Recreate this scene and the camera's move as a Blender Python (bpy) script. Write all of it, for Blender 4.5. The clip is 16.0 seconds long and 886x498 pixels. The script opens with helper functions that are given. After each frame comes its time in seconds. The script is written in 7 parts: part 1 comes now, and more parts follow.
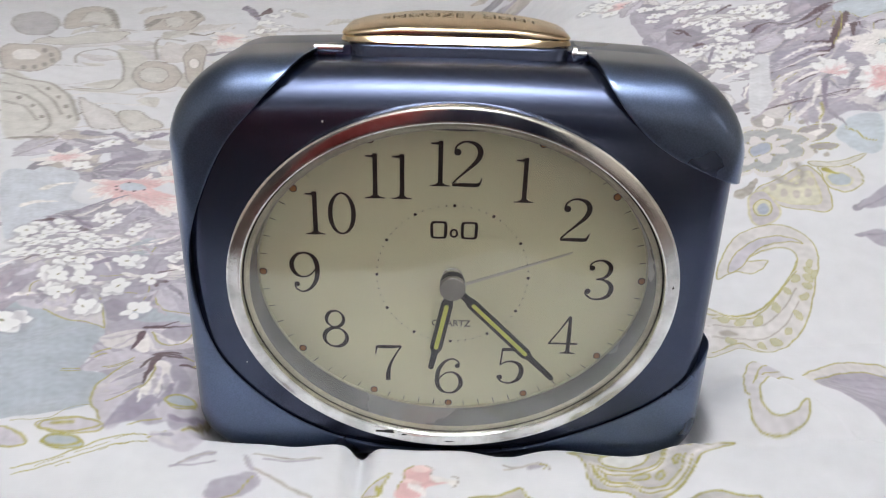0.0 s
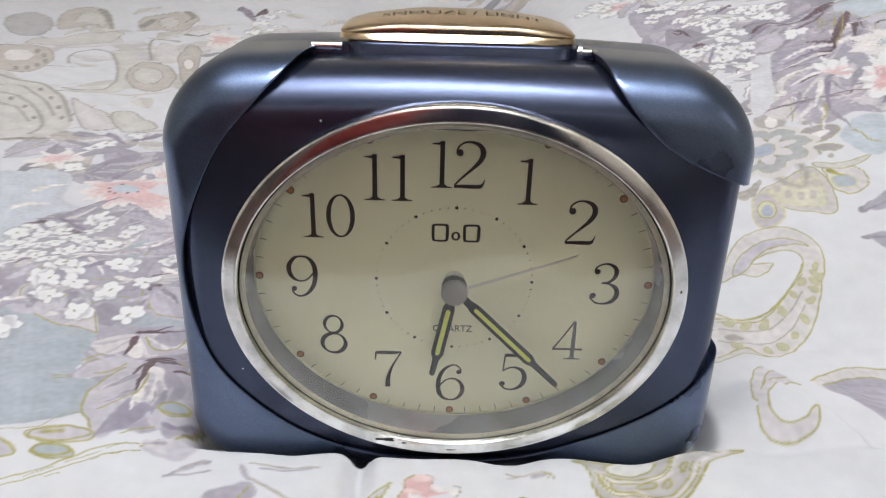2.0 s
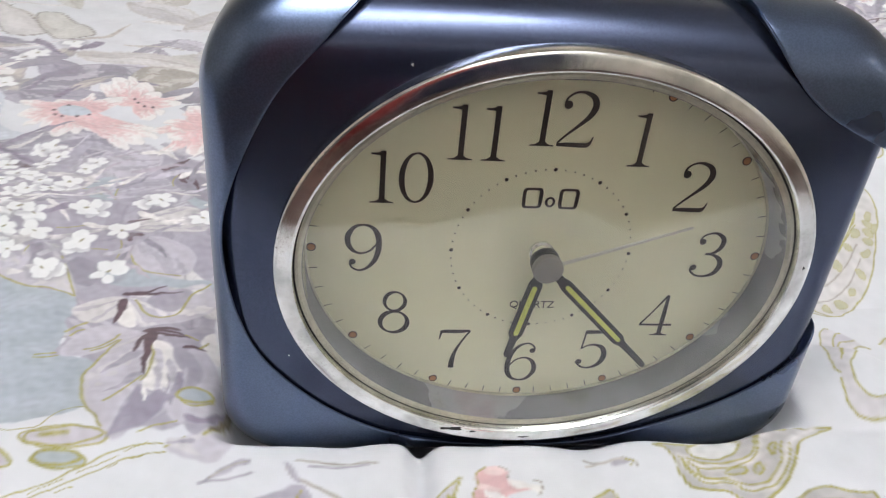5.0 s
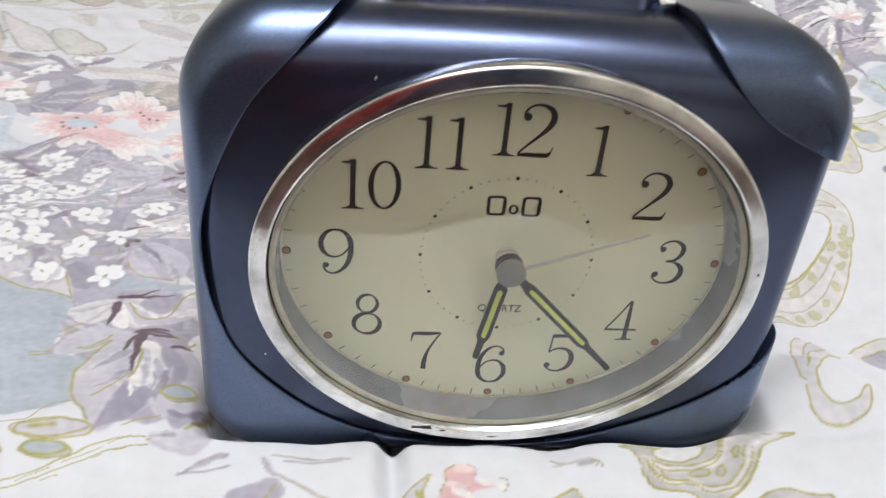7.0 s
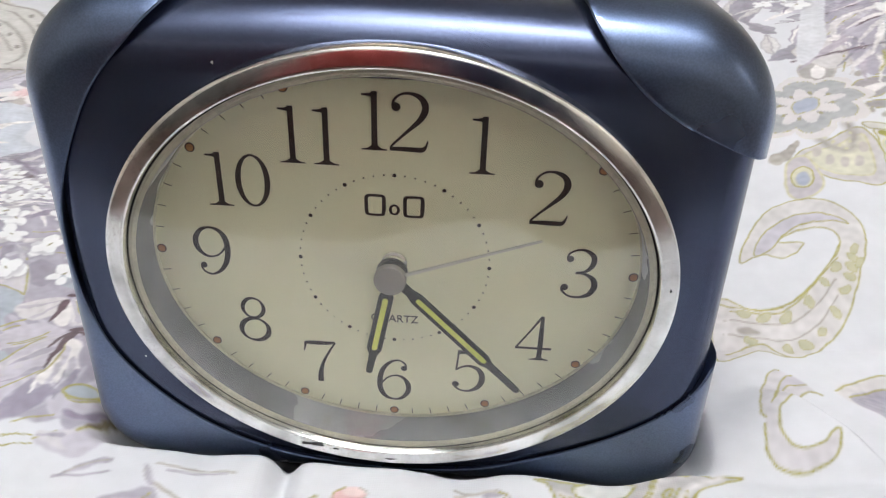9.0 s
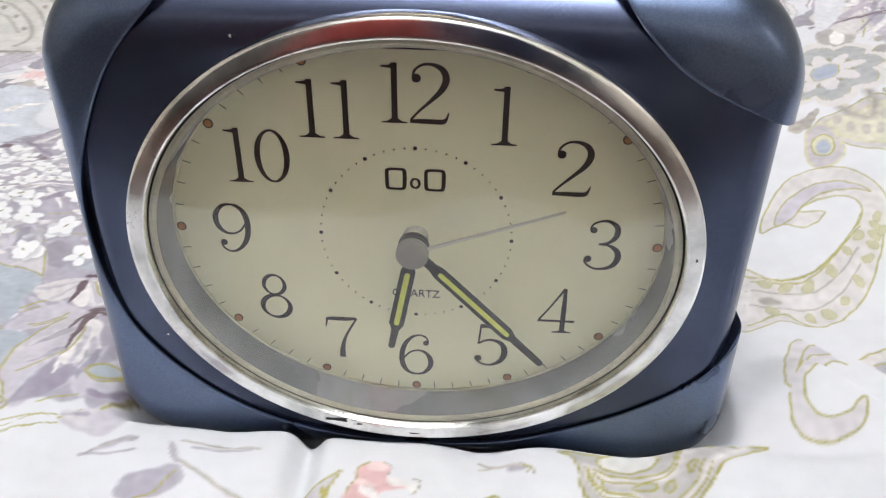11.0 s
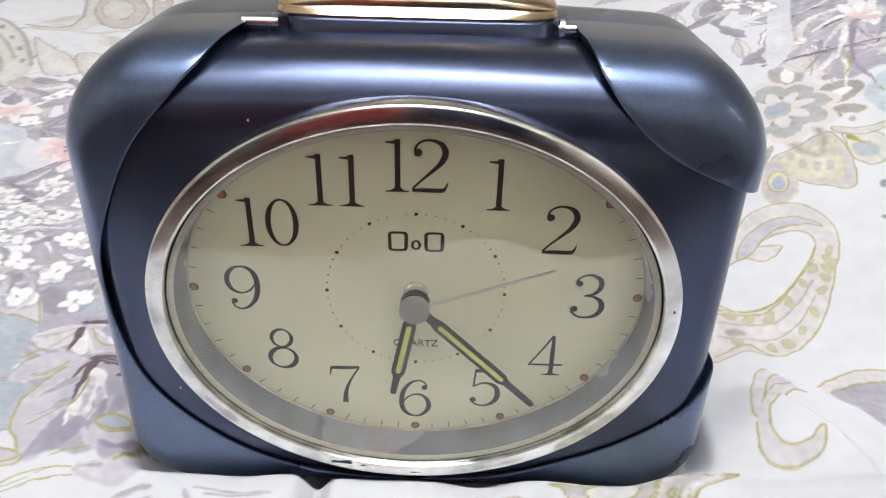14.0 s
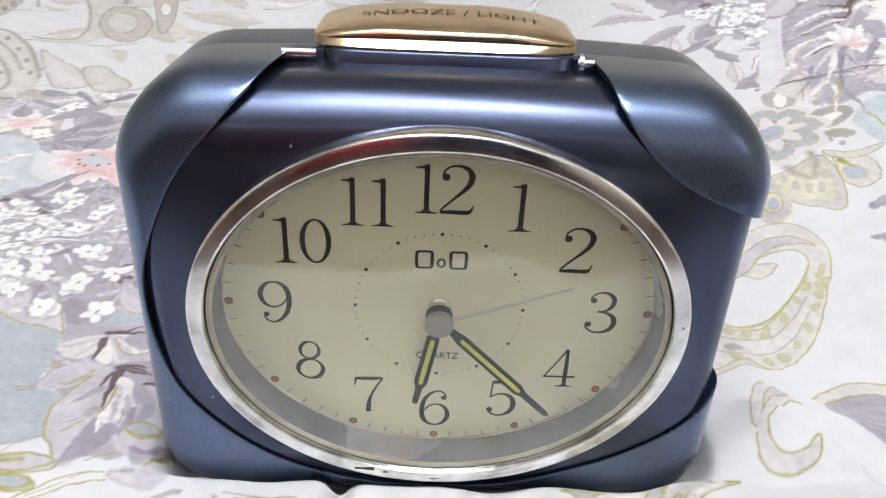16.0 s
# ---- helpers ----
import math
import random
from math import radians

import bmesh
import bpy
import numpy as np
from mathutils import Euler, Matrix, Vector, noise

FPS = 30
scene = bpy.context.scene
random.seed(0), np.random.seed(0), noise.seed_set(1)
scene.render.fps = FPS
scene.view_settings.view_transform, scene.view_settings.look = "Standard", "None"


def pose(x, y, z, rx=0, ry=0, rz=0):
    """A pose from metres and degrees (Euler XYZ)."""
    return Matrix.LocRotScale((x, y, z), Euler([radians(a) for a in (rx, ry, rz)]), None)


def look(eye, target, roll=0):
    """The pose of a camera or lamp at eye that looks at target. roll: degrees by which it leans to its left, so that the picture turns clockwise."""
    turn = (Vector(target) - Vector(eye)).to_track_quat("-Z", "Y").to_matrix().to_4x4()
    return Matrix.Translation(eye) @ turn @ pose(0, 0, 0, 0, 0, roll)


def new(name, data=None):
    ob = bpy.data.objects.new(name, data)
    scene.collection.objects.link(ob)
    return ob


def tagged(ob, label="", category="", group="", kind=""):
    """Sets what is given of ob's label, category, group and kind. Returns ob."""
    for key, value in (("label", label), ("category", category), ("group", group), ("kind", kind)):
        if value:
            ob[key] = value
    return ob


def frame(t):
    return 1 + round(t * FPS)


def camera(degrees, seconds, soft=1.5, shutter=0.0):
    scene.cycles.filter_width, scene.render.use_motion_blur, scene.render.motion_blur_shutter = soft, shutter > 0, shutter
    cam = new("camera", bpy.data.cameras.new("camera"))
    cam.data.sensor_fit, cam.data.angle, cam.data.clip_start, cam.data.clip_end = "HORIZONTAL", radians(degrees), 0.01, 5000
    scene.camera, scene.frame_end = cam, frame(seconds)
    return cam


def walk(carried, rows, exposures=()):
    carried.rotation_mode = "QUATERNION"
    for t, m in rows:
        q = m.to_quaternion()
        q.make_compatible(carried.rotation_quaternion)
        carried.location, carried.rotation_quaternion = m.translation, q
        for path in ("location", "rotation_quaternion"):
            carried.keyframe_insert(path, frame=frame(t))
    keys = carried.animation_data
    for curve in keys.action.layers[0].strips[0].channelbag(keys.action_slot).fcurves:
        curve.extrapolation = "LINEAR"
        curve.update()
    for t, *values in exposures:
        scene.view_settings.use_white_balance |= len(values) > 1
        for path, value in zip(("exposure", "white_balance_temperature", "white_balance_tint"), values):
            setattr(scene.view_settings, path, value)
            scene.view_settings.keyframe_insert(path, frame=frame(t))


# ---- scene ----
cam = camera(61.46, 16.0, soft=1.2, shutter=0.35)
PATH = [
    (0, (-0.00239, -0.14761, 0.07500), (-0.00224, 0.03383, -0.00912), 1.57),
    (0.5, (-0.00297, -0.14537, 0.07332), (-0.00125, 0.03567, -0.01164), 1.82),
    (1, (-0.00358, -0.14410, 0.07324), (-0.00221, 0.03714, -0.01132), 1.73),
    (1.5, (-0.00365, -0.14323, 0.07284), (-0.00205, 0.03829, -0.01112), 1.68),
    (2, (-0.00368, -0.14354, 0.07341), (-0.00232, 0.03813, -0.01022), 1.68),
    (2.5, (-0.00364, -0.14392, 0.07377), (-0.00245, 0.03795, -0.00945), 1.65),
    (3, (-0.00381, -0.14247, 0.07269), (0.00055, 0.03869, -0.01196), 2.27),
    (3.5, (-0.02217, -0.13499, 0.08306), (-0.00424, 0.03850, -0.01482), 5.22),
    (4, (-0.03901, -0.12464, 0.08386), (-0.01540, 0.04719, -0.01574), 5.01),
    (4.2, (-0.03837, -0.11793, 0.07681), (-0.01440, 0.05175, -0.02632), 5.24),
    (6.3, (-0.03236, -0.11321, 0.06936), (-0.00568, 0.05467, -0.03601), 6.47),
    (6.5, (-0.03535, -0.11382, 0.06932), (-0.00498, 0.05360, -0.03578), 7.26),
    (7, (-0.02678, -0.12195, 0.07345), (-0.00672, 0.04933, -0.02784), 5.28),
    (7.5, (0.01138, -0.12587, 0.08919), (0.00819, 0.04666, -0.01191), 1.23),
    (8, (0.01632, -0.11748, 0.07894), (0.00687, 0.05432, -0.02302), 0.94),
    (8.5, (0.01548, -0.11299, 0.06922), (0.00343, 0.05963, -0.03107), 0.83),
    (9, (0.01432, -0.11307, 0.06734), (0.00541, 0.06079, -0.03111), 2.10),
    (9.5, (0.01404, -0.11314, 0.06606), (0.00477, 0.05951, -0.03448), 1.76),
    (11.8, (0.01116, -0.11154, 0.06613), (0.00025, 0.05909, -0.03763), 0.77),
    (12, (0.01162, -0.11106, 0.06590), (0.00173, 0.06078, -0.03594), 1.15),
    (12.5, (0.01160, -0.11287, 0.06639), (0.00071, 0.06299, -0.02824), 1.46),
    (13, (0.00998, -0.11167, 0.06855), (-0.00057, 0.06405, -0.02638), 1.38),
    (13.5, (0.00706, -0.12029, 0.07702), (0.00098, 0.05567, -0.01786), 1.40),
    (14, (0.00481, -0.11699, 0.07951), (0.00498, 0.05474, -0.02301), 1.52),
    (14.5, (0.00131, -0.12111, 0.08234), (0.00273, 0.04997, -0.02124), 1.95),
    (15, (-0.00015, -0.12166, 0.08572), (0.00451, 0.04908, -0.01832), 2.85),
    (15.5, (-0.00284, -0.12153, 0.08602), (-0.00065, 0.05056, -0.01585), 2.14),
    (16, (-0.00268, -0.12344, 0.08495), (0.00136, 0.04964, -0.01517), 2.67),
]
walk(cam, [(t, look(eye, target, roll)) for t, eye, target, roll in PATH], [(0, -0.47), (4.2, -0.43), (6.3, -0.32), (9.5, -0.29), (12, -0.20), (16, -0.20)])

from mathutils.bvhtree import BVHTree

# ---- world and light ----
world = bpy.data.worlds.new("room_air")
world.use_nodes = True
scene.world = world
world.node_tree.nodes["Background"].inputs[0].default_value = (0.9, 0.93, 1.0, 1)
world.node_tree.nodes["Background"].inputs[1].default_value = 0.02
scene.view_settings.exposure = 0.0


def area(name, size_x, size_y, power, colour, m):
    data = bpy.data.lights.new(name, "AREA")
    data.shape, data.size, data.size_y, data.energy, data.color = "RECTANGLE", size_x, size_y, power, colour
    ob = new(name, data)
    ob.matrix_world = m
    return ob


# a ceiling tube, which lights the room below, and a bulb farther off
area("tube_light", 0.9, 0.30, 11.5, (0.902, 0.946, 1.0), look((-0.02, 0.0, 1.7), (0.0, 0.03, 0.0)))
# fill lamp added beyond the tube, bounced off the front ceiling to brighten the dial
area("ceiling_bounce_fill", 1.0, 0.6, 92.0, (0.902, 0.946, 1.0), look((-0.02, -0.20, 1.66), (-0.02, -1.0, 2.2)))
area("bulb_light", 0.05, 0.07, 1.0, (1.0, 0.97, 0.93), look((1.95, -1.05, 1.25), (0.0, 0.0, 0.0)))
area("second_bulb_light", 0.04, 0.05, 0.6, (1.0, 0.97, 0.93), look((1.95, -1.0, 0.85), (0.0, 0.0, 0.0)))


# ---- materials ----
def material(name, base, rough=0.5, metal=0.0, coat=0.0, grain=0.0, grain_scale=400.0, bump=0.0, stain=0.0, stain_scale=60.0):
    """Principled surface with fine grain and larger stains in colour and roughness, and a fine bump."""
    mat = bpy.data.materials.new(name)
    mat.use_nodes = True
    n, l = mat.node_tree.nodes, mat.node_tree.links
    b = n["Principled BSDF"]
    b.inputs["Base Color"].default_value = (*base, 1)
    b.inputs["Roughness"].default_value = rough
    b.inputs["Metallic"].default_value = metal
    b.inputs["Coat Weight"].default_value = coat
    b.inputs["Coat Roughness"].default_value = 0.08
    co = n.new("ShaderNodeTexCoord")

    def noise_node(scale, detail):
        t = n.new("ShaderNodeTexNoise")
        t.inputs["Scale"].default_value, t.inputs["Detail"].default_value = scale, detail
        l.new(co.outputs["Object"], t.inputs["Vector"])
        return t.outputs["Fac"]

    if grain or stain:
        fine, wide = noise_node(grain_scale, 2), noise_node(stain_scale, 4)

        def remap(value, low, high):
            r = n.new("ShaderNodeMapRange")
            r.interpolation_type = "SMOOTHSTEP"
            r.inputs["From Min"].default_value, r.inputs["From Max"].default_value = 0.3, 0.7
            r.inputs["To Min"].default_value, r.inputs["To Max"].default_value = low, high
            l.new(value, r.inputs["Value"])
            return r.outputs["Result"]

        mul = n.new("ShaderNodeMath")
        mul.operation = "MULTIPLY"
        l.new(remap(fine, 1 - grain, 1 + grain), mul.inputs[0])
        l.new(remap(wide, 1 - stain, 1 + stain), mul.inputs[1])
        mix = n.new("ShaderNodeVectorMath")
        mix.operation = "SCALE"
        mix.inputs[0].default_value = base
        l.new(mul.outputs[0], mix.inputs["Scale"])
        l.new(mix.outputs[0], b.inputs["Base Color"])
        l.new(remap(wide, rough * (1 - stain), rough * (1 + stain)), b.inputs["Roughness"])
    if bump:
        bp = n.new("ShaderNodeBump")
        bp.inputs["Strength"].default_value, bp.inputs["Distance"].default_value = bump, 0.0001
        l.new(noise_node(grain_scale, 2), bp.inputs["Height"])
        l.new(bp.outputs[0], b.inputs["Normal"])
    return mat


SHELL = material("blue_grey_metallic_paint", (0.100, 0.135, 0.226), 0.29, 0.92, 0.45, 0.10, 3000, 0.05, 0.06, 50)
PANEL = material("navy_metallic_paint", (0.063, 0.076, 0.126), 0.26, 0.90, 0.05, 0.10, 3000, 0.05, 0.04, 60)
CHROME = material("chrome", (0.80, 0.80, 0.78), 0.14, 1.0, 0, 0.02, 900, 0.03, 0.25, 120)
BRIGHT = material("bright_nickel", (0.90, 0.90, 0.90), 0.24, 1.0, 0, 0.02, 900, 0.0, 0.05, 120)
PITTED = material("pitted_chrome", (0.80, 0.80, 0.78), 0.15, 1.0, 0, 0.04, 1200, 0.06, 0.3, 110)
p_n, p_l = PITTED.node_tree.nodes, PITTED.node_tree.links
p_b, p_co = p_n["Principled BSDF"], p_n.new("ShaderNodeTexCoord")
p_pits, p_area, p_mul, p_cut, p_mix = p_n.new("ShaderNodeTexNoise"), p_n.new("ShaderNodeTexNoise"), p_n.new("ShaderNodeMath"), p_n.new("ShaderNodeMapRange"), p_n.new("ShaderNodeMix")
p_pits.inputs["Scale"].default_value, p_area.inputs["Scale"].default_value = 2600, 45
p_l.new(p_co.outputs["Object"], p_pits.inputs["Vector"])
p_l.new(p_co.outputs["Object"], p_area.inputs["Vector"])
p_mul.operation = "MULTIPLY"
p_l.new(p_pits.outputs["Fac"], p_mul.inputs[0])
p_l.new(p_area.outputs["Fac"], p_mul.inputs[1])
p_cut.inputs["From Min"].default_value, p_cut.inputs["From Max"].default_value = 0.33, 0.44
p_l.new(p_mul.outputs[0], p_cut.inputs["Value"])
p_mix.data_type = "RGBA"
p_mix.inputs[7].default_value = (0.36, 0.34, 0.32, 1)
p_l.new(p_cut.outputs["Result"], p_mix.inputs[0])
p_l.new(p_b.inputs["Base Color"].links[0].from_socket, p_mix.inputs[6])
p_l.new(p_mix.outputs[2], p_b.inputs["Base Color"])
GOLD = material("gold_plating", (0.83, 0.67, 0.46), 0.16, 1.0, 0, 0.03, 900, 0.02, 0.15, 90)
GOLD_INK = material("engraved_lettering", (0.16, 0.11, 0.05), 0.5, 0.4, 0, 0.1, 900, 0, 0.1, 90)
RUBBER = material("black_gasket", (0.012, 0.012, 0.013), 0.6, 0, 0, 0.1, 800, 0.1, 0.1, 60)
REHAUT = material("satin_grey_ring", (0.31, 0.32, 0.38), 0.25, 0.3, 0, 0.06, 1500, 0.03, 0.35, 45)
SEAT = material("cream_plastic", (0.56, 0.54, 0.44), 0.45, 0.0, 0, 0.10, 1500, 0.05, 0.12, 120)
DIAL = material("champagne_satin_dial", (0.925, 0.915, 0.675), 0.55, 0.0, 0, 0.03, 2500, 0.03, 0.04, 40)
INK = material("dark_brown_print", (0.030, 0.022, 0.020), 0.5, 0, 0, 0.1, 900, 0, 0.1, 90)
ORANGE = material("copper_marker", (0.54, 0.26, 0.11), 0.4, 0.2, 0, 0.1, 900, 0, 0.1, 200)
HAND_BLACK = material("black_lacquer", (0.02, 0.018, 0.017), 0.35, 0, 0, 0.1, 900, 0, 0.1, 200)
LUME = material("luminous_paint", (0.78, 0.82, 0.20), 0.6, 0, 0, 0.06, 1500, 0.1, 0.05, 200)
HUB = material("brushed_aluminium", (0.37, 0.345, 0.32), 0.4, 0.6, 0, 0.04, 1500, 0.05, 0.1, 200)
GREY_METAL = material("polished_grey_metal", (0.46, 0.46, 0.465), 0.16, 1.0, 0, 0.04, 900, 0, 0.1, 200)
PALE = material("silver_lacquer", (0.72, 0.70, 0.62), 0.4, 0.3, 0, 0.03, 900, 0, 0.05, 200)
WALL = material("cream_wall_paint", (0.80, 0.745, 0.66), 0.8, 0, 0, 0.03, 60, 0.2, 0.05, 3)
CEIL = material("white_ceiling_paint", (0.82, 0.80, 0.76), 0.85, 0, 0, 0.03, 60, 0.2, 0.05, 3)
# cloths of the unseen hangings added to tint reflections in chrome and paint
RED_CLOTH = material("red_reflection_cloth", (0.34, 0.055, 0.05), 0.85, 0, 0, 0.05, 300, 0.2, 0.1, 8)
GREY_CLOTH = material("grey_reflection_cloth", (0.20, 0.19, 0.18), 0.85, 0, 0, 0.05, 300, 0.2, 0.1, 8)
NAVY_CLOTH = material("navy_reflection_cloth", (0.03, 0.035, 0.07), 0.85, 0, 0, 0.05, 300, 0.2, 0.1, 8)
FLOOR = material("brown_floor_tile", (0.10, 0.055, 0.045), 0.4, 0, 0, 0.05, 60, 0.1, 0.1, 4)

GLASS = bpy.data.materials.new("clear_acrylic")
GLASS.use_nodes = True
g_n, g_l = GLASS.node_tree.nodes, GLASS.node_tree.links
g_n.remove(g_n["Principled BSDF"])
g_clear, g_gloss, g_mix = g_n.new("ShaderNodeBsdfTransparent"), g_n.new("ShaderNodeBsdfGlossy"), g_n.new("ShaderNodeMixShader")
g_clear.inputs["Color"].default_value = (0.98, 0.98, 0.97, 1)
g_gloss.inputs["Roughness"].default_value = 0.015
g_face, g_pow, g_fac = g_n.new("ShaderNodeLayerWeight"), g_n.new("ShaderNodeMath"), g_n.new("ShaderNodeMath")
g_pow.operation, g_fac.operation = "POWER", "MULTIPLY_ADD"
g_l.new(g_face.outputs["Facing"], g_pow.inputs[0])
g_pow.inputs[1].default_value = 5.0
g_l.new(g_pow.outputs[0], g_fac.inputs[0])
g_fac.inputs[1].default_value, g_fac.inputs[2].default_value = 0.90, 0.08
g_l.new(g_fac.outputs[0], g_mix.inputs[0])
g_l.new(g_clear.outputs[0], g_mix.inputs[1])
g_l.new(g_gloss.outputs[0], g_mix.inputs[2])
g_l.new(g_mix.outputs[0], g_n["Material Output"].inputs[0])


# ---- mesh helpers ----
def part(name, bm, mat, parent=None, label="", smooth=True):
    me = bpy.data.meshes.new(name)
    bmesh.ops.recalc_face_normals(bm, faces=bm.faces)
    bm.to_mesh(me)
    bm.free()
    me.materials.append(mat)
    for p in me.polygons:
        p.use_smooth = smooth
    ob = new(name, me)
    ob.parent = parent
    if label:
        ob["label"] = label
    return ob


def rings(loops, close_first=False, close_last=False, wrap=False):
    """A bmesh skinned over closed loops of equally many points."""
    bm = bmesh.new()
    made = [[bm.verts.new(p) for p in loop] for loop in loops]
    pairs = list(zip(made, made[1:])) + ([(made[-1], made[0])] if wrap else [])
    for a, b in pairs:
        for i in range(len(a)):
            j = (i + 1) % len(a)
            bm.faces.new((a[i], a[j], b[j], b[i]))
    if close_first:
        bm.faces.new(made[0])
    if close_last:
        bm.faces.new(made[-1])
    return bm


def ellipse(a, b, y, n=160, cx=0.0, cz=0.0):
    return [(cx + a * math.cos(2 * math.pi * i / n), y, cz + b * math.sin(2 * math.pi * i / n)) for i in range(n)]


def elliptic_ring(profile, a, b, n=200):
    """A ring swept along an ellipse; profile: points of (inset, y), closed."""
    return rings([ellipse(a - d, b - d, y, n) for d, y in profile], wrap=True)


def spline(points, steps=8, closed=False):
    """Catmull-Rom through points of any dimension."""
    p = [np.array(q, float) for q in points]
    n = len(p)
    out = []
    for i in range(n if closed else n - 1):
        if closed:
            a, b, c, d = p[i - 1], p[i], p[(i + 1) % n], p[(i + 2) % n]
        else:
            a, b, c, d = p[max(i - 1, 0)], p[i], p[i + 1], p[min(i + 2, n - 1)]
        for k in range(steps):
            t = k / steps
            out.append(0.5 * (2 * b + (c - a) * t + (2 * a - 5 * b + 4 * c - d) * t * t + (3 * b - a - 3 * c + d) * t ** 3))
    if not closed:
        out.append(p[-1])
    return out


def flat_solid(bm, outline, y_back, y_front):
    """Adds a flat plate with the given outline of (x, z) between two y planes."""
    back = [bm.verts.new((x, y_back, z)) for x, z in outline]
    front = [bm.verts.new((x, y_front, z)) for x, z in outline]
    bm.faces.new(front)
    bm.faces.new(back)
    for i in range(len(outline)):
        j = (i + 1) % len(outline)
        bm.faces.new((back[i], back[j], front[j], front[i]))


def mesh_of(ob):
    """The object's mesh with its modifiers applied, as new data."""
    graph = bpy.context.evaluated_depsgraph_get()
    return bpy.data.meshes.new_from_object(ob.evaluated_get(graph))


def sharpen(ob, degrees):
    for e in ob.data.edges:
        e.use_edge_sharp = False
    ob.data.set_sharp_from_angle(angle=radians(degrees))


# ---- the bedspread's surface ----
def smooth(v, a, b):
    t = np.clip((v - a) / (b - a), 0, 1)
    return t * t * (3 - 2 * t)


def bump(x, y, cx, cy, rx, ry):
    return np.exp(-((x - cx) / rx) ** 2 - ((y - cy) / ry) ** 2)


def bed_height(x, y):
    """Height of the cloth in metres at a place in metres; works on arrays."""
    X, Y = np.asarray(x, float) * 1000, np.asarray(y, float) * 1000
    left = -38.5 + 0.025 * np.clip(Y - 60, 0, 900) - 3.0 * bump(X, Y, -100, 48, 35, 25) + 3.0 * bump(X, Y, -80, -14, 30, 16) + 2.0 * bump(X, Y, -135, 70, 25, 25)
    back = np.clip(Y - 30, 0, None)
    right = -34 + 40 * (1 - np.exp(-back / 80)) + 0.06 * np.clip(Y - 190, 0, 600) + 0.25 * np.clip(X - 95, -40, 110) * smooth(Y, 10, 80) - 2.5 * smooth(-Y, 0, 14)
    z = left + (right - left) * smooth(X, 20, 88)
    # pleat in front of the clock's side
    along = (X - 77) * 0.58 - (Y - 9) * 0.81
    across = (X - 77) * 0.81 + (Y - 9) * 0.58
    z = z + 5.8 * np.exp(-(across / np.where(across > 0, 3.4, 12.0)) ** 2) * smooth(along, -9, 4) * (1 - smooth(along, 70, 120))
    z = z - 1.8 * np.exp(-((Y + 9 + 0.08 * (X - 60)) / 2.6) ** 2) * smooth(X, 52, 66) + 2.0 * bump(X, Y, 90, -26, 40, 12)
    # hollow under the clock and the puckered cloth before it
    front = -41.5 - 4.2 * np.exp(-((X + 20.3) / 2.6) ** 2) - 2.3 * np.exp(-((X - 14.5) / 7) ** 2) - 1.3 * np.exp(-((X + 36) / 6) ** 2) + 1.4 * smooth(np.abs(X), 42, 60) + 2.8 * smooth(X, 40, 56)
    before = np.exp(-(np.clip(-Y - 12, 0, None) / 16) ** 2)
    near = 1 - smooth(np.abs(X), 50, 76)
    z = z + (np.where(Y < -11, front * before + (1 - before) * -41.5, front) - z) * near * (1 - smooth(Y, 20, 70))
    z = z - 12.5 * smooth(Y, -9, -1.5) * (1 - smooth(Y, 26, 44)) * (1 - smooth(np.abs(X), 55, 63))
    z = z - (1.5 + 3.5 * (X > 0)) * np.exp(-((np.abs(X) - 60.4) / np.where(X > 0, 2.0, 5.0)) ** 2) * smooth(Y, -12, 2) * (1 - smooth(Y, 30, 48))
    # soft creases
    for k, (a, w, h) in enumerate(((0.4, 31, 0.5), (1.9, 23, 0.45), (2.7, 43, 0.8), (0.9, 13, 0.16), (2.2, 9, 0.1), (1.3, 61, 1.0))):
        u = X * math.cos(a) + Y * math.sin(a)
        v = -X * math.sin(a) + Y * math.cos(a)
        z = z + h * np.sin(2 * math.pi * u / w + 1.3 * np.sin(v / (w * 0.9) + k)) * np.sin(v / (w * 1.3) + 2 * k)
    # a bunched fold nearer the bed's edge, then the drop
    crest = 18.5 + 3.2 * np.sin(X / 15 + 1.0) + 1.6 * np.sin(X / 7.5) + 0.06 * X
    z = z + crest * np.exp(-((Y + 66) / np.where(Y > -66, 19, 14)) ** 2) * (1 - 0.6 * smooth(np.abs(X), 90, 200))
    edge = -92 + 5 * np.sin(X / 47 + 0.6) + 3 * np.sin(X / 17)
    over = np.clip(edge - Y, 0, None)
    z = z - 6.0 * over * smooth(over, 0, 12)
    return np.maximum(z, -549.0) / 1000


# ---- room ----
def box(name, lo, hi, mat, label, category):
    bm = bmesh.new()
    bmesh.ops.create_cube(bm, size=1)
    bmesh.ops.transform(bm, verts=bm.verts, matrix=Matrix.LocRotScale([(a + b) / 2 for a, b in zip(lo, hi)], None, [b - a for a, b in zip(lo, hi)]))
    ob = part(name, bm, mat, smooth=False)
    return tagged(ob, label, category, kind="structure")


ZF = -0.55
box("floor", (-2.2, -2.4, ZF - 0.05), (2.2, 2.4, ZF), FLOOR, "brown tiled bedroom floor under the bed", "floor")
box("ceiling", (-2.2, -2.4, 1.9), (2.2, 2.4, 1.95), CEIL, "plain white painted bedroom ceiling", "ceiling")
box("wall_north", (-2.2, 1.86, ZF), (2.2, 1.96, 1.9), WALL, "plain cream painted bedroom wall", "wall")
box("wall_south", (-2.2, -2.5, ZF), (2.2, -2.4, 1.9), WALL, "plain cream painted bedroom wall", "wall")
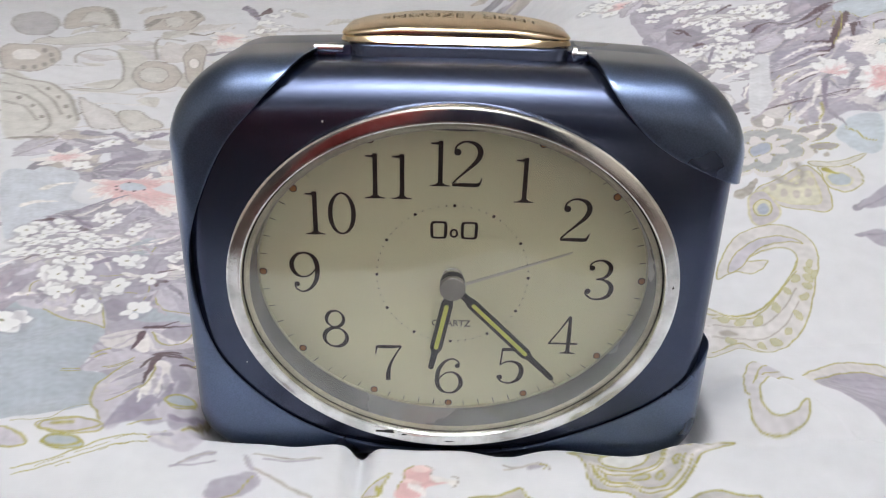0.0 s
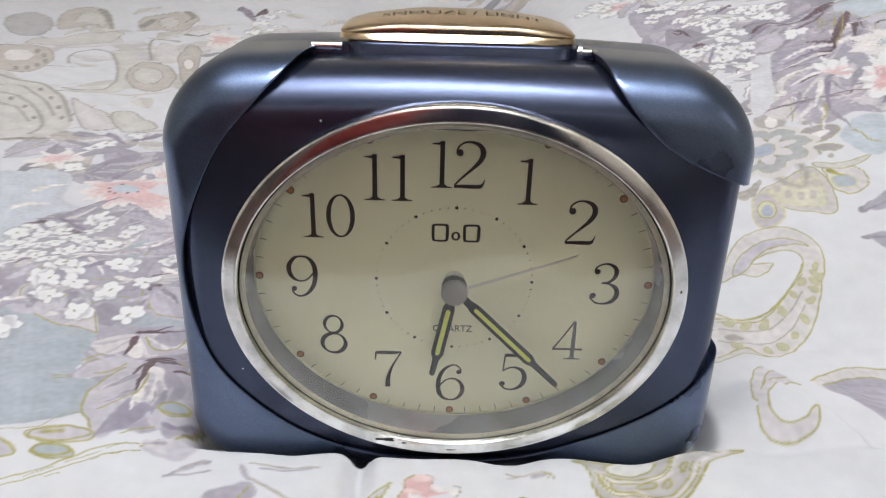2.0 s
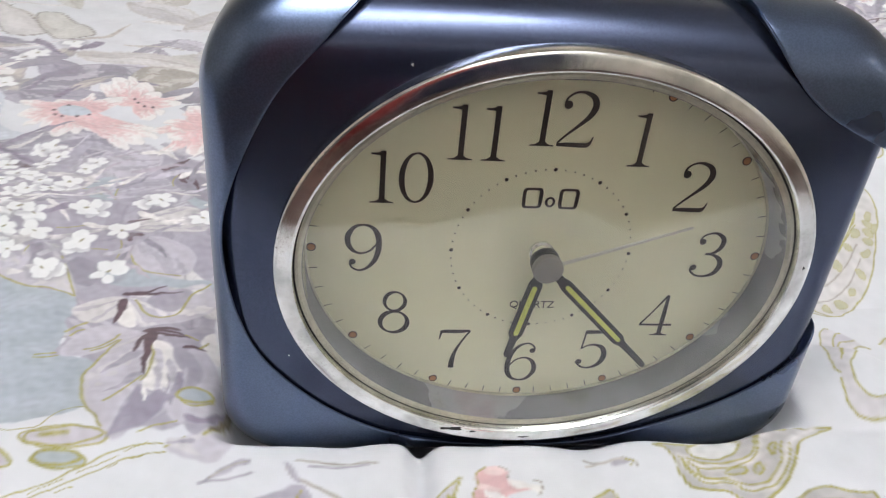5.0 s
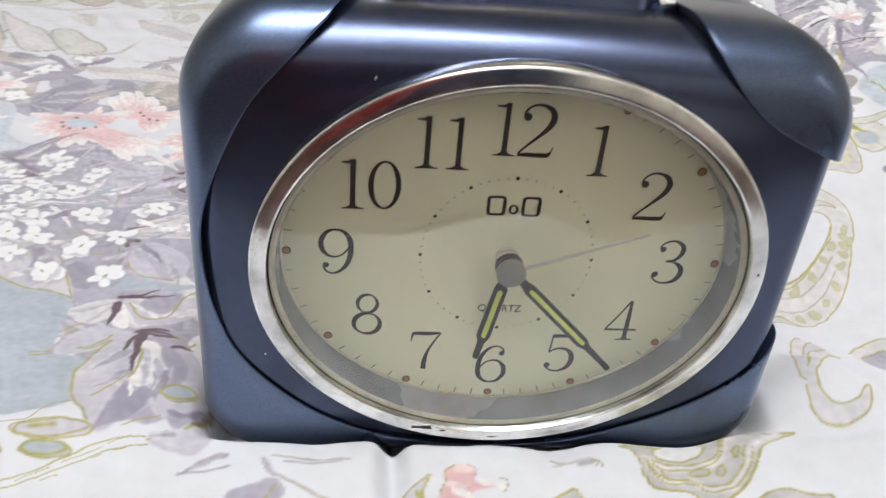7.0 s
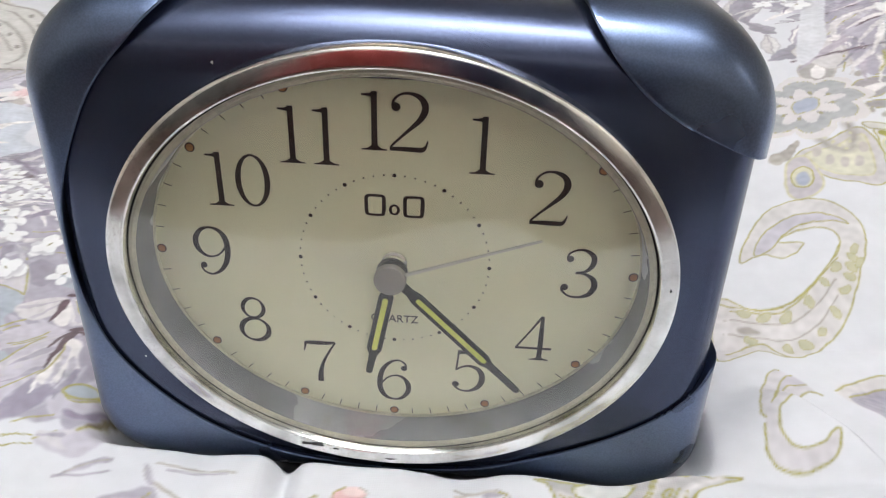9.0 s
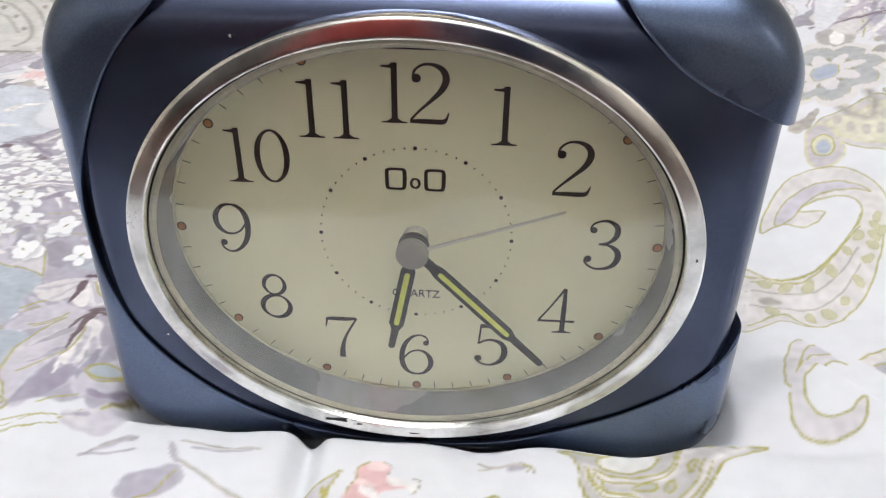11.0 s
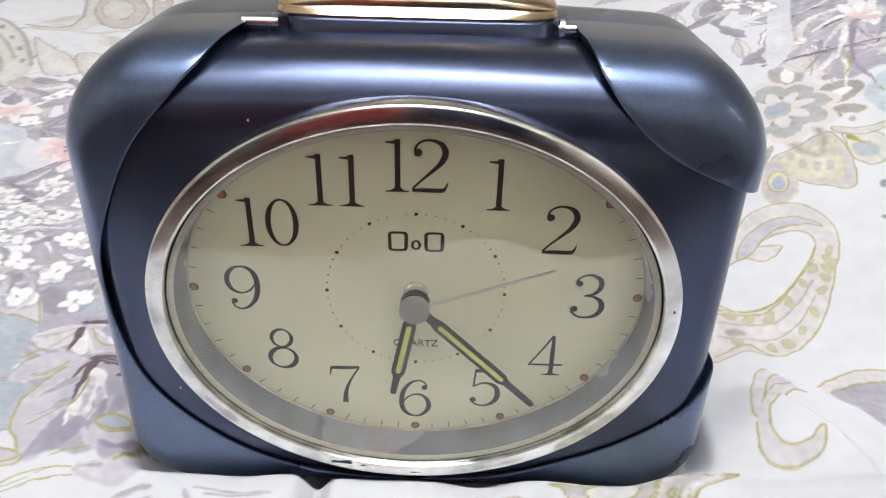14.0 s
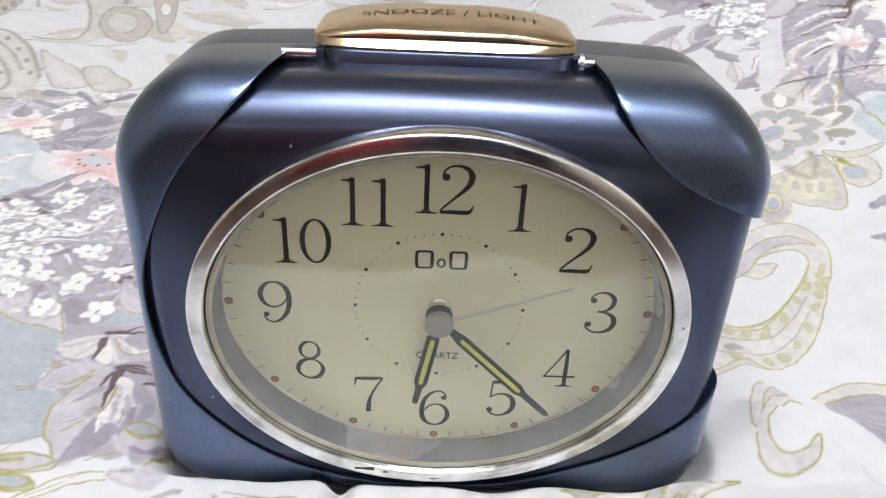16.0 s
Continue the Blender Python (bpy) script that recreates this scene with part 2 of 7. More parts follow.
box("wall_east", (2.2, -2.4, ZF), (2.3, 2.4, 1.9), WALL, "plain cream painted bedroom wall", "wall")
box("wall_west", (-2.3, -2.4, ZF), (-2.2, 2.4, 1.9), WALL, "plain cream painted bedroom wall", "wall")


def curtain(name, x0, x1, z0, z1, y, folds, mat, label):
    """An unseen hanging cloth in soft pleats, with thickness, added for its reflection."""
    n = 24 * folds
    line = [(x0 + (x1 - x0) * i / n, 0.035 * math.sin(2 * math.pi * folds * i / n) + 0.012 * math.sin(9.4 * i / n)) for i in range(n + 1)]
    loops = []
    for z, k in ((z0, 1.25), (z0 + 0.02, 1.2), ((z0 + z1) / 2, 1.0), (z1 - 0.05, 0.75), (z1, 0.7)):
        loops.append([(x, y + k * d, z) for x, d in line] + [(x, y + k * d - 0.004, z) for x, d in reversed(line)])
    return tagged(part(name, rings(loops, True, True), mat), label, "curtain", "curtains along the wall")


# added out of view so bezel and panel mirror red, navy and grey
curtain("curtain", -0.80, -0.16, ZF + 0.03, 1.5, -2.33, 7, RED_CLOTH, "unseen dark red cloth added for the bezel to mirror")
curtain("curtain", -0.14, 0.68, ZF + 0.03, 1.5, -2.33, 8, NAVY_CLOTH, "unseen navy blue cloth added for bezel and panel to mirror")
curtain("curtain", -1.75, -0.82, ZF + 0.03, 1.5, -2.33, 10, GREY_CLOTH, "unseen plain grey cloth added for the bezel to mirror")

# ---- alarm clock ----
MM = 0.001
clock = tagged(new("alarm_clock"), "navy metallic alarm clock with oval chrome bezel on floral bedspread", "alarm clock")


def body_outline(side, inset, drop=0.0, n=288):
    """Rounded rectangle in x and z, a little wider at the foot, sampled by angle."""
    out = []
    top, foot, rc = 47.6 - inset - drop, -52.0 + inset, 15.6 - 0.55 * inset
    for i in range(n):
        a = 2 * math.pi * i / n
        dx, dz = math.cos(a), math.sin(a)
        lo, hi = 0.0, 120.0
        for _ in range(26):
            r = (lo + hi) / 2
            x, z = abs(r * dx), r * dz
            half = 59.3 - 0.014 * z - side
            zc = (top + foot) / 2
            qx, qz = x - (half - rc), abs(z - zc) - ((top - foot) / 2 - rc)
            d = math.hypot(max(qx, 0), max(qz, 0)) + min(max(qx, qz), 0) - rc
            # the crown of the top sags a little towards the corners
            if z > 0:
                d += 0.0015 * x * x * max(0, (z - 30) / 20) * 0.55
            lo, hi = (r, hi) if d < 0 else (lo, r)
        out.append((r * dx, r * dz))
    return out


def body(shrink, front, dial_well, drop=0.0):
    """Front rounded shell; lengths in millimetres."""
    n = 288
    loops = []
    # polar angles of the well match those of the outline
    well = []
    for i in range(n):
        a = 2 * math.pi * i / n
        r = 1 / math.hypot(math.cos(a) / 46.0, math.sin(a) / 38.0)
        well.append((r * math.cos(a), r * math.sin(a)))
    if dial_well:
        loops.append([(x, 1.2, z) for x, z in well])
    loops.append([(x, -6.9 + front, z) for x, z in well])
    edge = body_outline(shrink + 5.2, shrink + (11.5 - drop), drop)
    for k in (0.25, 0.5, 0.75):
        loops.append([(wx + (ex - wx) * k, -6.9 + front + 1.0 * k * k * (3 - 2 * k), wz + (ez - wz) * k) for (wx, wz), (ex, ez) in zip(well, edge)])
    for k in range(0, 17):
        # the side turns round sooner than the crown
        a = math.pi / 2 * k / 16
        depth = 13.0 * (1 - math.cos(a))
        side = 5.2 * (1 - math.sqrt(1 - (1 - min(depth / 7.0, 1)) ** 2))
        o = body_outline(shrink + side, shrink + (11.5 - drop) * (1 - math.sin(a)), drop)
        loops.append([(x, -5.9 + front + depth, z) for x, z in o])
    o = body_outline(shrink, shrink, drop)
    # joint with the rear cover
    loops.append([(x, 18.0, z) for x, z in o])
    o = body_outline(shrink + 0.45, shrink + 0.45, drop)
    loops.append([(x, 18.15, z) for x, z in o])
    loops.append([(x, 18.6, z) for x, z in o])
    o = body_outline(shrink + 0.1, shrink + 0.2, drop)
    loops.append([(x, 18.75, z) for x, z in o])
    loops.append([(x, 28.0, z) for x, z in o])
    for k in range(1, 7):
        a = math.pi / 2 * k / 6
        o = body_outline(shrink + 6 * (1 - math.cos(a)), shrink + 6 * (1 - math.cos(a)), drop)
        loops.append([(x, 28.0 + 7 * math.sin(a) - shrink * 0.5, z) for x, z in o])
    loops = [[(x * MM, y * MM, z * MM) for x, y, z in loop] for loop in loops]
    return rings(loops, close_first=True, close_last=True)


inner = part("front_panel", body(1.5, 0.7, True, 0.5), PANEL, clock, "dark navy satin front panel")
sharpen(inner, 50)
shell = part("casing", body(0.0, 0.0, False), SHELL, clock, "blue-grey metallic casing with raised rounded corners")

uncut = bmesh.new()
uncut.from_mesh(shell.data)
shell_tree = BVHTree.FromBMesh(uncut)
uncut.free()

# the casing is cut open where the front panel shows: an oval sweep that runs out over the side and the top
seam = [(-28, 62), (-30.5, 49), (-38.3, 40.3), (-47.2, 29.9), (-54.3, 15), (-57, 3), (-55, -11), (-49, -23.5), (-33, -37.5), (-15, -44.2), (0, -46.3),
        (15, -44.2), (34, -36.5), (50, -26.5), (58, -16.5), (64, -12), (78, -9)]
seam_right = [(78, 20), (63, 23), (49, 28), (38.5, 34), (31, 42), (27.5, 49), (26.5, 62)]


def run_in(p):
    """How far the cut leans towards the middle as it runs back over the top."""
    k = min(max((p.z - 0.036) / 0.011, 0.0), 1.0)
    return -math.copysign(0.19 if p.x < 0 else 0.10, p.x) * k * k * (3 - 2 * k) * max(p.y - 0.001, 0.0)


outline = [(x * MM, z * MM) for x, z in spline(seam, 6) + spline(seam_right, 6)]
bm = rings([[(x + run_in(Vector((x, y, z))), y, z) for x, z in outline] for y in (-0.03, 0.0005, 0.003, 0.006, 0.009, 0.0142)], True, True)
cutter = part("cutter", bm, PANEL)
mod = shell.modifiers.new("opening", "BOOLEAN")
mod.operation, mod.object, mod.solver = "DIFFERENCE", cutter, "EXACT"
weld = shell.modifiers.new("joined", "WELD")
weld.merge_threshold = 0.00022
bev = shell.modifiers.new("edge", "BEVEL")
bev.width, bev.segments, bev.limit_method, bev.angle_limit = 0.00038, 3, "ANGLE", radians(40)
cut_mesh = mesh_of(shell)
shell.modifiers.clear()
shell.data = cut_mesh
bpy.data.objects.remove(cutter)
for p in shell.data.polygons:
    p.use_smooth = True
sharpen(shell, 35)

# rounded lip along the cut edges of the casing
def lip(path, radius=0.00028):
    pts = [Vector((p[0] * MM, 0, p[1] * MM)) for p in spline(path, 14)]
    loops = []
    for a, b in zip(pts, pts[1:]):
        side = Vector((b.z - a.z, 0, a.x - b.x)).normalized()
        hit, normal, _, _ = shell_tree.ray_cast(Vector((a.x, -0.05, a.z)) - side * 0.0001, Vector((0, 1, 0)))
        if hit is None or hit.y > 0.001:
            continue
        if normal.y > 0:
            normal = -normal
        centre = hit - normal * 0.00026
        if loops and (centre - loops[-1][0]).length < 0.0004:
            continue
        loops.append((centre, normal, side))
    rows = []
    for i, (centre, normal, side) in enumerate(loops):
        ahead = (loops[min(i + 1, len(loops) - 1)][0] - loops[max(i - 1, 0)][0]).normalized()
        u = (normal - ahead * normal.dot(ahead)).normalized()
        v = ahead.cross(u)
        slim = radius * min(1.0, (0.5 + min(i, len(loops) - 1 - i)) / 14)
        rows.append([centre + (u * math.cos(k * math.pi / 5) + v * math.sin(k * math.pi / 5)) * slim for k in range(10)])
    return part("casing_lip", rings(rows, True, True), SHELL, clock, "rounded bright lip of the casing")


lip(seam)
lip(seam_right)

# bezel, gasket, lens, inner ring and dial
BA, BB = 0.0479, 0.0402
bezel = part("bezel", elliptic_ring([(0.0, -0.0045), (0.0, -0.0082), (0.0001, -0.0085), (0.0003, -0.0087), (0.0008, -0.0088), (0.0016, -0.0089), (0.0026, -0.0090), (0.0031, -0.0090), (0.0032, -0.0089), (0.0033, -0.0045)], BA, BB), PITTED, clock, "worn chrome-plated oval bezel")
sharpen(bezel, 60)
part("gasket", elliptic_ring([(0.0033, -0.0050), (0.0033, -0.0074), (0.00355, -0.0074), (0.00355, -0.0050)], BA, BB), RUBBER, clock, "thin black gasket")
flange = part("lens_seat", elliptic_ring([(0.00355, -0.0060), (0.00355, -0.0075), (0.0041, -0.0076), (0.0047, -0.0073), (0.0047, -0.0060)], BA, BB), SEAT, clock, "pale cream lens seat")
sharpen(flange, 30)
wall_ring = part("inner_ring", elliptic_ring([(0.0043, -0.0001), (0.0045, -0.0073), (0.0048, -0.0072), (0.0048, -0.0001)], BA, BB), REHAUT, clock, "brushed grey steel inner ring")
sharpen(wall_ring, 30)
lens_loops = [ellipse(BA - 0.0037, BB - 0.0037, -0.0076)] + [ellipse(BA - 0.0037 - d, BB - 0.0037 - d, y) for d, y in ((0.0, -0.0082), (0.0001, -0.00835), (0.0003, -0.00845), (0.0005, -0.00845), (0.02, -0.00845))]
lens = part("lens", rings(lens_loops, close_first=True, close_last=True), GLASS, clock, "clear flat plastic lens")
lens.visible_shadow = False
sharpen(lens, 20)

part("dial_rim", elliptic_ring([(0.0043, -0.0002), (0.0044, -0.0005), (0.0047, -0.0006), (0.0050, -0.0004), (0.0051, -0.00002)], BA, BB), SEAT, clock, "thin pale cream rim round the dial")
dial = part("dial", rings([ellipse(0.0448, 0.0370, 0.0009), ellipse(0.0448, 0.0370, 0.0)], True, True), DIAL, clock, "champagne satin dial", smooth=False)


def stroke(bm, points, y, steps=7):
    """A pen stroke of changing width: points of (x, z, width) in millimetres."""
    pts = spline(points, steps)
    rows = []
    for i, p in enumerate(pts):
        d = pts[min(i + 1, len(pts) - 1)][:2] - pts[max(i - 1, 0)][:2]
        d = d / (np.hypot(*d) + 1e-9)
        nx, nz = -d[1] * p[2] / 2, d[0] * p[2] / 2
        rows.append((bm.verts.new(((p[0] + nx) * MM, y, (p[1] + nz) * MM)), bm.verts.new(((p[0] - nx) * MM, y, (p[1] - nz) * MM))))
    for (a, b), (c, d) in zip(rows, rows[1:]):
        bm.faces.new((a, b, d, c))


def blob(bm, x, z, rx, y, rz=None, n=24):
    rz = rz or rx
    bm.faces.new([bm.verts.new(((x + rx * math.cos(2 * math.pi * i / n)) * MM, y, (z + rz * math.sin(2 * math.pi * i / n)) * MM)) for i in range(n)])


def loop_stroke(bm, cx, cz, rx, rz, thin, thick, y, lean=0.0, n=48):
    rows = []
    for i in range(n):
        a = 2 * math.pi * i / n
        w = thin + (thick - thin) * abs(math.cos(a + lean)) ** 1.5
        rows.append([bm.verts.new(((cx + (rx + s * w / 2) * math.cos(a)) * MM, y, (cz + (rz + s * w / 2) * math.sin(a)) * MM)) for s in (-1, 1)])
    for i in range(n):
        a, b = rows[i], rows[(i + 1) % n]
        bm.faces.new((a[0], a[1], b[1], b[0]))


def digit(bm, d, ox, oz, y):
    """A slender serif figure 10 mm high with its middle at (ox, oz)."""
    def s(points, k=0):
        stroke(bm, [(ox + x, oz + z - 5, w) for x, z, w in points], y - k * 2e-6)

    def ball(x, z, r=0.62, k=3):
        blob(bm, ox + x, oz + z - 5, r, y - k * 2e-6)

    if d == "0":
        loop_stroke(bm, ox, oz, 2.5, 4.65, 0.38, 1.0, y)
    elif d == "1":
        s([(0.25, 0.2, 1.0), (0.25, 5, 0.95), (0.25, 9.9, 0.95)])
        s([(-1.9, 0.12, 0.22), (-0.9, 0.18, 0.36), (-0.2, 0.4, 0.8), (0.25, 0.45, 0.9), (0.7, 0.4, 0.8), (1.4, 0.18, 0.36), (2.3, 0.12, 0.22)], 1)
        s([(-1.8, 9.35, 0.3), (-0.9, 9.3, 0.42), (-0.1, 9.35, 0.7), (0.6, 9.6, 0.6)], 2)
    elif d == "2":
        ball(-2.1, 7.55, 0.72)
        s([(-2.65, 7.6, 0.4), (-2.35, 8.8, 0.4), (-1.1, 9.7, 0.4), (0.5, 9.75, 0.55), (2.0, 9.0, 0.95), (2.6, 7.5, 1.15), (1.9, 5.7, 0.95), (0.2, 3.9, 0.6), (-1.6, 2.2, 0.42), (-3.0, 0.7, 0.4)])
        s([(-3.1, 0.4, 0.6), (-1.0, 0.45, 0.8), (1.2, 0.42, 0.85), (2.3, 0.5, 0.8), (2.8, 1.1, 0.42), (3.1, 2.0, 0.22)], 1)
    elif d == "3":
        ball(-1.85, 7.95)
        s([(-2.4, 8.1, 0.36), (-2.0, 9.1, 0.36), (-0.7, 9.78, 0.4), (0.8, 9.7, 0.6), (2.1, 8.6, 0.95), (2.1, 6.9, 0.95), (1.0, 5.6, 0.55), (-0.7, 5.2, 0.36)])
        s([(-0.7, 5.2, 0.36), (1.0, 5.05, 0.5), (2.5, 4.0, 0.95), (2.85, 2.5, 1.1), (2.1, 0.95, 0.9), (0.4, 0.22, 0.5), (-1.4, 0.35, 0.4), (-2.7, 1.4, 0.38), (-2.8, 2.1, 0.36)], 1)
        ball(-2.3, 2.15, 0.66)
    elif d == "4":
        s([(1.15, 9.95, 0.5), (-0.9, 6.4, 0.36), (-3.2, 2.75, 0.42)])
        s([(-3.35, 2.7, 0.48), (0, 2.7, 0.48), (3.4, 2.7, 0.48)], 1)
        s([(1.2, 9.9, 0.6), (1.25, 5, 0.92), (1.25, 0.2, 0.92)], 2)
        s([(-0.6, 0.12, 0.22), (0.4, 0.2, 0.4), (1.25, 0.4, 0.8), (2.1, 0.2, 0.4), (3.0, 0.12, 0.22)], 3)
    elif d == "5":
        s([(-2.05, 9.45, 0.9), (0, 9.5, 0.85), (2.5, 9.55, 0.8)])
        s([(-1.95, 9.6, 0.36), (-2.1, 7.5, 0.36), (-2.3, 5.2, 0.38)], 1)
        s([(-2.3, 5.2, 0.36), (-1.2, 6.0, 0.4), (0.4, 6.25, 0.55), (2.1, 5.4, 0.95), (2.75, 3.5, 1.15), (2.1, 1.4, 1.0), (0.3, 0.25, 0.5), (-1.5, 0.4, 0.4), (-2.7, 1.5, 0.38)], 2)
        ball(-2.3, 1.75, 0.68)
    elif d in "69":
        f = 1 if d == "6" else -1
        def t(points, k=0):
            s([(f * x, 5 + f * (z - 5), w) for x, z, w in points], k)
        t([(2.35, 8.3, 0.36), (1.8, 9.3, 0.38), (0.5, 9.8, 0.4), (-1.1, 9.0, 0.65), (-2.4, 7.0, 0.95), (-2.85, 4.3, 1.05), (-2.5, 2.0, 1.0), (-1.4, 0.6, 0.65), (0.1, 0.2, 0.42), (1.6, 0.7, 0.7), (2.7, 2.4, 1.0), (2.6, 4.3, 0.95), (1.6, 5.7, 0.6), (0.2, 6.1, 0.4), (-1.3, 5.5, 0.36), (-2.5, 4.0, 0.36)])
        ball(f * 1.85, 5 + f * 2.95, 0.6)
    elif d == "7":
        s([(-2.9, 9.35, 0.5), (-1.8, 9.4, 0.85), (0.8, 9.4, 0.85), (2.9, 9.6, 0.5)])
        s([(-2.7, 9.6, 0.5), (-2.85, 8.6, 0.4), (-3.05, 7.4, 0.18)], 1)
        s([(2.95, 9.6, 0.4), (1.7, 7.4, 0.42), (0.5, 4.8, 0.6), (-0.05, 2.4, 0.95), (-0.15, 0.15, 1.15)], 2)
    elif d == "8":
        loop_stroke(bm, ox, oz + 2.55, 1.95, 2.15, 0.36, 0.8, y, 0.5)
        loop_stroke(bm, ox, oz - 2.3, 2.6, 2.5, 0.4, 1.0, y - 2e-6, 0.5)


def hour_on_ellipse(h, a, b):
    t = math.radians(30 * h)
    r = 1 / math.hypot(math.sin(t) / a, math.cos(t) / b)
    return r * math.sin(t), r * math.cos(t)


PRINT = -0.00008
NUMERALS = {1: (14.3, 22.9), 2: (26.1, 14.2), 3: (32.6, 0), 4: (26.0, -14.4), 5: (14.2, -23.2), 6: (0, -26.5), 7: (-14.3, -23.2), 8: (-26.5, -14.3), 9: (-32.8, 0), 10: (-26.6, 14.3), 11: (-14.2, 23.0), 12: (0.2, 26.1)}
PAIRS = {10: (-3.5, 2.5), 11: (-2.95, 2.7), 12: (-3.7, 2.15)}
for hour, (cx, cz) in NUMERALS.items():
    bm = bmesh.new()
    text = str(hour)
    for ch, dx in zip(text, PAIRS.get(hour, (0,))):
        digit(bm, ch, cx + dx, cz, PRINT)
    part("numeral", bm, INK, dial, "printed serif numeral " + text, smooth=False)

bm = bmesh.new()
blob(bm, 0, 0, 0.86, PRINT)
rim_mesh = part("marker_rim", bm, INK, dial, "dark ring of an hour marker", smooth=False)
bm = bmesh.new()
blob(bm, 0, 0, 0.66, PRINT - 3e-5)
spot_mesh = part("hour_marker", bm, ORANGE, dial, "copper coloured round hour marker", smooth=False)
bm = bmesh.new()
stroke(bm, [(0, -0.7, 0.16), (0, 0, 0.16), (0, 0.7, 0.16)], PRINT)
tick_mesh = part("minute_tick", bm, INK, dial, smooth=False)
bm = bmesh.new()
blob(bm, 0, 0, 0.36, PRINT, n=16)
dot_mesh = part("track_dot", bm, INK, dial, smooth=False)
bm = bmesh.new()
blob(bm, 0, 0, 0.17, PRINT, n=10)
point_mesh = part("track_point", bm, INK, dial, smooth=False)
for ob in (rim_mesh, spot_mesh, tick_mesh, dot_mesh, point_mesh):
    scene.collection.objects.unlink(ob)


def repeat(proto, x, z, turn=0.0):
    ob = proto.copy()
    scene.collection.objects.link(ob)
    ob.parent = dial
    ob.matrix_basis = pose(x * MM, 0, z * MM, 0, turn, 0)


for m in range(60):
    x, z = hour_on_ellipse(m / 5, 42.0, 34.1)
    a = math.radians(6 * m)
    if m % 5 == 0:
        repeat(rim_mesh, x, z)
        repeat(spot_mesh, x, z)
        repeat(dot_mesh, 16.8 * math.sin(a), 16.8 * math.cos(a))
    else:
        repeat(tick_mesh, x, z, 6 * m)
        repeat(point_mesh, 16.8 * math.sin(a), 16.8 * math.cos(a))
for ob in (rim_mesh, spot_mesh, tick_mesh, dot_mesh, point_mesh):
    bpy.data.objects.remove(ob)

# maker's mark as plain shapes: two rounded frames and a small knob between them
for side in (-1, 1):
    bm = bmesh.new()
    cx = 3.3 * side
    frame_path = [(cx - 1.5, 11.7, 0.62), (cx - 1.45, 12.6, 0.62), (cx - 0.9, 12.9, 0.5), (cx + 0.9, 12.9, 0.5), (cx + 1.45, 12.6, 0.62), (cx + 1.5, 11.1, 0.7), (cx + 1.4, 9.6, 0.62), (cx + 0.9, 9.3, 0.46), (cx - 0.9, 9.3, 0.46), (cx - 1.4, 9.6, 0.62), (cx - 1.5, 10.8, 0.62), (cx - 1.5, 11.75, 0.62)]
    stroke(bm, frame_path, PRINT, 4)
    part("maker_mark", bm, INK, dial, "plain dark printed frame", smooth=False)
bm = bmesh.new()
loop_stroke(bm, 0.0, 10.4, 0.7, 0.85, 0.36, 0.5, PRINT, n=20)
part("maker_mark", bm, INK, dial, "plain dark printed knob", smooth=False)


def lettering(name, words, size, mat, parent, m, label, stretch=1.0, depth=0.00004):
    cu = bpy.data.curves.new(name, "FONT")
    cu.body, cu.size, cu.align_x, cu.align_y, cu.extrude = words, size, "CENTER", "CENTER", depth
    tmp = new("tmp", cu)
    me = mesh_of(tmp)
    bpy.data.objects.remove(tmp)
    me.transform(m @ Matrix.Diagonal((stretch, 1, 1, 1)))
    me.materials.clear()
    me.materials.append(mat)
    ob = new(name, me)
    ob.parent = parent
    ob["label"] = label
    return ob


lettering("lettering", "QUARTZ", 0.0023, INK, dial, pose(0.0, -0.0001, -0.0121, 90, 0, 0), "small printed word QUARTZ", 0.95)


# pointers
def capsule_outline(sections):
    """Outline from (r, half width) stations along +z, rounded at the far end."""
    left = [(-w, r) for r, w in sections]
    r_end, w_end = sections[-1]
    tip = [(-w_end * math.cos(a), r_end + w_end * math.sin(a)) for a in np.linspace(0, math.pi, 9)[1:-1]]
    right = [(w, r) for r, w in reversed(sections)]
    return [(x * MM, z * MM) for x, z in left + tip + right]


def clock_hand(name, sections, lume, y, degrees, mat, label):
    bm = bmesh.new()
    flat_solid(bm, capsule_outline(sections), y + 0.0002, y - 0.0002)
    ob = part(name, bm, mat, clock, label, smooth=False)
    ob.matrix_basis = pose(0, 0, 0, 0, degrees, 0)
    if lume:
        bm = bmesh.new()
        lo, hi, w = lume
        foot = [(w * math.cos(a) * MM, (lo - w * math.sin(a)) * MM) for a in np.linspace(0, math.pi, 7)]
        tip = [(-w * math.cos(a) * MM, (hi + w * math.sin(a)) * MM) for a in np.linspace(0, math.pi, 7)]
        flat_solid(bm, foot + tip, y - 0.0001, y - 0.00032)
        part("luminous_strip", bm, LUME, ob, "yellow-green luminous strip", smooth=False)
    return ob


clock_hand("hour_pointer", [(0, 0.9), (3.9, 0.9), (5.2, 1.32), (16.9, 1.38), (18.2, 0.72), (22.0, 0.62)], (5.9, 16.6, 0.5), -0.0036, 191.2, HAND_BLACK, "black hour pointer of the clock with a luminous strip")
clock_hand("minute_pointer", [(0, 0.8), (4.8, 0.8), (6.2, 1.2), (24.0, 1.25), (25.4, 0.66), (32.8, 0.58)], (6.8, 23.9, 0.45), -0.0046, 134.9, HAND_BLACK, "black minute pointer of the clock with a luminous strip")
clock_hand("second_pointer", [(-2.6, 0.30), (0, 0.30), (10, 0.24), (26.5, 0.15)], None, -0.0056, 70.0, PALE, "thin pale silver second pointer")

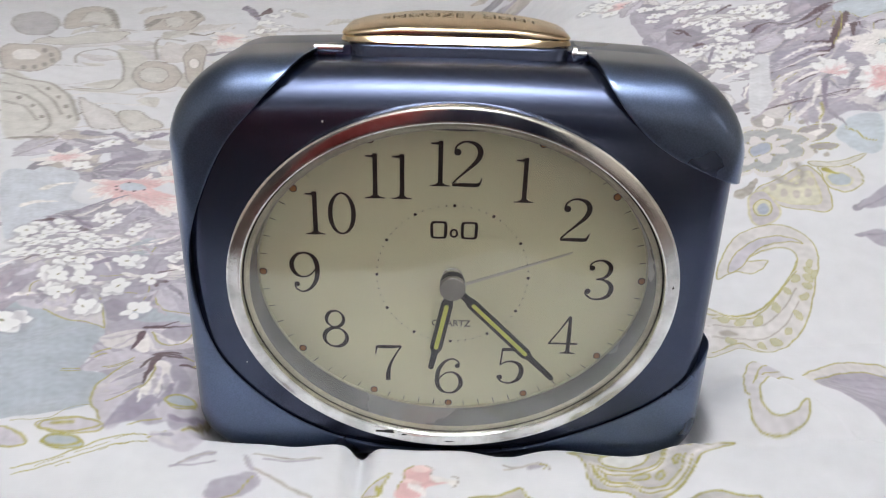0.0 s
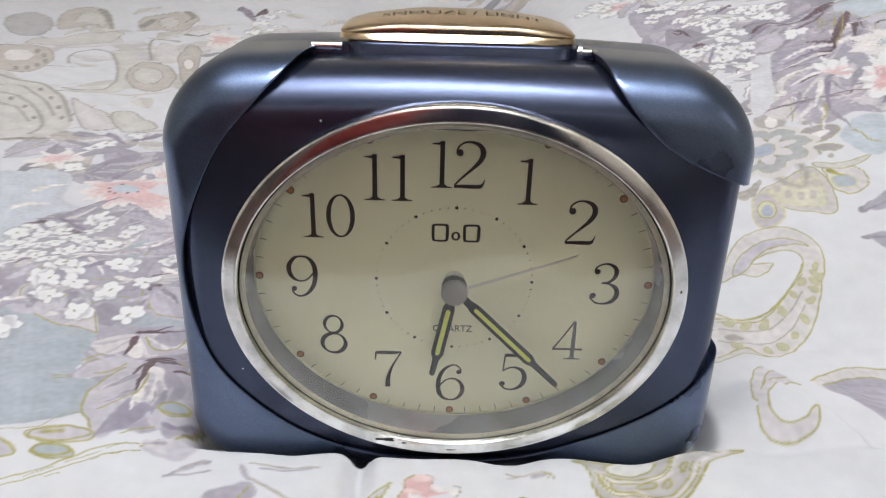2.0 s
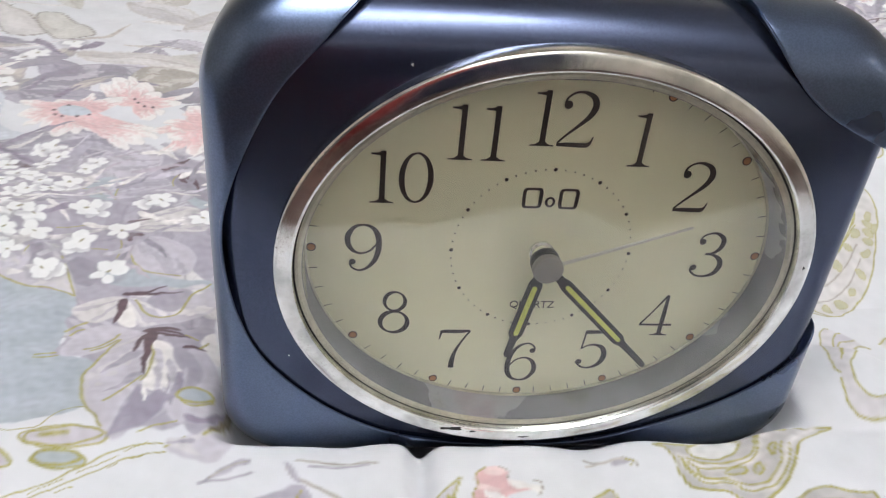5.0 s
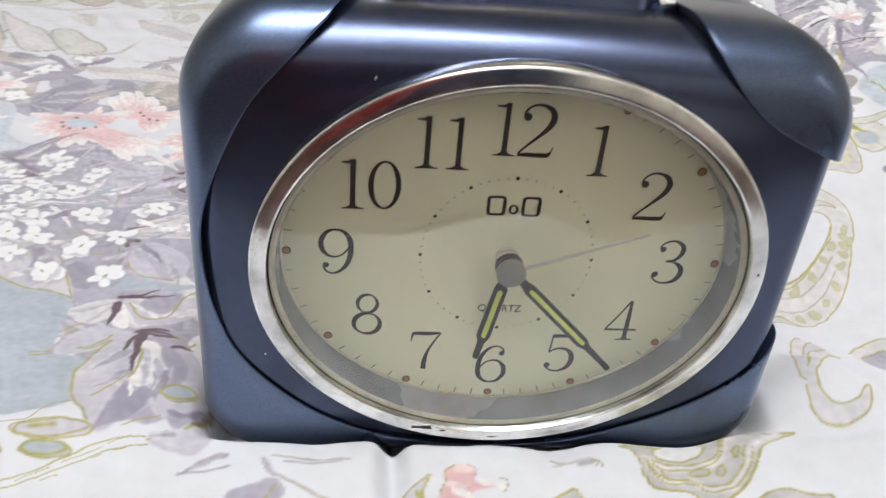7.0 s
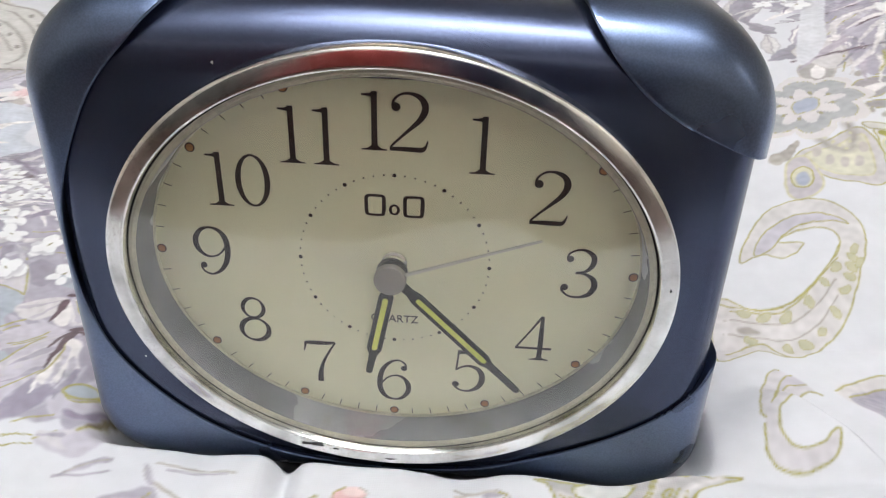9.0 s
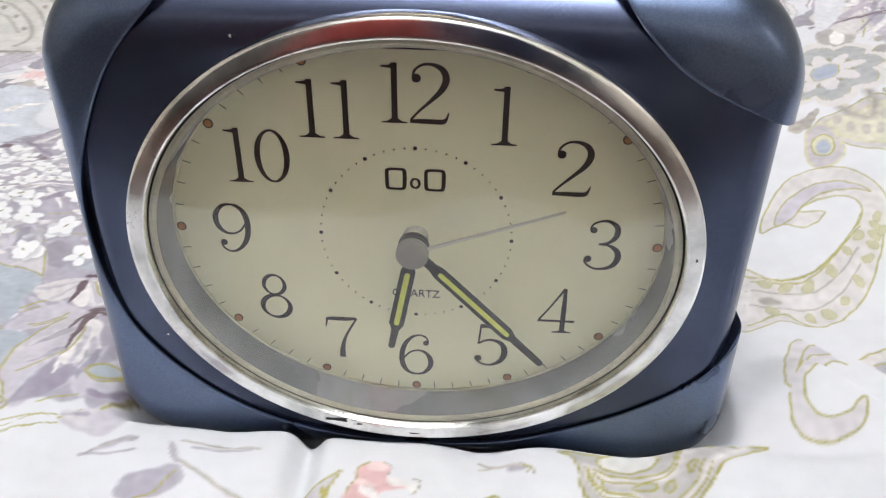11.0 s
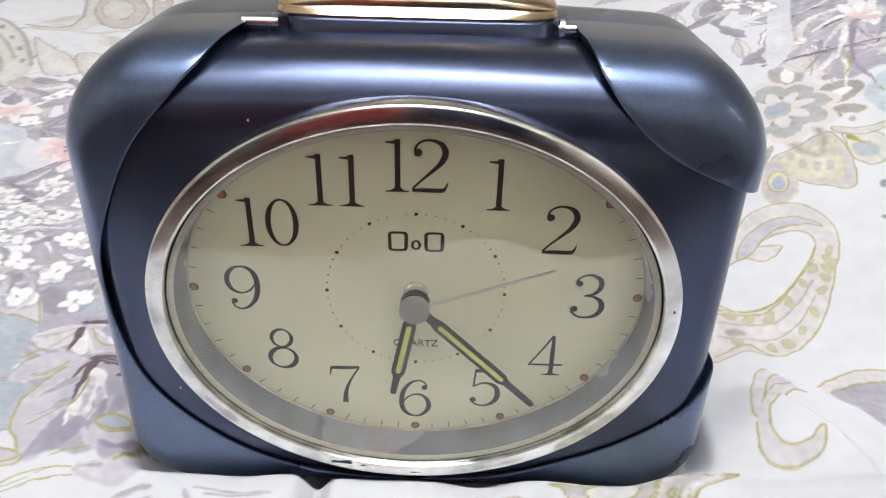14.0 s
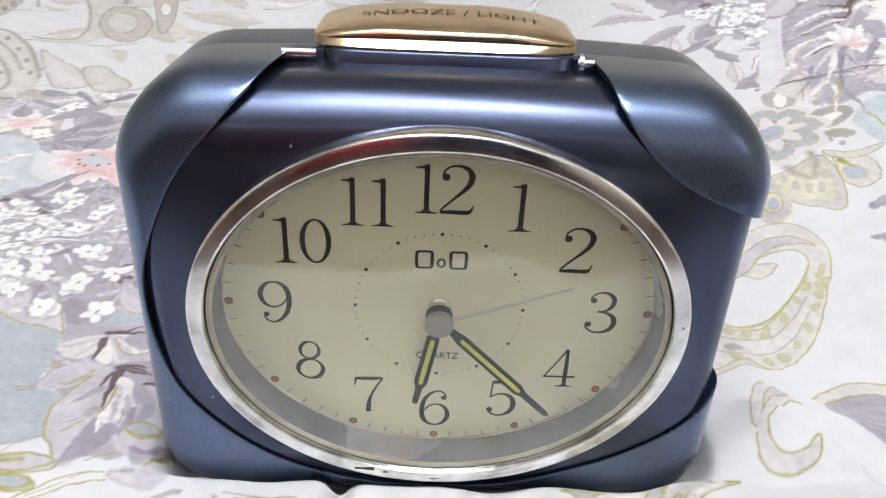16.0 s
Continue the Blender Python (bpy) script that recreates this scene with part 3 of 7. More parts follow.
def turned(name, stations, mat, label):
    """A turned part round the spindle from (radius, y) stations in millimetres."""
    ob = part(name, rings([ellipse(r * MM, r * MM, y * MM, 48) for r, y in stations], True, True), mat, clock, label)
    sharpen(ob, 30)


turned("spindle_collar", ((2.3, 0.1), (2.3, -0.5), (1.9, -0.8), (1.8, -2.8), (1.7, -2.9)), CHROME, "polished spindle collar")
for y in (-3.2, -4.2):
    turned("hub_ring", ((2.3, y + 0.2), (2.72, y + 0.1), (2.72, y - 0.5), (2.3, y - 0.6)), HAND_BLACK, "black lacquered ring")
turned("hub_spacer", ((2.1, -2.6), (2.4, -2.8), (2.4, -5.4), (2.1, -5.5)), GREY_METAL, "thin dark metal spacer")
turned("hub", ((2.5, -5.1), (2.78, -5.25), (2.78, -6.45), (2.65, -6.6)), HUB, "brushed grey metal hub cap")

# snooze lever: gold cap on a chrome pin over a navy pedestal
def cap_outline(x_half, y0, y1, z, bow, sag=0.0, n=24):
    """Rounded plan at height z; the front edge bows forward and the ends sag."""
    pts = []
    for i in range(4 * n):
        a = 2 * math.pi * (i + 0.5) / (4 * n)
        c, s = math.cos(a), math.sin(a)
        x = x_half * math.copysign(abs(c) ** 0.22, c)
        y = (y0 + y1) / 2 + (y1 - y0) / 2 * math.copysign(abs(s) ** 0.35, s)
        y -= bow * (1 - (x / x_half) ** 2) * (1 if s < 0 else -0.6)
        pts.append((x * MM, y * MM, (z - sag * (x / 23.5) ** 2) * MM))
    return pts


cap_rows = ((22.0, 13.6, 32.6, 47.3, 0.0), (22.9, 11.1, 33.6, 47.3, 0.0), (23.1, 10.6, 33.9, 47.5, 0.0), (23.1, 10.6, 33.9, 47.75, 0.0), (22.9, 12.05, 33.9, 49.1, 0.7), (22.9, 12.15, 33.9, 49.25, 0.75), (23.1, 12.0, 34.0, 49.9, 1.1),
            (23.0, 12.1, 33.9, 50.6, 1.5), (22.7, 12.6, 33.6, 51.1, 1.7), (21.9, 13.8, 32.8, 51.55, 1.8), (19.5, 16.6, 31.0, 52.1, 1.9), (12.0, 20.5, 28.0, 52.6, 1.9), (4.0, 23.0, 25.0, 52.7, 1.9))
cap_bm = rings([[(p[0] - 0.0006, p[1], p[2]) for p in cap_outline(x * 1.08, a + 2.5, b + 1.0, z + 0.4, 1.0, sag)] for x, a, b, z, sag in cap_rows], True, True)
cap_tree = BVHTree.FromBMesh(cap_bm)
lever = part("snooze_lever", cap_bm, GOLD, clock, "gold-plated snooze bar")
sharpen(lever, 50)
words = lettering("lettering", "SNOOZE / LIGHT", 0.0036, GOLD_INK, lever, pose(0.0003, 0.0222, 0.06, 0, 0, 0), "engraved words SNOOZE / LIGHT", 1.25, 0.0)
for v in words.data.vertices:
    hit = cap_tree.ray_cast(v.co, Vector((0, 0, -1)))[0]
    if hit:
        v.co.z = hit.z + 0.00014

pedestal_rows = ((24.3, 10.9, 34.5, 43.0), (24.3, 10.9, 34.5, 44.9), (24.2, 11.0, 34.4, 45.1), (23.9, 11.4, 34.4, 45.15), (23.8, 11.5, 34.4, 45.3), (23.8, 11.7, 34.4, 47.4), (23.4, 12.1, 34.0, 47.8))
part("pedestal", rings([cap_outline(x, a, b, z, 0.2) for x, a, b, z in pedestal_rows], True, True), PANEL, clock, "glossy navy pedestal")


def rod(x0, x1, r, y, z, n=20):
    return rings([[(x, y + r * math.cos(2 * math.pi * i / n), z + r * math.sin(2 * math.pi * i / n)) for i in range(n)] for x in (x0, x1)], True, True)


sharpen(part("hinge_pin", rod(-0.0306, -0.0244, 0.0008, 0.0128, 0.0467), BRIGHT, clock, "bright chrome hinge pin"), 40)
sharpen(part("hinge_pin", rod(0.0238, 0.0268, 0.0007, 0.0130, 0.0467), BRIGHT, clock, "bright chrome hinge pin"), 40)
sharpen(part("hinge_eye", rod(0.0240, 0.0248, 0.0016, 0.0134, 0.0466), BRIGHT, clock, "small chrome hinge eye"), 40)

# worn spots in the plating and specks of dust
def spot(name, x, y, z, rx, rz, mat, label):
    bm = bmesh.new()
    n = 18
    ring = []
    for i in range(n):
        a = 2 * math.pi * i / n
        k = 1 + 0.35 * math.sin(3 * a + x) + 0.2 * math.sin(7 * a + z)
        ring.append((rx * k * math.cos(a) * MM, rz * k * math.sin(a) * MM))
    flat_solid(bm, ring, 0.0, -0.00006)
    ob = part(name, bm, mat, clock, label, smooth=False)
    ob.matrix_basis = pose(x * MM, y * MM, z * MM)


spot("worn_spot", -14.2, -8.97, -36.1, 2.0, 0.42, RUBBER, "dark spot where chrome has worn off")
spot("worn_spot", -10.2, -8.99, -37.0, 0.5, 0.16, RUBBER, "dark spot where chrome has worn off")
spot("worn_spot", 0.3, -8.88, -38.7, 0.9, 0.14, RUBBER, "dark spot where chrome has worn off")
spot("worn_spot", 46.2, -8.9, 3.1, 0.16, 0.3, RUBBER, "dark spot where chrome has worn off")
spot("dust_speck", -26.4, -6.02, 36.0, 0.16, 0.22, PALE, "pale speck of dust")
spot("dust_speck", -45.9, -5.75, -20.2, 0.14, 0.14, PALE, "pale speck of dust")

# ---- bedspread ----
def axis(stops):
    """Grid stops of (start, end, step), without doubles."""
    return np.concatenate([np.arange(a, b - s / 2, s) for a, b, s in stops] + [[stops[-1][1]]])


xs = axis([(-1.0, -0.72, 0.03), (-0.72, -0.42, 0.005), (-0.42, -0.2, 0.0012), (-0.2, -0.135, 0.0007), (-0.135, -0.06, 0.00032), (-0.06, 0.056, 0.0006), (0.056, 0.132, 0.00032), (0.132, 0.2, 0.0007), (0.2, 0.42, 0.0022), (0.42, 1.02, 0.03)])
ys = axis([(-0.112, -0.055, 0.0015), (-0.055, 0.1, 0.00034), (0.1, 0.2, 0.0007), (0.2, 0.5, 0.0015), (0.5, 0.95, 0.004), (0.95, 1.1, 0.01), (1.1, 1.8, 0.03)])
gx, gy = np.meshgrid(xs, ys)
gz = bed_height(gx, gy)
nx, ny = len(xs), len(ys)
mx, my = xs * 1000, ys * 1000

# dyes of the print
CLOTH = np.array((0.71, 0.71, 0.745))
LILAC, PALE_LILAC, PLUM, GREY = (0.415, 0.385, 0.455), (0.57, 0.54, 0.605), (0.27, 0.235, 0.30), (0.315, 0.295, 0.345)
BLUE, PALE_BLUE, IVORY, PETAL = (0.43, 0.468, 0.525), (0.54, 0.59, 0.65), (0.675, 0.645, 0.645), (0.83, 0.80, 0.79)
GOLD_DYE, PALE_GOLD, SAND, SAND_DARK = (0.37, 0.335, 0.08), (0.59, 0.56, 0.38), (0.535, 0.49, 0.46), (0.41, 0.375, 0.345)
ROSE_PALE, BLUSH, SAND_PALE, PLUM_PALE = (0.80, 0.63, 0.62), (0.645, 0.615, 0.645), (0.63, 0.61, 0.585), (0.46, 0.41, 0.47)
MAROON, PINK, ROSE, SNOW = (0.12, 0.075, 0.09), (0.72, 0.46, 0.475), (0.72, 0.40, 0.42), (0.87, 0.87, 0.87)

UMBER = (0.29, 0.265, 0.245)

rng = np.random.default_rng(7)


def cloud(scale, seed):
    """Smooth variation between -1 and 1 over the cloth; scale in millimetres."""
    r = np.random.default_rng(seed)
    total = np.zeros((ny, nx))
    for _ in range(7):
        a, f, p, q = r.uniform(0, math.pi), r.uniform(0.6, 1.7) / scale, r.uniform(0, 6.3), r.uniform(0, 6.3)
        u = mx[None, :] * math.cos(a) + my[:, None] * math.sin(a)
        v = -mx[None, :] * math.sin(a) + my[:, None] * math.cos(a)
        total += np.sin(6.28 * f * u + p + 1.5 * np.sin(4.1 * f * v + q))
    return np.clip(total / 4, -1, 1)


WASH, BRUSH, FLECK = cloud(16, 1), cloud(4.5, 2), rng.uniform(0, 1, (ny, nx))
NEAR = (1 - smooth(my, 110, 200))[:, None]
WOBBLE_X = 0.35 * cloud(7, 3) + 0.08 * NEAR * cloud(2.6, 4)
WOBBLE_Y = 0.35 * cloud(7, 5) + 0.08 * NEAR * cloud(2.6, 6)
dyes = np.ones((ny, nx, 3)) * CLOTH * (1 + 0.02 * WASH[..., None])


def window(x0, y0, x1, y1):
    i0, i1 = np.searchsorted(mx, (x0, x1))
    j0, j1 = np.searchsorted(my, (y0, y1))
    return slice(j0, j1), slice(i0, i1)


def places(win, cx=0.0, cy=0.0, wobble=1.0):
    """Places of the cloth relative to a point, shifted a little as a painter's edge wanders."""
    X, Y = np.meshgrid(mx[win[1]] - cx, my[win[0]] - cy)
    return X + wobble * WOBBLE_X[win], Y + wobble * WOBBLE_Y[win]


def lay(win, alpha, colour, rough=0.12, glitter=0.0):
    """Blends a dye into the cloth, uneven as a brush leaves it."""
    tone = 1 + rough * (0.6 * WASH[win] + 0.6 * BRUSH[win])
    if glitter:
        alpha = alpha * (1 - glitter * FLECK[win])
    dyes[win] += (np.array(colour)[None, None, :] * tone[..., None] - dyes[win]) * np.clip(alpha, 0, 1)[..., None]


def distance(win, path, closed):
    """Distance to a path and, for a closed one, whether a place lies inside it."""
    X, Y = places(win, wobble=0.55)
    best, inside = np.full(X.shape, 1e9), np.zeros(X.shape, bool)
    for (ax, ay), (bx, by) in zip(path, path[1:]):
        dx, dy = bx - ax, by - ay
        k = np.clip(((X - ax) * dx + (Y - ay) * dy) / (dx * dx + dy * dy + 1e-9), 0, 1)
        best = np.minimum(best, (X - ax - k * dx) ** 2 + (Y - ay - k * dy) ** 2)
        if closed and ay != by:
            inside ^= ((ay > Y) != (by > Y)) & (X < (bx - ax) * (Y - ay) / (by - ay) + ax)
    return np.sqrt(best), inside


def around(path, pad):
    q = np.array(path)
    return window(q[:, 0].min() - pad, q[:, 1].min() - pad, q[:, 0].max() + pad, q[:, 1].max() + pad)


def shape(points, fill, edge=None, width=0.6):
    path = [tuple(p) for p in spline(points, 5, closed=True)]
    path.append(path[0])
    win = around(path, 2)
    d, inside = distance(win, path, True)
    signed = np.where(inside, d, -d)
    lay(win, 0.5 + signed / 0.7, fill)
    lay(win, 0.35 * np.clip(1.5 - np.abs(d - 2.2) / 1.6, 0, 1) * inside, np.array(fill) * 0.86)
    if edge is not None:
        lay(win, 1.15 - d / (0.46 * width + 0.12), edge, 0.2, 0.3 if edge is GOLD_DYE else 0.1)


def rays(points, bx, by, n, colour, strength):
    """Brush streaks inside an outline that fan out from a base point."""
    path = [tuple(p) for p in spline(points, 5, closed=True)]
    path.append(path[0])
    win = around(path, 1)
    d, inside = distance(win, path, True)
    X, Y = np.meshgrid(mx[win[1]] - bx, my[win[0]] - by)
    a, r = np.arctan2(Y, X), np.hypot(X, Y)
    fan = np.sin(n * a + 1.3 * np.sin(0.23 * r + n) + 0.8 * BRUSH[win]) + 0.4 * np.sin(2.3 * n * a + 0.4 * r)
    lay(win, strength * np.clip(1.6 * fan - 0.3, 0, 1) * inside * np.clip(d / 1.2, 0, 1), colour)


def line(points, width, colour):
    path = [tuple(p) for p in spline(points, 5)]
    win = around(path, 2)
    d, _ = distance(win, path, False)
    lay(win, 1.15 - d / ((0.42 if colour is GOLD_DYE else 0.62) * width + 0.12), colour, 0.2, 0.3 if colour is GOLD_DYE else 0.1)


def brush(points, width, colour):
    """A brush stroke that starts thick and runs out to a point."""
    path = [tuple(p) for p in spline(points, 26)]
    win = around(path, 2 + width)
    X, Y = places(win)
    best = np.full(X.shape, -1e9)
    for k, (px, py) in enumerate(path):
        half = 0.5 * width * (1 - k / len(path)) ** 0.7 * min(1, 0.4 + k / 12) + 0.08
        best = np.maximum(best, half - np.hypot(X - px, Y - py))
    lay(win, 0.6 + best / 0.5, colour, 0.25, 0.1)


def polar(cx, cy, r):
    win = window(cx - r, cy - r, cx + r, cy + r)
    X, Y = places(win, cx, cy, 1.2)
    return win, np.hypot(X, Y), np.arctan2(Y, X)


def sprig(cx, cy, r):
    """A small white flower of four or five uneven petals with a dull heart."""
    win, d, a = polar(cx, cy, r * 1.4)
    turn = rng.uniform(0, 6.3)
    n = 4 if rng.uniform() < 0.35 else 5
    petal = np.zeros_like(d)
    for k in range(n):
        b = turn + 2 * math.pi * (k + rng.uniform(-0.24, 0.24)) / n
        size, far = r * rng.uniform(0.30, 0.52), r * rng.uniform(0.46, 0.74)
        petal = np.maximum(petal, np.clip(0.5 + (size - np.sqrt(np.maximum((d * np.cos(a - b) - far) ** 2 * 0.62 + (d * np.sin(a - b)) ** 2, 0))) / 0.5, 0, 1))
    lay(win, 0.5 * np.clip(1.25 - np.abs(d - r) / (0.45 * r), 0, 1) * (1 - petal), GREY)
    lay(win, petal, SNOW, 0.03)
    lay(win, 0.5 + (r * 0.14 - d * (1 + 0.3 * np.cos(2 * a + turn))) / 0.4, (0.36, 0.34, 0.24))


def daisy(cx, cy, r, n, heart, tip, turn):
    """A many-petalled flower, white at the tips and flushed towards the heart on one side."""
    win, d, a = polar(cx, cy, r * 1.25)
    flush = 0.55 + 0.45 * np.cos(a - 2.6 - 0.4 * turn)
    for grow, shift in ((1.0, 0.0), (0.8, 0.5)):
        wave = np.cos(0.5 * n * (a + turn + 0.1 * np.sin(2 * a + cx)) + shift * math.pi)
        long = 1 + 0.2 * np.sin(np.round(n * (a + turn) / 6.283 + shift) * 2.4 + cx)
        petal = r * grow * (0.3 + 0.7 * np.abs(wave) ** 0.5) * long
        mask = np.clip(0.5 + (petal - d) / 0.7, 0, 1)
        lay(win, mask, tip, 0.04)
        lay(win, mask * np.clip(1.5 * flush + 0.3 - d / (0.62 * r * grow), 0, 1), heart, 0.2)
        lay(win, mask * 0.55 * np.clip(1 - np.abs(wave) * 4.0, 0, 1), np.array(tip) * 0.62)
        lay(win, mask * 0.25 * np.clip(np.sin(2.5 * n * a + 3 * BRUSH[win]) * 2 - 1, 0, 1), np.array(tip) * 0.75)
    lay(win, 0.5 + (0.14 * r - d * (1 + 0.25 * np.sin(3 * a + turn))) / 0.9, PALE_BLUE, 0.3)
    lay(win, np.clip(1 - np.abs(d - 0.2 * r) / 0.8, 0, 1) * (np.sin(11 * a + 2 * np.sin(a)) > 0.5), MAROON)


def petals(hx, hy, tips, width, fill, flush, reach):
    """Long pointed petals from a heart to each tip, flushed with colour near the heart and streaked lengthwise."""
    for k, (tx, ty) in enumerate(tips):
        length = math.hypot(tx - hx, ty - hy)
        ux, uy = (tx - hx) / length, (ty - hy) / length
        half = min(width, 0.42 * length) * (0.85 + 0.3 * math.sin(2.3 * k + hx))
        pad = half + 2
        win = window(min(hx, tx) - pad, min(hy, ty) - pad, max(hx, tx) + pad, max(hy, ty) + pad)
        X, Y = places(win, hx, hy, 1.6)
        u, v = (X * ux + Y * uy) / length, Y * ux - X * uy
        wide = half * np.clip(u, 0, 1) ** 0.35 * np.clip(1 - u, 0, 1) ** 0.55 * 1.6
        mask = np.clip(0.5 + (wide - np.abs(v)) / 0.8, 0, 1) * (u > 0) * (u < 1)
        streak = np.sin(9 * v / half + 2 * BRUSH[win] + k) + 0.6 * WASH[win]
        lay(win, mask, fill, 0.05)
        lay(win, mask * np.clip((reach - u) * 3.0 + 0.3 * streak, 0, 0.9), flush, 0.15)
        lay(win, mask * 0.4 * np.clip(streak - 0.5, 0, 1), np.array(fill) * 0.8)
        lay(win, 0.35 * np.clip(1 - np.abs(wide - np.abs(v)) / 0.5, 0, 1) * (u > 0.25) * (u < 1) * (v > 0), np.array(fill) * 0.62)


def medallion(cx, cy, r):
    """Round flower with eight scallops: white rim, grey ring, white star and a blue heart, lined with gold."""
    win, d, a = polar(cx, cy, r * 1.3)
    wave = np.abs(np.cos(4 * a + 0.3))
    scallop = 0.77 + 0.23 * wave ** 0.8
    lay(win, 0.5 + (1.12 * r * scallop - d) / 0.7, IVORY, 0.04)
    lay(win, 0.6 - np.abs(d - 1.12 * r * scallop) / 0.4, PALE_GOLD, 0.2, 0.4)
    lay(win, 0.5 + (0.93 * r * scallop - d) / 0.6, (0.41, 0.41, 0.425), 0.12)
    lay(win, 1.0 - np.abs(d - 0.93 * r * scallop) / 0.3, GOLD_DYE, 0.2, 0.6)
    star = r * (0.30 + 0.34 * wave ** 1.3)
    lay(win, 0.5 + (star - d) / 0.5, IVORY, 0.05)
    lay(win, (1.2 - np.abs(d - 0.42 * r) / (0.07 * r)) * (wave < 0.32), (0.33, 0.30, 0.16))
    lay(win, 0.5 + (0.22 * r - d) / 0.5, (0.42, 0.45, 0.56))
    lay(win, 1.0 - np.abs(d - 0.23 * r) / 0.4, GOLD_DYE, 0.2, 0.5)


def bead(cx, cy):
    win, d, a = polar(cx, cy, 3.2)
    d = d * (1 + 0.2 * np.cos(2 * a + cx))
    lay(win, 0.5 + (1.3 - d) / 0.5, (0.52, 0.495, 0.34))
    lay(win, 0.55 - np.abs(d - 1.2) / 0.4, GOLD_DYE, 0.2, 0.3)


def leaf(x0, y0, x1, y1, ratio, fill, edge):
    """A pointed leaf with a midrib and side veins."""
    length = math.hypot(x1 - x0, y1 - y0)
    ux, uy = (x1 - x0) / length, (y1 - y0) / length
    pad = length * (0.5 + ratio)
    cx, cy = (x0 + x1) / 2, (y0 + y1) / 2
    win = window(cx - pad, cy - pad, cx + pad, cy + pad)
    X, Y = places(win, x0, y0, 1.5)
    u, v = (X * ux + Y * uy) / length, (Y * ux - X * uy) / length
    half = ratio * np.sin(np.pi * np.clip(u, 0, 1)) ** 0.8 * (1.15 - 0.5 * u)
    signed = (half - np.abs(v)) * length
    soft = max(0.7, length * 0.02)
    inside = np.clip(0.5 + signed / soft, 0, 1) * (u > 0) * (u < 1)
    lay(win, inside, fill)
    lay(win, inside * 0.55 * np.clip(0.5 + v / (0.5 * ratio), 0, 1) * np.clip(1.2 - u, 0, 1), np.array(fill) * 0.72)
    lay(win, inside * 0.5 * np.clip(0.2 - v / ratio, 0, 1), np.minimum(np.array(fill) * 1.25, 0.75))
    lay(win, inside * 0.5 * np.clip(1.2 - np.abs(signed) / (0.035 * length + 0.2), 0, 1), edge)
    lay(win, inside * 0.55 * np.clip(1.1 - np.abs(v) * length / (0.02 * length + 0.2), 0, 1), np.array(edge) * 0.8)
    lay(win, inside * 0.18 * np.clip(np.sin(30 * (u - 1.3 * np.abs(v))) * 3 - 2, 0, 1), np.array(edge) * 0.9)


def scatter(x0, y0, x1, y1, count, small, large, fills, edge):
    """Painterly leaves strewn over a stretch of cloth."""
    for _ in range(count):
        x, y, a, size = rng.uniform(x0, x1), rng.uniform(y0, y1), rng.uniform(0, 6.3), rng.uniform(small, large)
        leaf(x, y, x + size * math.cos(a), y + size * math.sin(a), rng.uniform(0.14, 0.3), fills[int(rng.integers(len(fills)))], edge)


def strokes(x0, y0, x1, y1, count, long, wide, lean, colours):
    """Loose brush strokes that flow in about one direction and curl at the end."""
    for k in range(count):
        x, y = rng.uniform(x0, x1), rng.uniform(y0, y1)
        a, l = lean + rng.normal(0, 0.5), long * rng.uniform(0.6, 1.3)
        b = a + rng.uniform(-0.7, 0.7)
        mid = (x + 0.5 * l * math.cos(a), y + 0.5 * l * math.sin(a))
        brush([(x, y), mid, (mid[0] + 0.5 * l * math.cos(b), mid[1] + 0.5 * l * math.sin(b))], wide * rng.uniform(0.6, 1.4), colours[k % len(colours)])


# loose scatter of the same motifs over the far cloth
for _ in range(620):
    x, y = rng.uniform(-760, 780), rng.uniform(225, 1500)
    if (abs(x) < 205 and y < 300) or (-480 < x < -70 and y < 900):
        continue
    kind, size, a = rng.uniform(), rng.uniform(28, 70), rng.uniform(0, 6.3)
    if kind < 0.62:
        tone = (SAND, SAND, LILAC, GREY, IVORY)[int(rng.integers(5))]
        for da in (-0.5, 0.2, 0.9)[: int(rng.integers(1, 4))]:
            leaf(x, y, x + size * math.cos(a + da), y + size * math.sin(a + da), rng.uniform(0.16, 0.34), tone, SAND_DARK)
    elif kind < 0.8:
        for _ in range(9):
            sprig(x + rng.normal(0, 14), y + rng.normal(0, 14), rng.uniform(4, 6))
    elif kind < 0.92:
        daisy(x, y, size * 0.4, 11, (PINK, PALE_LILAC)[int(rng.integers(2))], PETAL, a)
    else:
        medallion(x, y, size * 0.35)

# leaf thicket and blue field beside the clock
scatter(-215, 150, -70, 215, 26, 24, 42, (LILAC, PALE_LILAC, GREY, SAND), GREY)
shape([(-156.7, 110.8), (-143.1, 126.1), (-122.6, 125), (-95.5, 113.7), (-78.1, 104.1), (-71.6, 61.5), (-66.2, 29.7), (-65.6, -2.7), (-74, -7.8), (-84.7, -1.4), (-101.9, 37.5), (-121.4, 48.7), (-133, 49.3)], LILAC, None, 0.6)
scatter(-165, 22, -66, 122, 85, 12, 26, (PALE_LILAC, LILAC, IVORY, GREY, PALE_LILAC, PLUM_PALE), GREY)
shape([(-133, 49.3), (-121.4, 48.7), (-108, 42.6), (-101, 40.2), (-99.4, 30.2), (-97.9, 18.1), (-89, 13.9), (-85.7, -1.3), (-94.2, -6.6), (-105.7, -5.7), (-116.8, -5.1), (-133.4, 28.7)], BLUE, None, 0.6)
shape([(-183.5, 162.7), (-162.9, 161.1), (-153.9, 134.5), (-142.2, 126), (-150.8, 118.2), (-161.6, 109)], (0.61, 0.635, 0.69), None, 0.6)
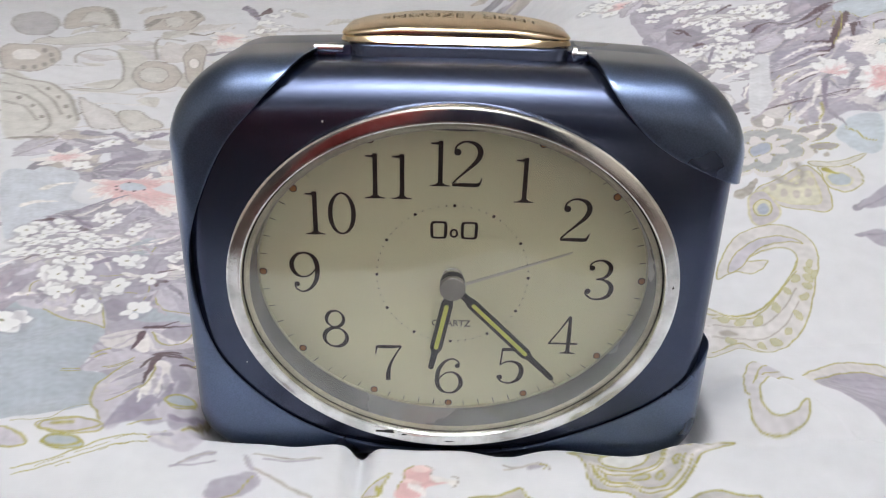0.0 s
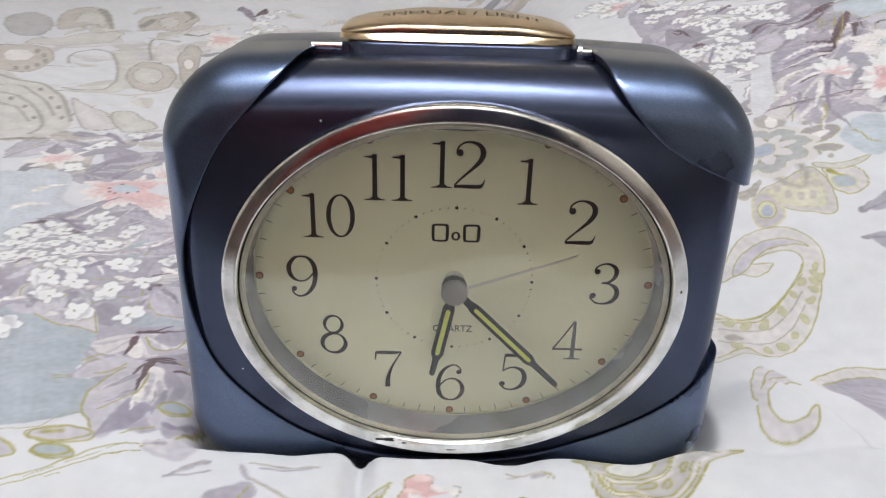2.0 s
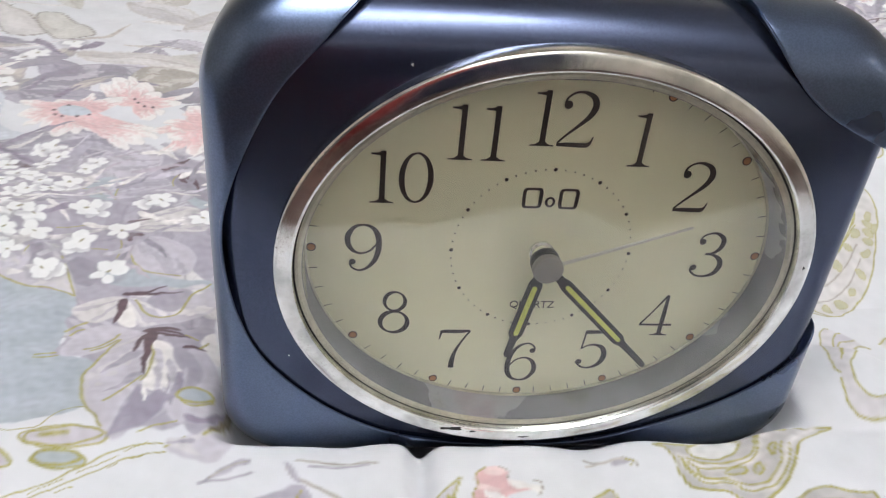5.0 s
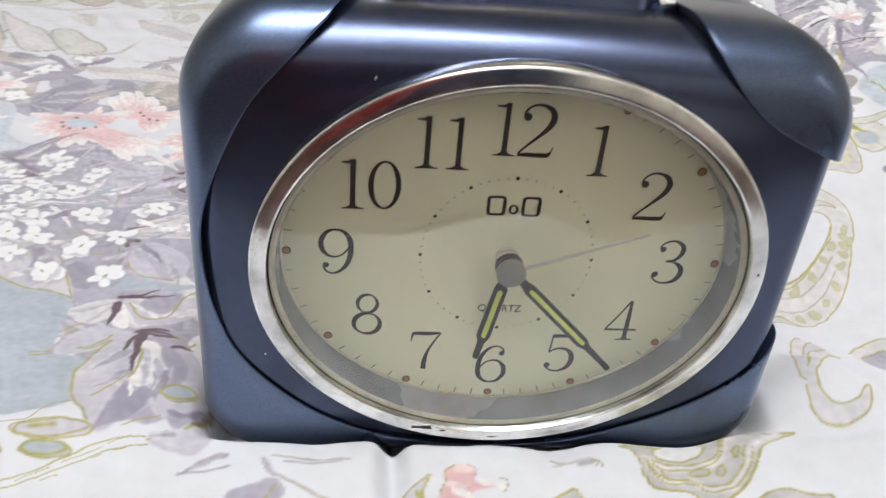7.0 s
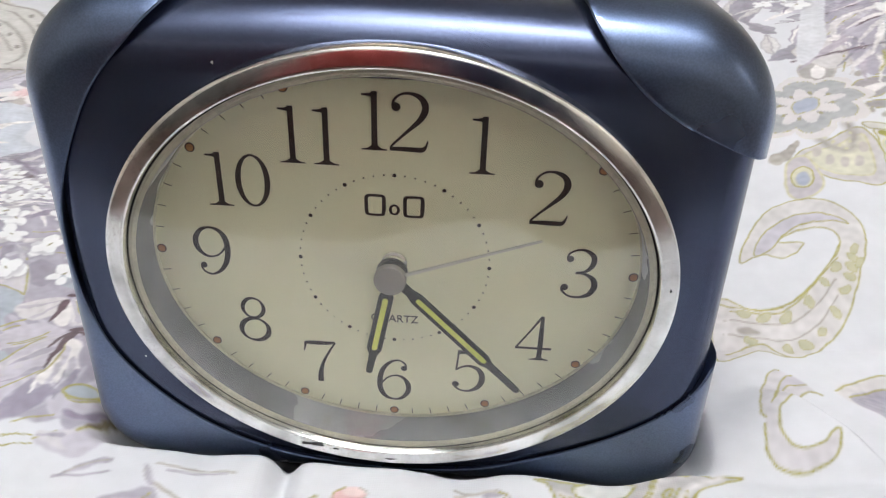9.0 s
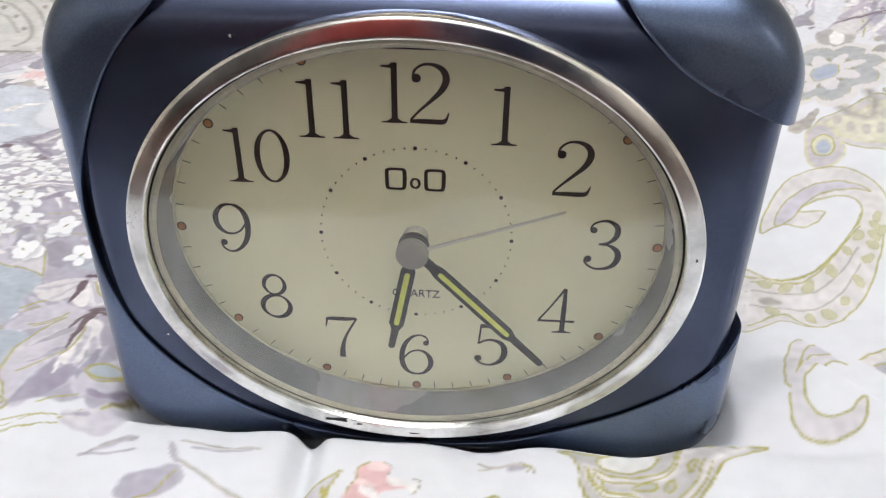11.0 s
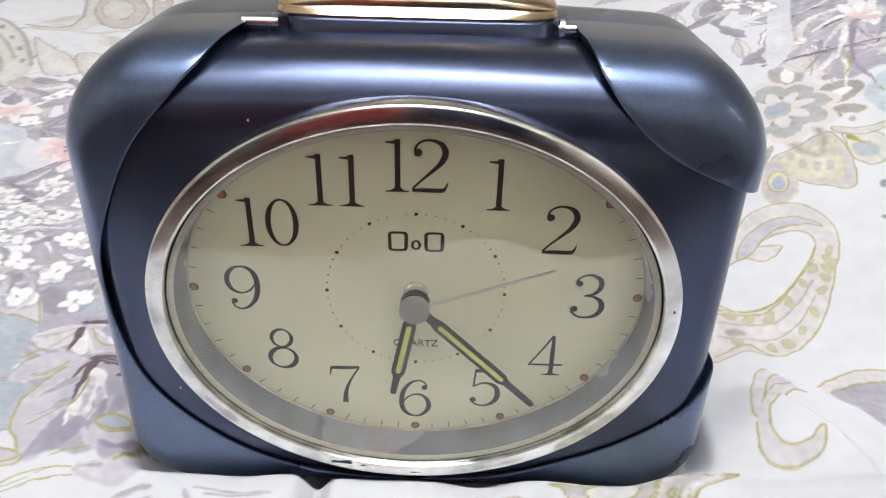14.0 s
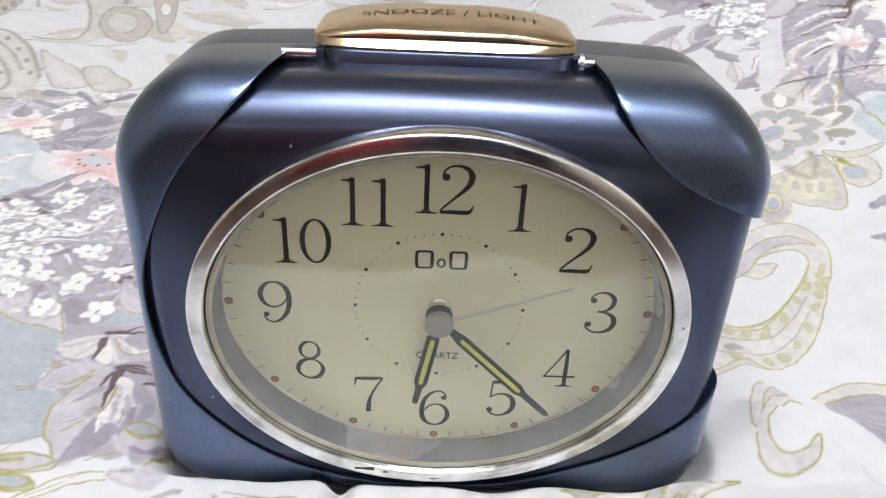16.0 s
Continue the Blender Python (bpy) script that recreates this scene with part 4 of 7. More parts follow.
shape([(-133.6, 51), (-128, 48.3), (-123.2, 48.5), (-115.8, 45.3), (-109, 43.9), (-101.7, 41.2), (-100.2, 31.5), (-98.2, 20.8), (-89.3, 12.4), (-88.5, 4.8), (-85, -2.6), (-91.7, -6.2), (-112.6, -2.2), (-118.1, -2.4), (-132.6, 30.8)], BLUE, None, 0.6)
shape([(-157.2, 112.1), (-149.4, 121), (-135.8, 125), (-124, 129.2), (-110.5, 122.6), (-115.9, 110.2), (-132.5, 113.5), (-144, 111.6)], GREY, None, 0.6)
rays([(-157.2, 112.1), (-149.4, 121), (-135.8, 125), (-124, 129.2), (-110.5, 122.6), (-115.9, 110.2), (-132.5, 113.5), (-144, 111.6)], -161.2, 107.4, 34, PALE_LILAC, 0.6)
shape([(-113.4, 92.4), (-110.3, 99.3), (-104.9, 97.8), (-102.9, 85.2), (-109.3, 84.4)], BLUE, None, 0.6)
shape([(-98.4, 50.4), (-93.2, 53.9), (-87.5, 51.5), (-79.2, 48.2), (-70.6, 47.9), (-69.7, 42.2), (-79.5, 44.8), (-91.5, 46)], BLUE, None, 0.6)
shape([(-88.6, 96.7), (-82.8, 98.7), (-76.1, 88.9), (-74.9, 80.8), (-81.4, 83.8)], BLUE, None, 0.6)
shape([(-114.5, 112.7), (-106.2, 122.7), (-95.5, 112.8), (-97.7, 102.1), (-106.5, 100.5)], PALE_LILAC, None, 0.6)
rays([(-114.5, 112.7), (-106.2, 122.7), (-95.5, 112.8), (-97.7, 102.1), (-106.5, 100.5)], -91.0, 111.2, 16, GREY, 0.6)
shape([(-102.6, 84.3), (-104.5, 96), (-99.5, 100.9), (-89.6, 103), (-81.4, 90.3), (-86.1, 83.3), (-93.4, 80.9)], LILAC, None, 0.6)
rays([(-102.6, 84.3), (-104.5, 96), (-99.5, 100.9), (-89.6, 103), (-81.4, 90.3), (-86.1, 83.3), (-93.4, 80.9)], -83.6, 104.5, 15, PALE_LILAC, 0.7)
shape([(-93.9, 103.9), (-86, 106), (-77.1, 94.9), (-75.8, 86.7), (-82.2, 89)], GREY, None, 0.6)
shape([(-115.1, 72.2), (-108.4, 73.6), (-101.4, 67.2), (-94.4, 59.7), (-100.1, 54), (-108.3, 56.6)], LILAC, None, 0.6)
shape([(-108.3, 56.6), (-102.3, 56.1), (-98.1, 52.9), (-99.8, 46.2), (-104.6, 48.6)], GREY, None, 0.6)
shape([(-95.3, 72.4), (-89.3, 79.6), (-81.2, 82.3), (-74.4, 76.9), (-73.4, 70), (-83.2, 67.2), (-92.4, 67.5)], IVORY, None, 0.6)
rays([(-95.3, 72.4), (-89.3, 79.6), (-81.2, 82.3), (-74.4, 76.9), (-73.4, 70), (-83.2, 67.2), (-92.4, 67.5)], -96.1, 69.6, 17, LILAC, 0.75)
shape([(-78.2, 63.8), (-72.6, 66), (-70.1, 49.2), (-75.6, 52.2)], LILAC, None, 0.6)
shape([(-93.3, 60.9), (-90, 64.6), (-82.6, 63.3), (-76.1, 58.7), (-76.3, 51.5), (-80.1, 48.6), (-87.6, 51.9), (-91.9, 56.2)], PALE_LILAC, None, 0.6)
rays([(-93.3, 60.9), (-90, 64.6), (-82.6, 63.3), (-76.1, 58.7), (-76.3, 51.5), (-80.1, 48.6), (-87.6, 51.9), (-91.9, 56.2)], -96.1, 67.8, 13, LILAC, 0.7)
brush([(-93.9, 66), (-89.7, 63.1), (-85.6, 60.2), (-83.3, 57)], 2.2, GREY)
shape([(-133.7, 53.4), (-132.5, 62), (-129.1, 64.1), (-122.2, 66.5), (-114, 61.9), (-106.3, 52.1), (-101.3, 41.2), (-107.6, 44.8), (-114.2, 45.2), (-123.6, 49.4), (-130.2, 50.2)], PALE_LILAC, None, 0.6)
rays([(-133.7, 53.4), (-132.5, 62), (-129.1, 64.1), (-122.2, 66.5), (-114, 61.9), (-106.3, 52.1), (-101.3, 41.2), (-107.6, 44.8), (-114.2, 45.2), (-123.6, 49.4), (-130.2, 50.2)], -127.2, 77.4, 12, IVORY, 0.7)
shape([(-119.7, 62.6), (-116.1, 63.2), (-110.4, 55.1), (-110.5, 49.3), (-114.4, 51.4)], LILAC, None, 0.6)
brush([(-117.7, 62.9), (-115.6, 57.3), (-115.6, 51.3)], 3.5, GREY)
brush([(-123, 66.3), (-121.9, 61.2), (-118.7, 54.9)], 2.5, LILAC)
line([(-123.6, 49.7), (-118.9, 47.5), (-113.3, 45.1), (-108.4, 44.7), (-101.8, 41.5)], 0.8, GOLD_DYE)
line([(-101.6, 41.5), (-105, 48.6), (-109.1, 56.5)], 0.8, GOLD_DYE)
line([(-131.2, 55.6), (-132.1, 60.7), (-130.1, 63.3)], 0.5, GOLD_DYE)
line([(-118.7, 58.1), (-118.8, 61.6), (-121.6, 64.6)], 0.5, GOLD_DYE)
line([(-103.2, 84.8), (-104.6, 92.3), (-103.5, 96.9)], 0.6, GOLD_DYE)
line([(-115, 91.1), (-111, 90.7), (-107.8, 87.7)], 0.4, GOLD_DYE)
line([(-92.9, 59.1), (-90.8, 54.9), (-86.7, 51.5), (-78.4, 49.5)], 0.6, GOLD_DYE)
line([(-96.1, 63.8), (-95.5, 59.8), (-95.7, 57)], 0.5, GOLD_DYE)
line([(-104.2, 60.5), (-101.5, 60.2), (-98.8, 59.9)], 0.4, GOLD_DYE)
line([(-114.3, 68.9), (-110.1, 69.9), (-105.4, 72.4)], 0.4, GOLD_DYE)
line([(-89.2, 95.6), (-90.1, 99.7), (-88.8, 103.1)], 0.4, GOLD_DYE)
shape([(-100.5, 31.4), (-96.9, 35.1), (-90.3, 33.2), (-81.7, 27.1), (-89.2, 25.6), (-94.9, 19.6), (-98.7, 15.9), (-98.1, 25.5)], LILAC, None, 0.6)
rays([(-100.5, 31.4), (-96.9, 35.1), (-90.3, 33.2), (-81.7, 27.1), (-89.2, 25.6), (-94.9, 19.6), (-98.7, 15.9), (-98.1, 25.5)], -80.7, 26.2, 22, PALE_LILAC, 0.75)
shape([(-100.4, 36.3), (-95.9, 40.5), (-90.5, 41.6), (-89.2, 37.5), (-92.6, 32.9), (-97.8, 32.3)], IVORY, None, 0.6)
rays([(-100.4, 36.3), (-95.9, 40.5), (-90.5, 41.6), (-89.2, 37.5), (-92.6, 32.9), (-97.8, 32.3)], -89.7, 41.6, 12, LILAC, 0.6)
shape([(-89.1, 41), (-85.8, 42.8), (-78.4, 43.5), (-71.3, 46.5), (-67.3, 37.1), (-72.3, 31.2), (-78.3, 29.7), (-83, 29.1), (-86.6, 34.6)], PALE_LILAC, None, 0.6)
rays([(-89.1, 41), (-85.8, 42.8), (-78.4, 43.5), (-71.3, 46.5), (-67.3, 37.1), (-72.3, 31.2), (-78.3, 29.7), (-83, 29.1), (-86.6, 34.6)], -90.1, 41.6, 12, PETAL, 0.7)
shape([(-82.4, 42.5), (-75.2, 44.2), (-73.8, 40.7), (-76.4, 36.1), (-80.4, 36.3), (-84.3, 39.6)], LILAC, None, 0.6)
shape([(-89.8, 40.3), (-87.2, 37.7), (-84.5, 30.6), (-87.3, 30.5), (-89.5, 33.2)], PETAL, None, 0.6)
line([(-86.9, 40.3), (-83.4, 35.1), (-79.1, 33.4), (-75.6, 35.2), (-74, 41.3), (-70.2, 46.4)], 0.9, GOLD_DYE)
shape([(-97.2, 17.6), (-96.3, 27), (-91.5, 31.5), (-82.5, 26.8), (-85.8, 21.6), (-90.5, 17.2)], PALE_LILAC, None, 0.6)
shape([(-69.8, 16.5), (-65.3, 16.3), (-62.2, 9.3), (-60.3, 0.3), (-63.8, -4.3), (-68.9, -5.1), (-71.6, 3.1)], PALE_LILAC, None, 0.6)
shape([(-78.8, 24.7), (-73, 18.2), (-67.6, 14), (-65.3, 8.6), (-67.3, 3.4), (-72.5, 9.7)], LILAC, None, 0.6)
shape([(-80.1, 25.1), (-85, 18.4), (-88.5, 12.3), (-88, 4.7), (-84.8, -3.2), (-81.4, -1.5), (-79.4, 7.2), (-78.4, 15.7)], PALE_LILAC, None, 0.6)
rays([(-80.1, 25.1), (-85, 18.4), (-88.5, 12.3), (-88, 4.7), (-84.8, -3.2), (-81.4, -1.5), (-79.4, 7.2), (-78.4, 15.7)], -79.9, 26.8, 13, LILAC, 0.7)
shape([(-79.7, 24.9), (-83.2, 11.4), (-83.4, -0), (-80.7, -7.3), (-78.3, -11.4), (-74.8, -8.1), (-70.4, -3.8), (-68.2, 3.7), (-69.6, 11.8), (-74.5, 18.6)], PALE_LILAC, None, 0.6)
rays([(-79.7, 24.9), (-83.2, 11.4), (-83.4, -0), (-80.7, -7.3), (-78.3, -11.4), (-74.8, -8.1), (-70.4, -3.8), (-68.2, 3.7), (-69.6, 11.8), (-74.5, 18.6)], -80.3, 28.6, 17, LILAC, 0.9)
rays([(-79.7, 24.9), (-83.2, 11.4), (-83.4, -0), (-80.7, -7.3), (-78.3, -11.4), (-74.8, -8.1), (-70.4, -3.8), (-68.2, 3.7), (-69.6, 11.8), (-74.5, 18.6)], -80.3, 28.6, 10, PETAL, 0.6)
brush([(-77.1, 3), (-77.2, -2.5), (-77.9, -9.5)], 5, LILAC)
brush([(-77.4, 21.5), (-72.9, 13.8), (-70.3, 6.9), (-69.8, 0.1)], 4, LILAC)
brush([(-76.4, 20.5), (-71.9, 7.9), (-69.5, -1.7)], 2.5, GREY)
brush([(-77.2, 16.7), (-74.2, 9.1), (-71.6, 3.1)], 4.5, PETAL)
brush([(-78.9, 21.2), (-80.7, 11.1), (-80.3, 2.1)], 3, PETAL)
shape([(-67.7, 19.9), (-65.8, 24.7), (-63.1, 16.5), (-63.5, 13.6)], PETAL, None, 0.6)
line([(-84, 14.7), (-85.7, 12.4), (-88.2, 8.7), (-87.4, 3.1), (-84.4, -0.1)], 0.9, GOLD_DYE)
line([(-82, -1.5), (-79.1, 0), (-77.8, 3.6)], 0.6, GOLD_DYE)
line([(-77.6, 18.7), (-76.9, 15.4), (-76.5, 11.2)], 0.6, GOLD_DYE)
line([(-91, 18.9), (-88.5, 20.6), (-87.1, 24.3)], 1.1, GOLD_DYE)
line([(-97.7, 25.8), (-97, 27.9), (-95.8, 28.9)], 0.8, GOLD_DYE)
line([(-101.2, 15), (-98.9, 15.4), (-97.3, 16.9)], 0.6, GOLD_DYE)
brush([(-79.7, 24.9), (-81.4, 22.2), (-81.3, 16.9)], 2.6, MAROON)
brush([(-79.5, 24.9), (-78.3, 16.9), (-77.2, 7.5)], 2.8, MAROON)
brush([(-81.7, 27.1), (-76.7, 25.7), (-71.5, 22.2)], 1.7, MAROON)
brush([(-81.4, 27.3), (-77, 27.1), (-73.3, 24.9)], 1.2, MAROON)
brush([(-70.7, 17.7), (-68.5, 17.6), (-66.1, 17.2)], 1.2, MAROON)
brush([(-90, 40.3), (-89.7, 36), (-90.2, 32.3)], 2.4, MAROON)
brush([(-90.3, 42.7), (-85.8, 43), (-80.8, 45.1)], 1.6, MAROON)
brush([(-90.3, 42.7), (-84.1, 42.4), (-76.2, 42.6)], 1.2, MAROON)
brush([(-96.7, 73.7), (-93.8, 74), (-89.8, 74.9)], 1.9, MAROON)
brush([(-94.9, 66.6), (-92, 65.7), (-89, 64.2)], 2.2, MAROON)
brush([(-94.7, 66.6), (-94, 64.3), (-93.2, 62.6)], 1.8, MAROON)
brush([(-88.4, 103.1), (-87, 99.6), (-85.9, 97.7)], 2.2, MAROON)
brush([(-88.4, 103.1), (-83.9, 99.5), (-80.8, 92.2)], 2.6, MAROON)
brush([(-94.1, 104.7), (-90.3, 107.2), (-87.3, 111.2)], 2.2, MAROON)
brush([(-156.6, 110.5), (-149.1, 112.1), (-144.6, 119.2), (-137.7, 125.7)], 2.4, MAROON)
brush([(-143, 76.6), (-140.6, 79.6), (-137.5, 79.8)], 2.6, MAROON)
brush([(-142.2, 115.3), (-138.5, 113.1), (-133.4, 106.7)], 1.6, GREY)
brush([(-129.1, 120.4), (-122.9, 117), (-115.2, 115.5)], 2.2, GREY)
brush([(-106.5, 66.3), (-104.3, 64.8), (-102.7, 65.2)], 1.2, GREY)
shape([(-68.1, 2.1), (-65.4, 4.1), (-62.4, 1.6), (-65.6, -0.8), (-67.9, -0.2)], LILAC, GOLD_DYE, 0.5)
# bordered band at the foot of the thicket
shape([(-94.2, -10.8), (-89.8, -9.1), (-83.7, -8.8), (-79.5, -9.7), (-79.8, -12.1), (-86.8, -13.6), (-91.3, -13)], PALE_LILAC, GOLD_DYE, 0.6)
line([(-90.4, -11.5), (-88.4, -11), (-85.6, -10.9)], 0.9, GOLD_DYE)
shape([(-90.7, -16), (-87.6, -14.3), (-82.7, -14.7), (-81.7, -16.7), (-85.8, -17.7)], BLUE, GOLD_DYE, 0.6)
shape([(-108.7, -8.7), (-103.2, -9.7), (-96.7, -13.8), (-93.7, -16.9), (-100.6, -16.7)], PALE_LILAC, GOLD_DYE, 0.8)
line([(-93.9, -23), (-89.3, -21.6), (-83.4, -18.3), (-76.9, -13.2), (-72.2, -11.3), (-69.1, -10.7)], 0.35, GOLD_DYE)
line([(-93, -24.9), (-86.5, -22), (-80.3, -18.2), (-74.3, -14.5), (-68.5, -12.4)], 0.3, GOLD_DYE)
line([(-102.1, -7.8), (-92.5, -9.1), (-89, -4.6), (-84.8, -3.6)], 0.3, GOLD_DYE)
line([(-74.1, -9), (-70.4, -6.7), (-67.6, -5.1)], 0.35, GOLD_DYE)
shape([(-68.8, -11.4), (-65.5, -8), (-62, -4.8), (-58, -3.6), (-56.3, -5.8), (-59.3, -13.2), (-64.9, -13)], PALE_LILAC, None, 0.6)
line([(-62.6, -8.3), (-59.7, -6.9), (-58.2, -2.7)], 1.1, MAROON)
shape([(-65, -6.1), (-62.3, -4), (-58.6, -3), (-59.9, -7.9)], GREY, None, 0.6)
line([(-68.8, -11.4), (-67.1, -10), (-65.9, -8.5)], 0.45, GOLD_DYE)
line([(-61.6, -18.1), (-56.9, -17.2), (-52.6, -15.3)], 0.7, LILAC)
shape([(-51.8, -23.8), (-51.4, -21.4), (-47.6, -19.8), (-44.9, -17.9), (-42, -18.8), (-41.8, -22.3), (-46.6, -23.9)], LILAC, None, 0.6)
# drooping lilac flower beside the casing
shape([(-80.9, 24.9), (-86.5, 24.2), (-87.9, 15.7), (-89.6, 10.3), (-88.9, 6.1), (-85.5, -2.5), (-83.1, -5.3), (-80.2, -9.6), (-78.6, -8.3), (-78.5, -3.1), (-77.4, 2.4), (-77.5, 8.6), (-78.6, 17.1)], PALE_LILAC, None, 0.6)
rays([(-80.9, 24.9), (-86.5, 24.2), (-87.9, 15.7), (-89.6, 10.3), (-88.9, 6.1), (-85.5, -2.5), (-83.1, -5.3), (-80.2, -9.6), (-78.6, -8.3), (-78.5, -3.1), (-77.4, 2.4), (-77.5, 8.6), (-78.6, 17.1)], -79.8, 25.3, 9, IVORY, 0.55)
brush([(-80.2, 16.8), (-83.2, 13.3), (-85.9, 9.9)], 3.0, LILAC)
brush([(-78.5, 8.7), (-80.2, 4.7), (-83, 2.6)], 2.6, LILAC)
shape([(-78.3, 19.7), (-76.4, 20.4), (-73, 17), (-70, 10.6), (-70.7, 7.1), (-73, 8.5), (-72.3, 2.9), (-73.5, 1.6), (-75.7, 3.9), (-77.3, 11.7)], PETAL, None, 0.6)
shape([(-78.7, -7.9), (-79, -10.8), (-77.4, -9.5), (-73.4, -7.5), (-71.1, -4.1), (-70.4, -1), (-68.6, 1.2), (-68.4, 5.7), (-70.2, 9), (-71.2, 6.4), (-71.3, 1.4), (-73.1, 2.7), (-74.3, -0.2), (-77.1, 3.5), (-77.4, -1.5), (-78.1, -4.6)], (0.33, 0.30, 0.375), None, 0.6)
rays([(-78.7, -7.9), (-79, -10.8), (-77.4, -9.5), (-73.4, -7.5), (-71.1, -4.1), (-70.4, -1), (-68.6, 1.2), (-68.4, 5.7), (-70.2, 9), (-71.2, 6.4), (-71.3, 1.4), (-73.1, 2.7), (-74.3, -0.2), (-77.1, 3.5), (-77.4, -1.5), (-78.1, -4.6)], -78.6, 21.8, 10, LILAC, 0.55)
brush([(-76.9, 16.8), (-74.3, 9.6), (-73.2, 2.3)], 2.4, PALE_LILAC)
brush([(-76.6, 12.8), (-75.7, 6.4), (-74.9, -1.3)], 2.2, PETAL)
brush([(-72.9, 12.6), (-70.9, 6.9), (-70.6, 1.1)], 1.8, PALE_LILAC)
shape([(-72.8, 17.6), (-70.5, 15.2), (-69.1, 11.2), (-70.2, 9.6), (-72.4, 14.2)], LILAC, None, 0.6)
line([(-86.5, 24.2), (-87.9, 15.7), (-89.6, 10.3), (-88.9, 6.1), (-85.5, -2.5), (-83.1, -5.3), (-80.6, -8.6)], 0.9, GOLD_DYE)
line([(-78.8, 20.5), (-76.8, 14.8), (-76.4, 8.5), (-77, 5.9)], 1.0, GOLD_DYE)
line([(-77.5, 7.1), (-79.6, 2.5), (-82.2, -1.6)], 0.8, GOLD_DYE)
line([(-92.7, 19.7), (-89.7, 21.3), (-87.5, 27.3)], 1.2, GOLD_DYE)
line([(-101.2, 16), (-98.2, 17.8)], 0.8, GOLD_DYE)
line([(-71.5, 22.6), (-68.7, 21)], 0.7, GOLD_DYE)
line([(-67.4, 17.7), (-66.3, 20.5)], 0.6, GOLD_DYE)
line([(-99.4, 27.3), (-97.8, 29.7), (-96.1, 31.8)], 0.9, GOLD_DYE)
brush([(-79.4, 25.5), (-81.3, 22.9), (-81.4, 16.9)], 2.4, MAROON)
brush([(-79.8, 25.3), (-78.6, 17.1), (-77.6, 8.6)], 2.6, MAROON)
brush([(-80.3, 26), (-76.9, 27.2), (-73.1, 25.6)], 1.8, MAROON)
brush([(-79.8, 25.3), (-74.6, 22.8), (-70.4, 21.4)], 1.5, MAROON)
shape([(-62.5, 2.9), (-63.3, 1.3), (-65.5, 0.2), (-67.8, 0.1), (-69, 1.1), (-68.3, 2.8), (-66.2, 4.2), (-63.8, 4.3)], BLUE, GOLD_DYE, 0.9)
shape([(-92.7, -10.4), (-89.6, -9.7), (-85.1, -8.8), (-82.2, -9), (-79.7, -10.1), (-82.4, -11.8), (-86.6, -13.1), (-92, -12.5)], PALE_LILAC, GOLD_DYE, 0.7)
line([(-90.3, -10.9), (-88.4, -10.6), (-86.2, -10.3)], 1.6, GOLD_DYE)
shape([(-82.5, -15.2), (-83.4, -16.4), (-86, -17), (-88.8, -16.8), (-90.4, -15.6), (-89.6, -14.4), (-86.9, -14), (-84, -14.2)], BLUE, GOLD_DYE, 1.0)
shape([(-68.8, -9.6), (-64.1, -7.3), (-58.6, 3.1), (-58.5, -0.4), (-61.2, -11.1), (-66.5, -11.5)], BLUSH, None, 0.6)
shape([(-66.2, -4), (-62, -1.8), (-60.2, 3.5), (-59.5, 0), (-63.2, -6.8), (-65.7, -6.8)], LILAC, None, 0.6)
brush([(-66.3, -4), (-62.3, -3.2), (-60.1, 2.8)], 1.6, PLUM)
line([(-62.4, -6.8), (-60.4, -2.8), (-59.6, 2.9)], 0.9, GOLD_DYE)
brush([(-59.6, 3.4), (-60, -0.7), (-61.5, -5.2)], 1.3, (0.2, 0.16, 0.10))
brush([(-64.1, -8.6), (-66.1, -9.8), (-68.3, -10.4)], 1.2, LILAC)
line([(-88.9, -22.3), (-85.5, -20.2), (-84, -19.4)], 0.1, GOLD_DYE)
line([(-82.2, -18.2), (-79.4, -16.3), (-76.4, -14.4)], 0.1, GOLD_DYE)
line([(-75.7, -13.4), (-73.9, -12.2), (-72, -10.9)], 0.1, GOLD_DYE)
line([(-84.8, -22.1), (-83.4, -21.4), (-82.2, -20.9)], 0.1, GOLD_DYE)
line([(-77.4, -17), (-75.9, -15.7)], 0.1, GOLD_DYE)
line([(-75.3, -15), (-72.1, -13.8)], 0.1, GOLD_DYE)
brush([(-53.7, -11.8), (-57.7, -15.3), (-61.6, -18.4)], 1.6, LILAC)
line([(-54, -12.2), (-57.6, -14.9), (-60.2, -17.3)], 0.3, SAND_DARK)
# paisleys and scrolls on the far cloth
strokes(-330, 195, -70, 520, 70, 34, 3.0, 0.3, (SAND, IVORY, UMBER, PETAL, BLUSH, SAND_DARK))
scatter(-330, 190, -60, 620, 60, 26, 70, (SAND_PALE, IVORY, SAND_PALE, BLUSH), SAND)
shape([(-338.9, 516), (-323.6, 472.1), (-330.7, 458.6), (-355.2, 479), (-375.8, 507.6), (-392.4, 550.7), (-386.9, 570.4), (-364.5, 556.5)], (0.47, 0.455, 0.475), UMBER, 2.2)
shape([(-322.9, 492.4), (-350.5, 557), (-355.2, 610.1), (-326.7, 594.3), (-279.6, 498.4), (-302.5, 517.7), (-310.8, 498.8)], SAND, UMBER, 1.6)
shape([(-323.5, 519.7), (-337, 575.1), (-318.1, 567.2), (-295, 520.6), (-309.3, 522.8)], SAND_PALE, UMBER, 1.2)
brush([(-333.3, 601.1), (-307, 555.3), (-281.1, 498.6)], 9, UMBER)
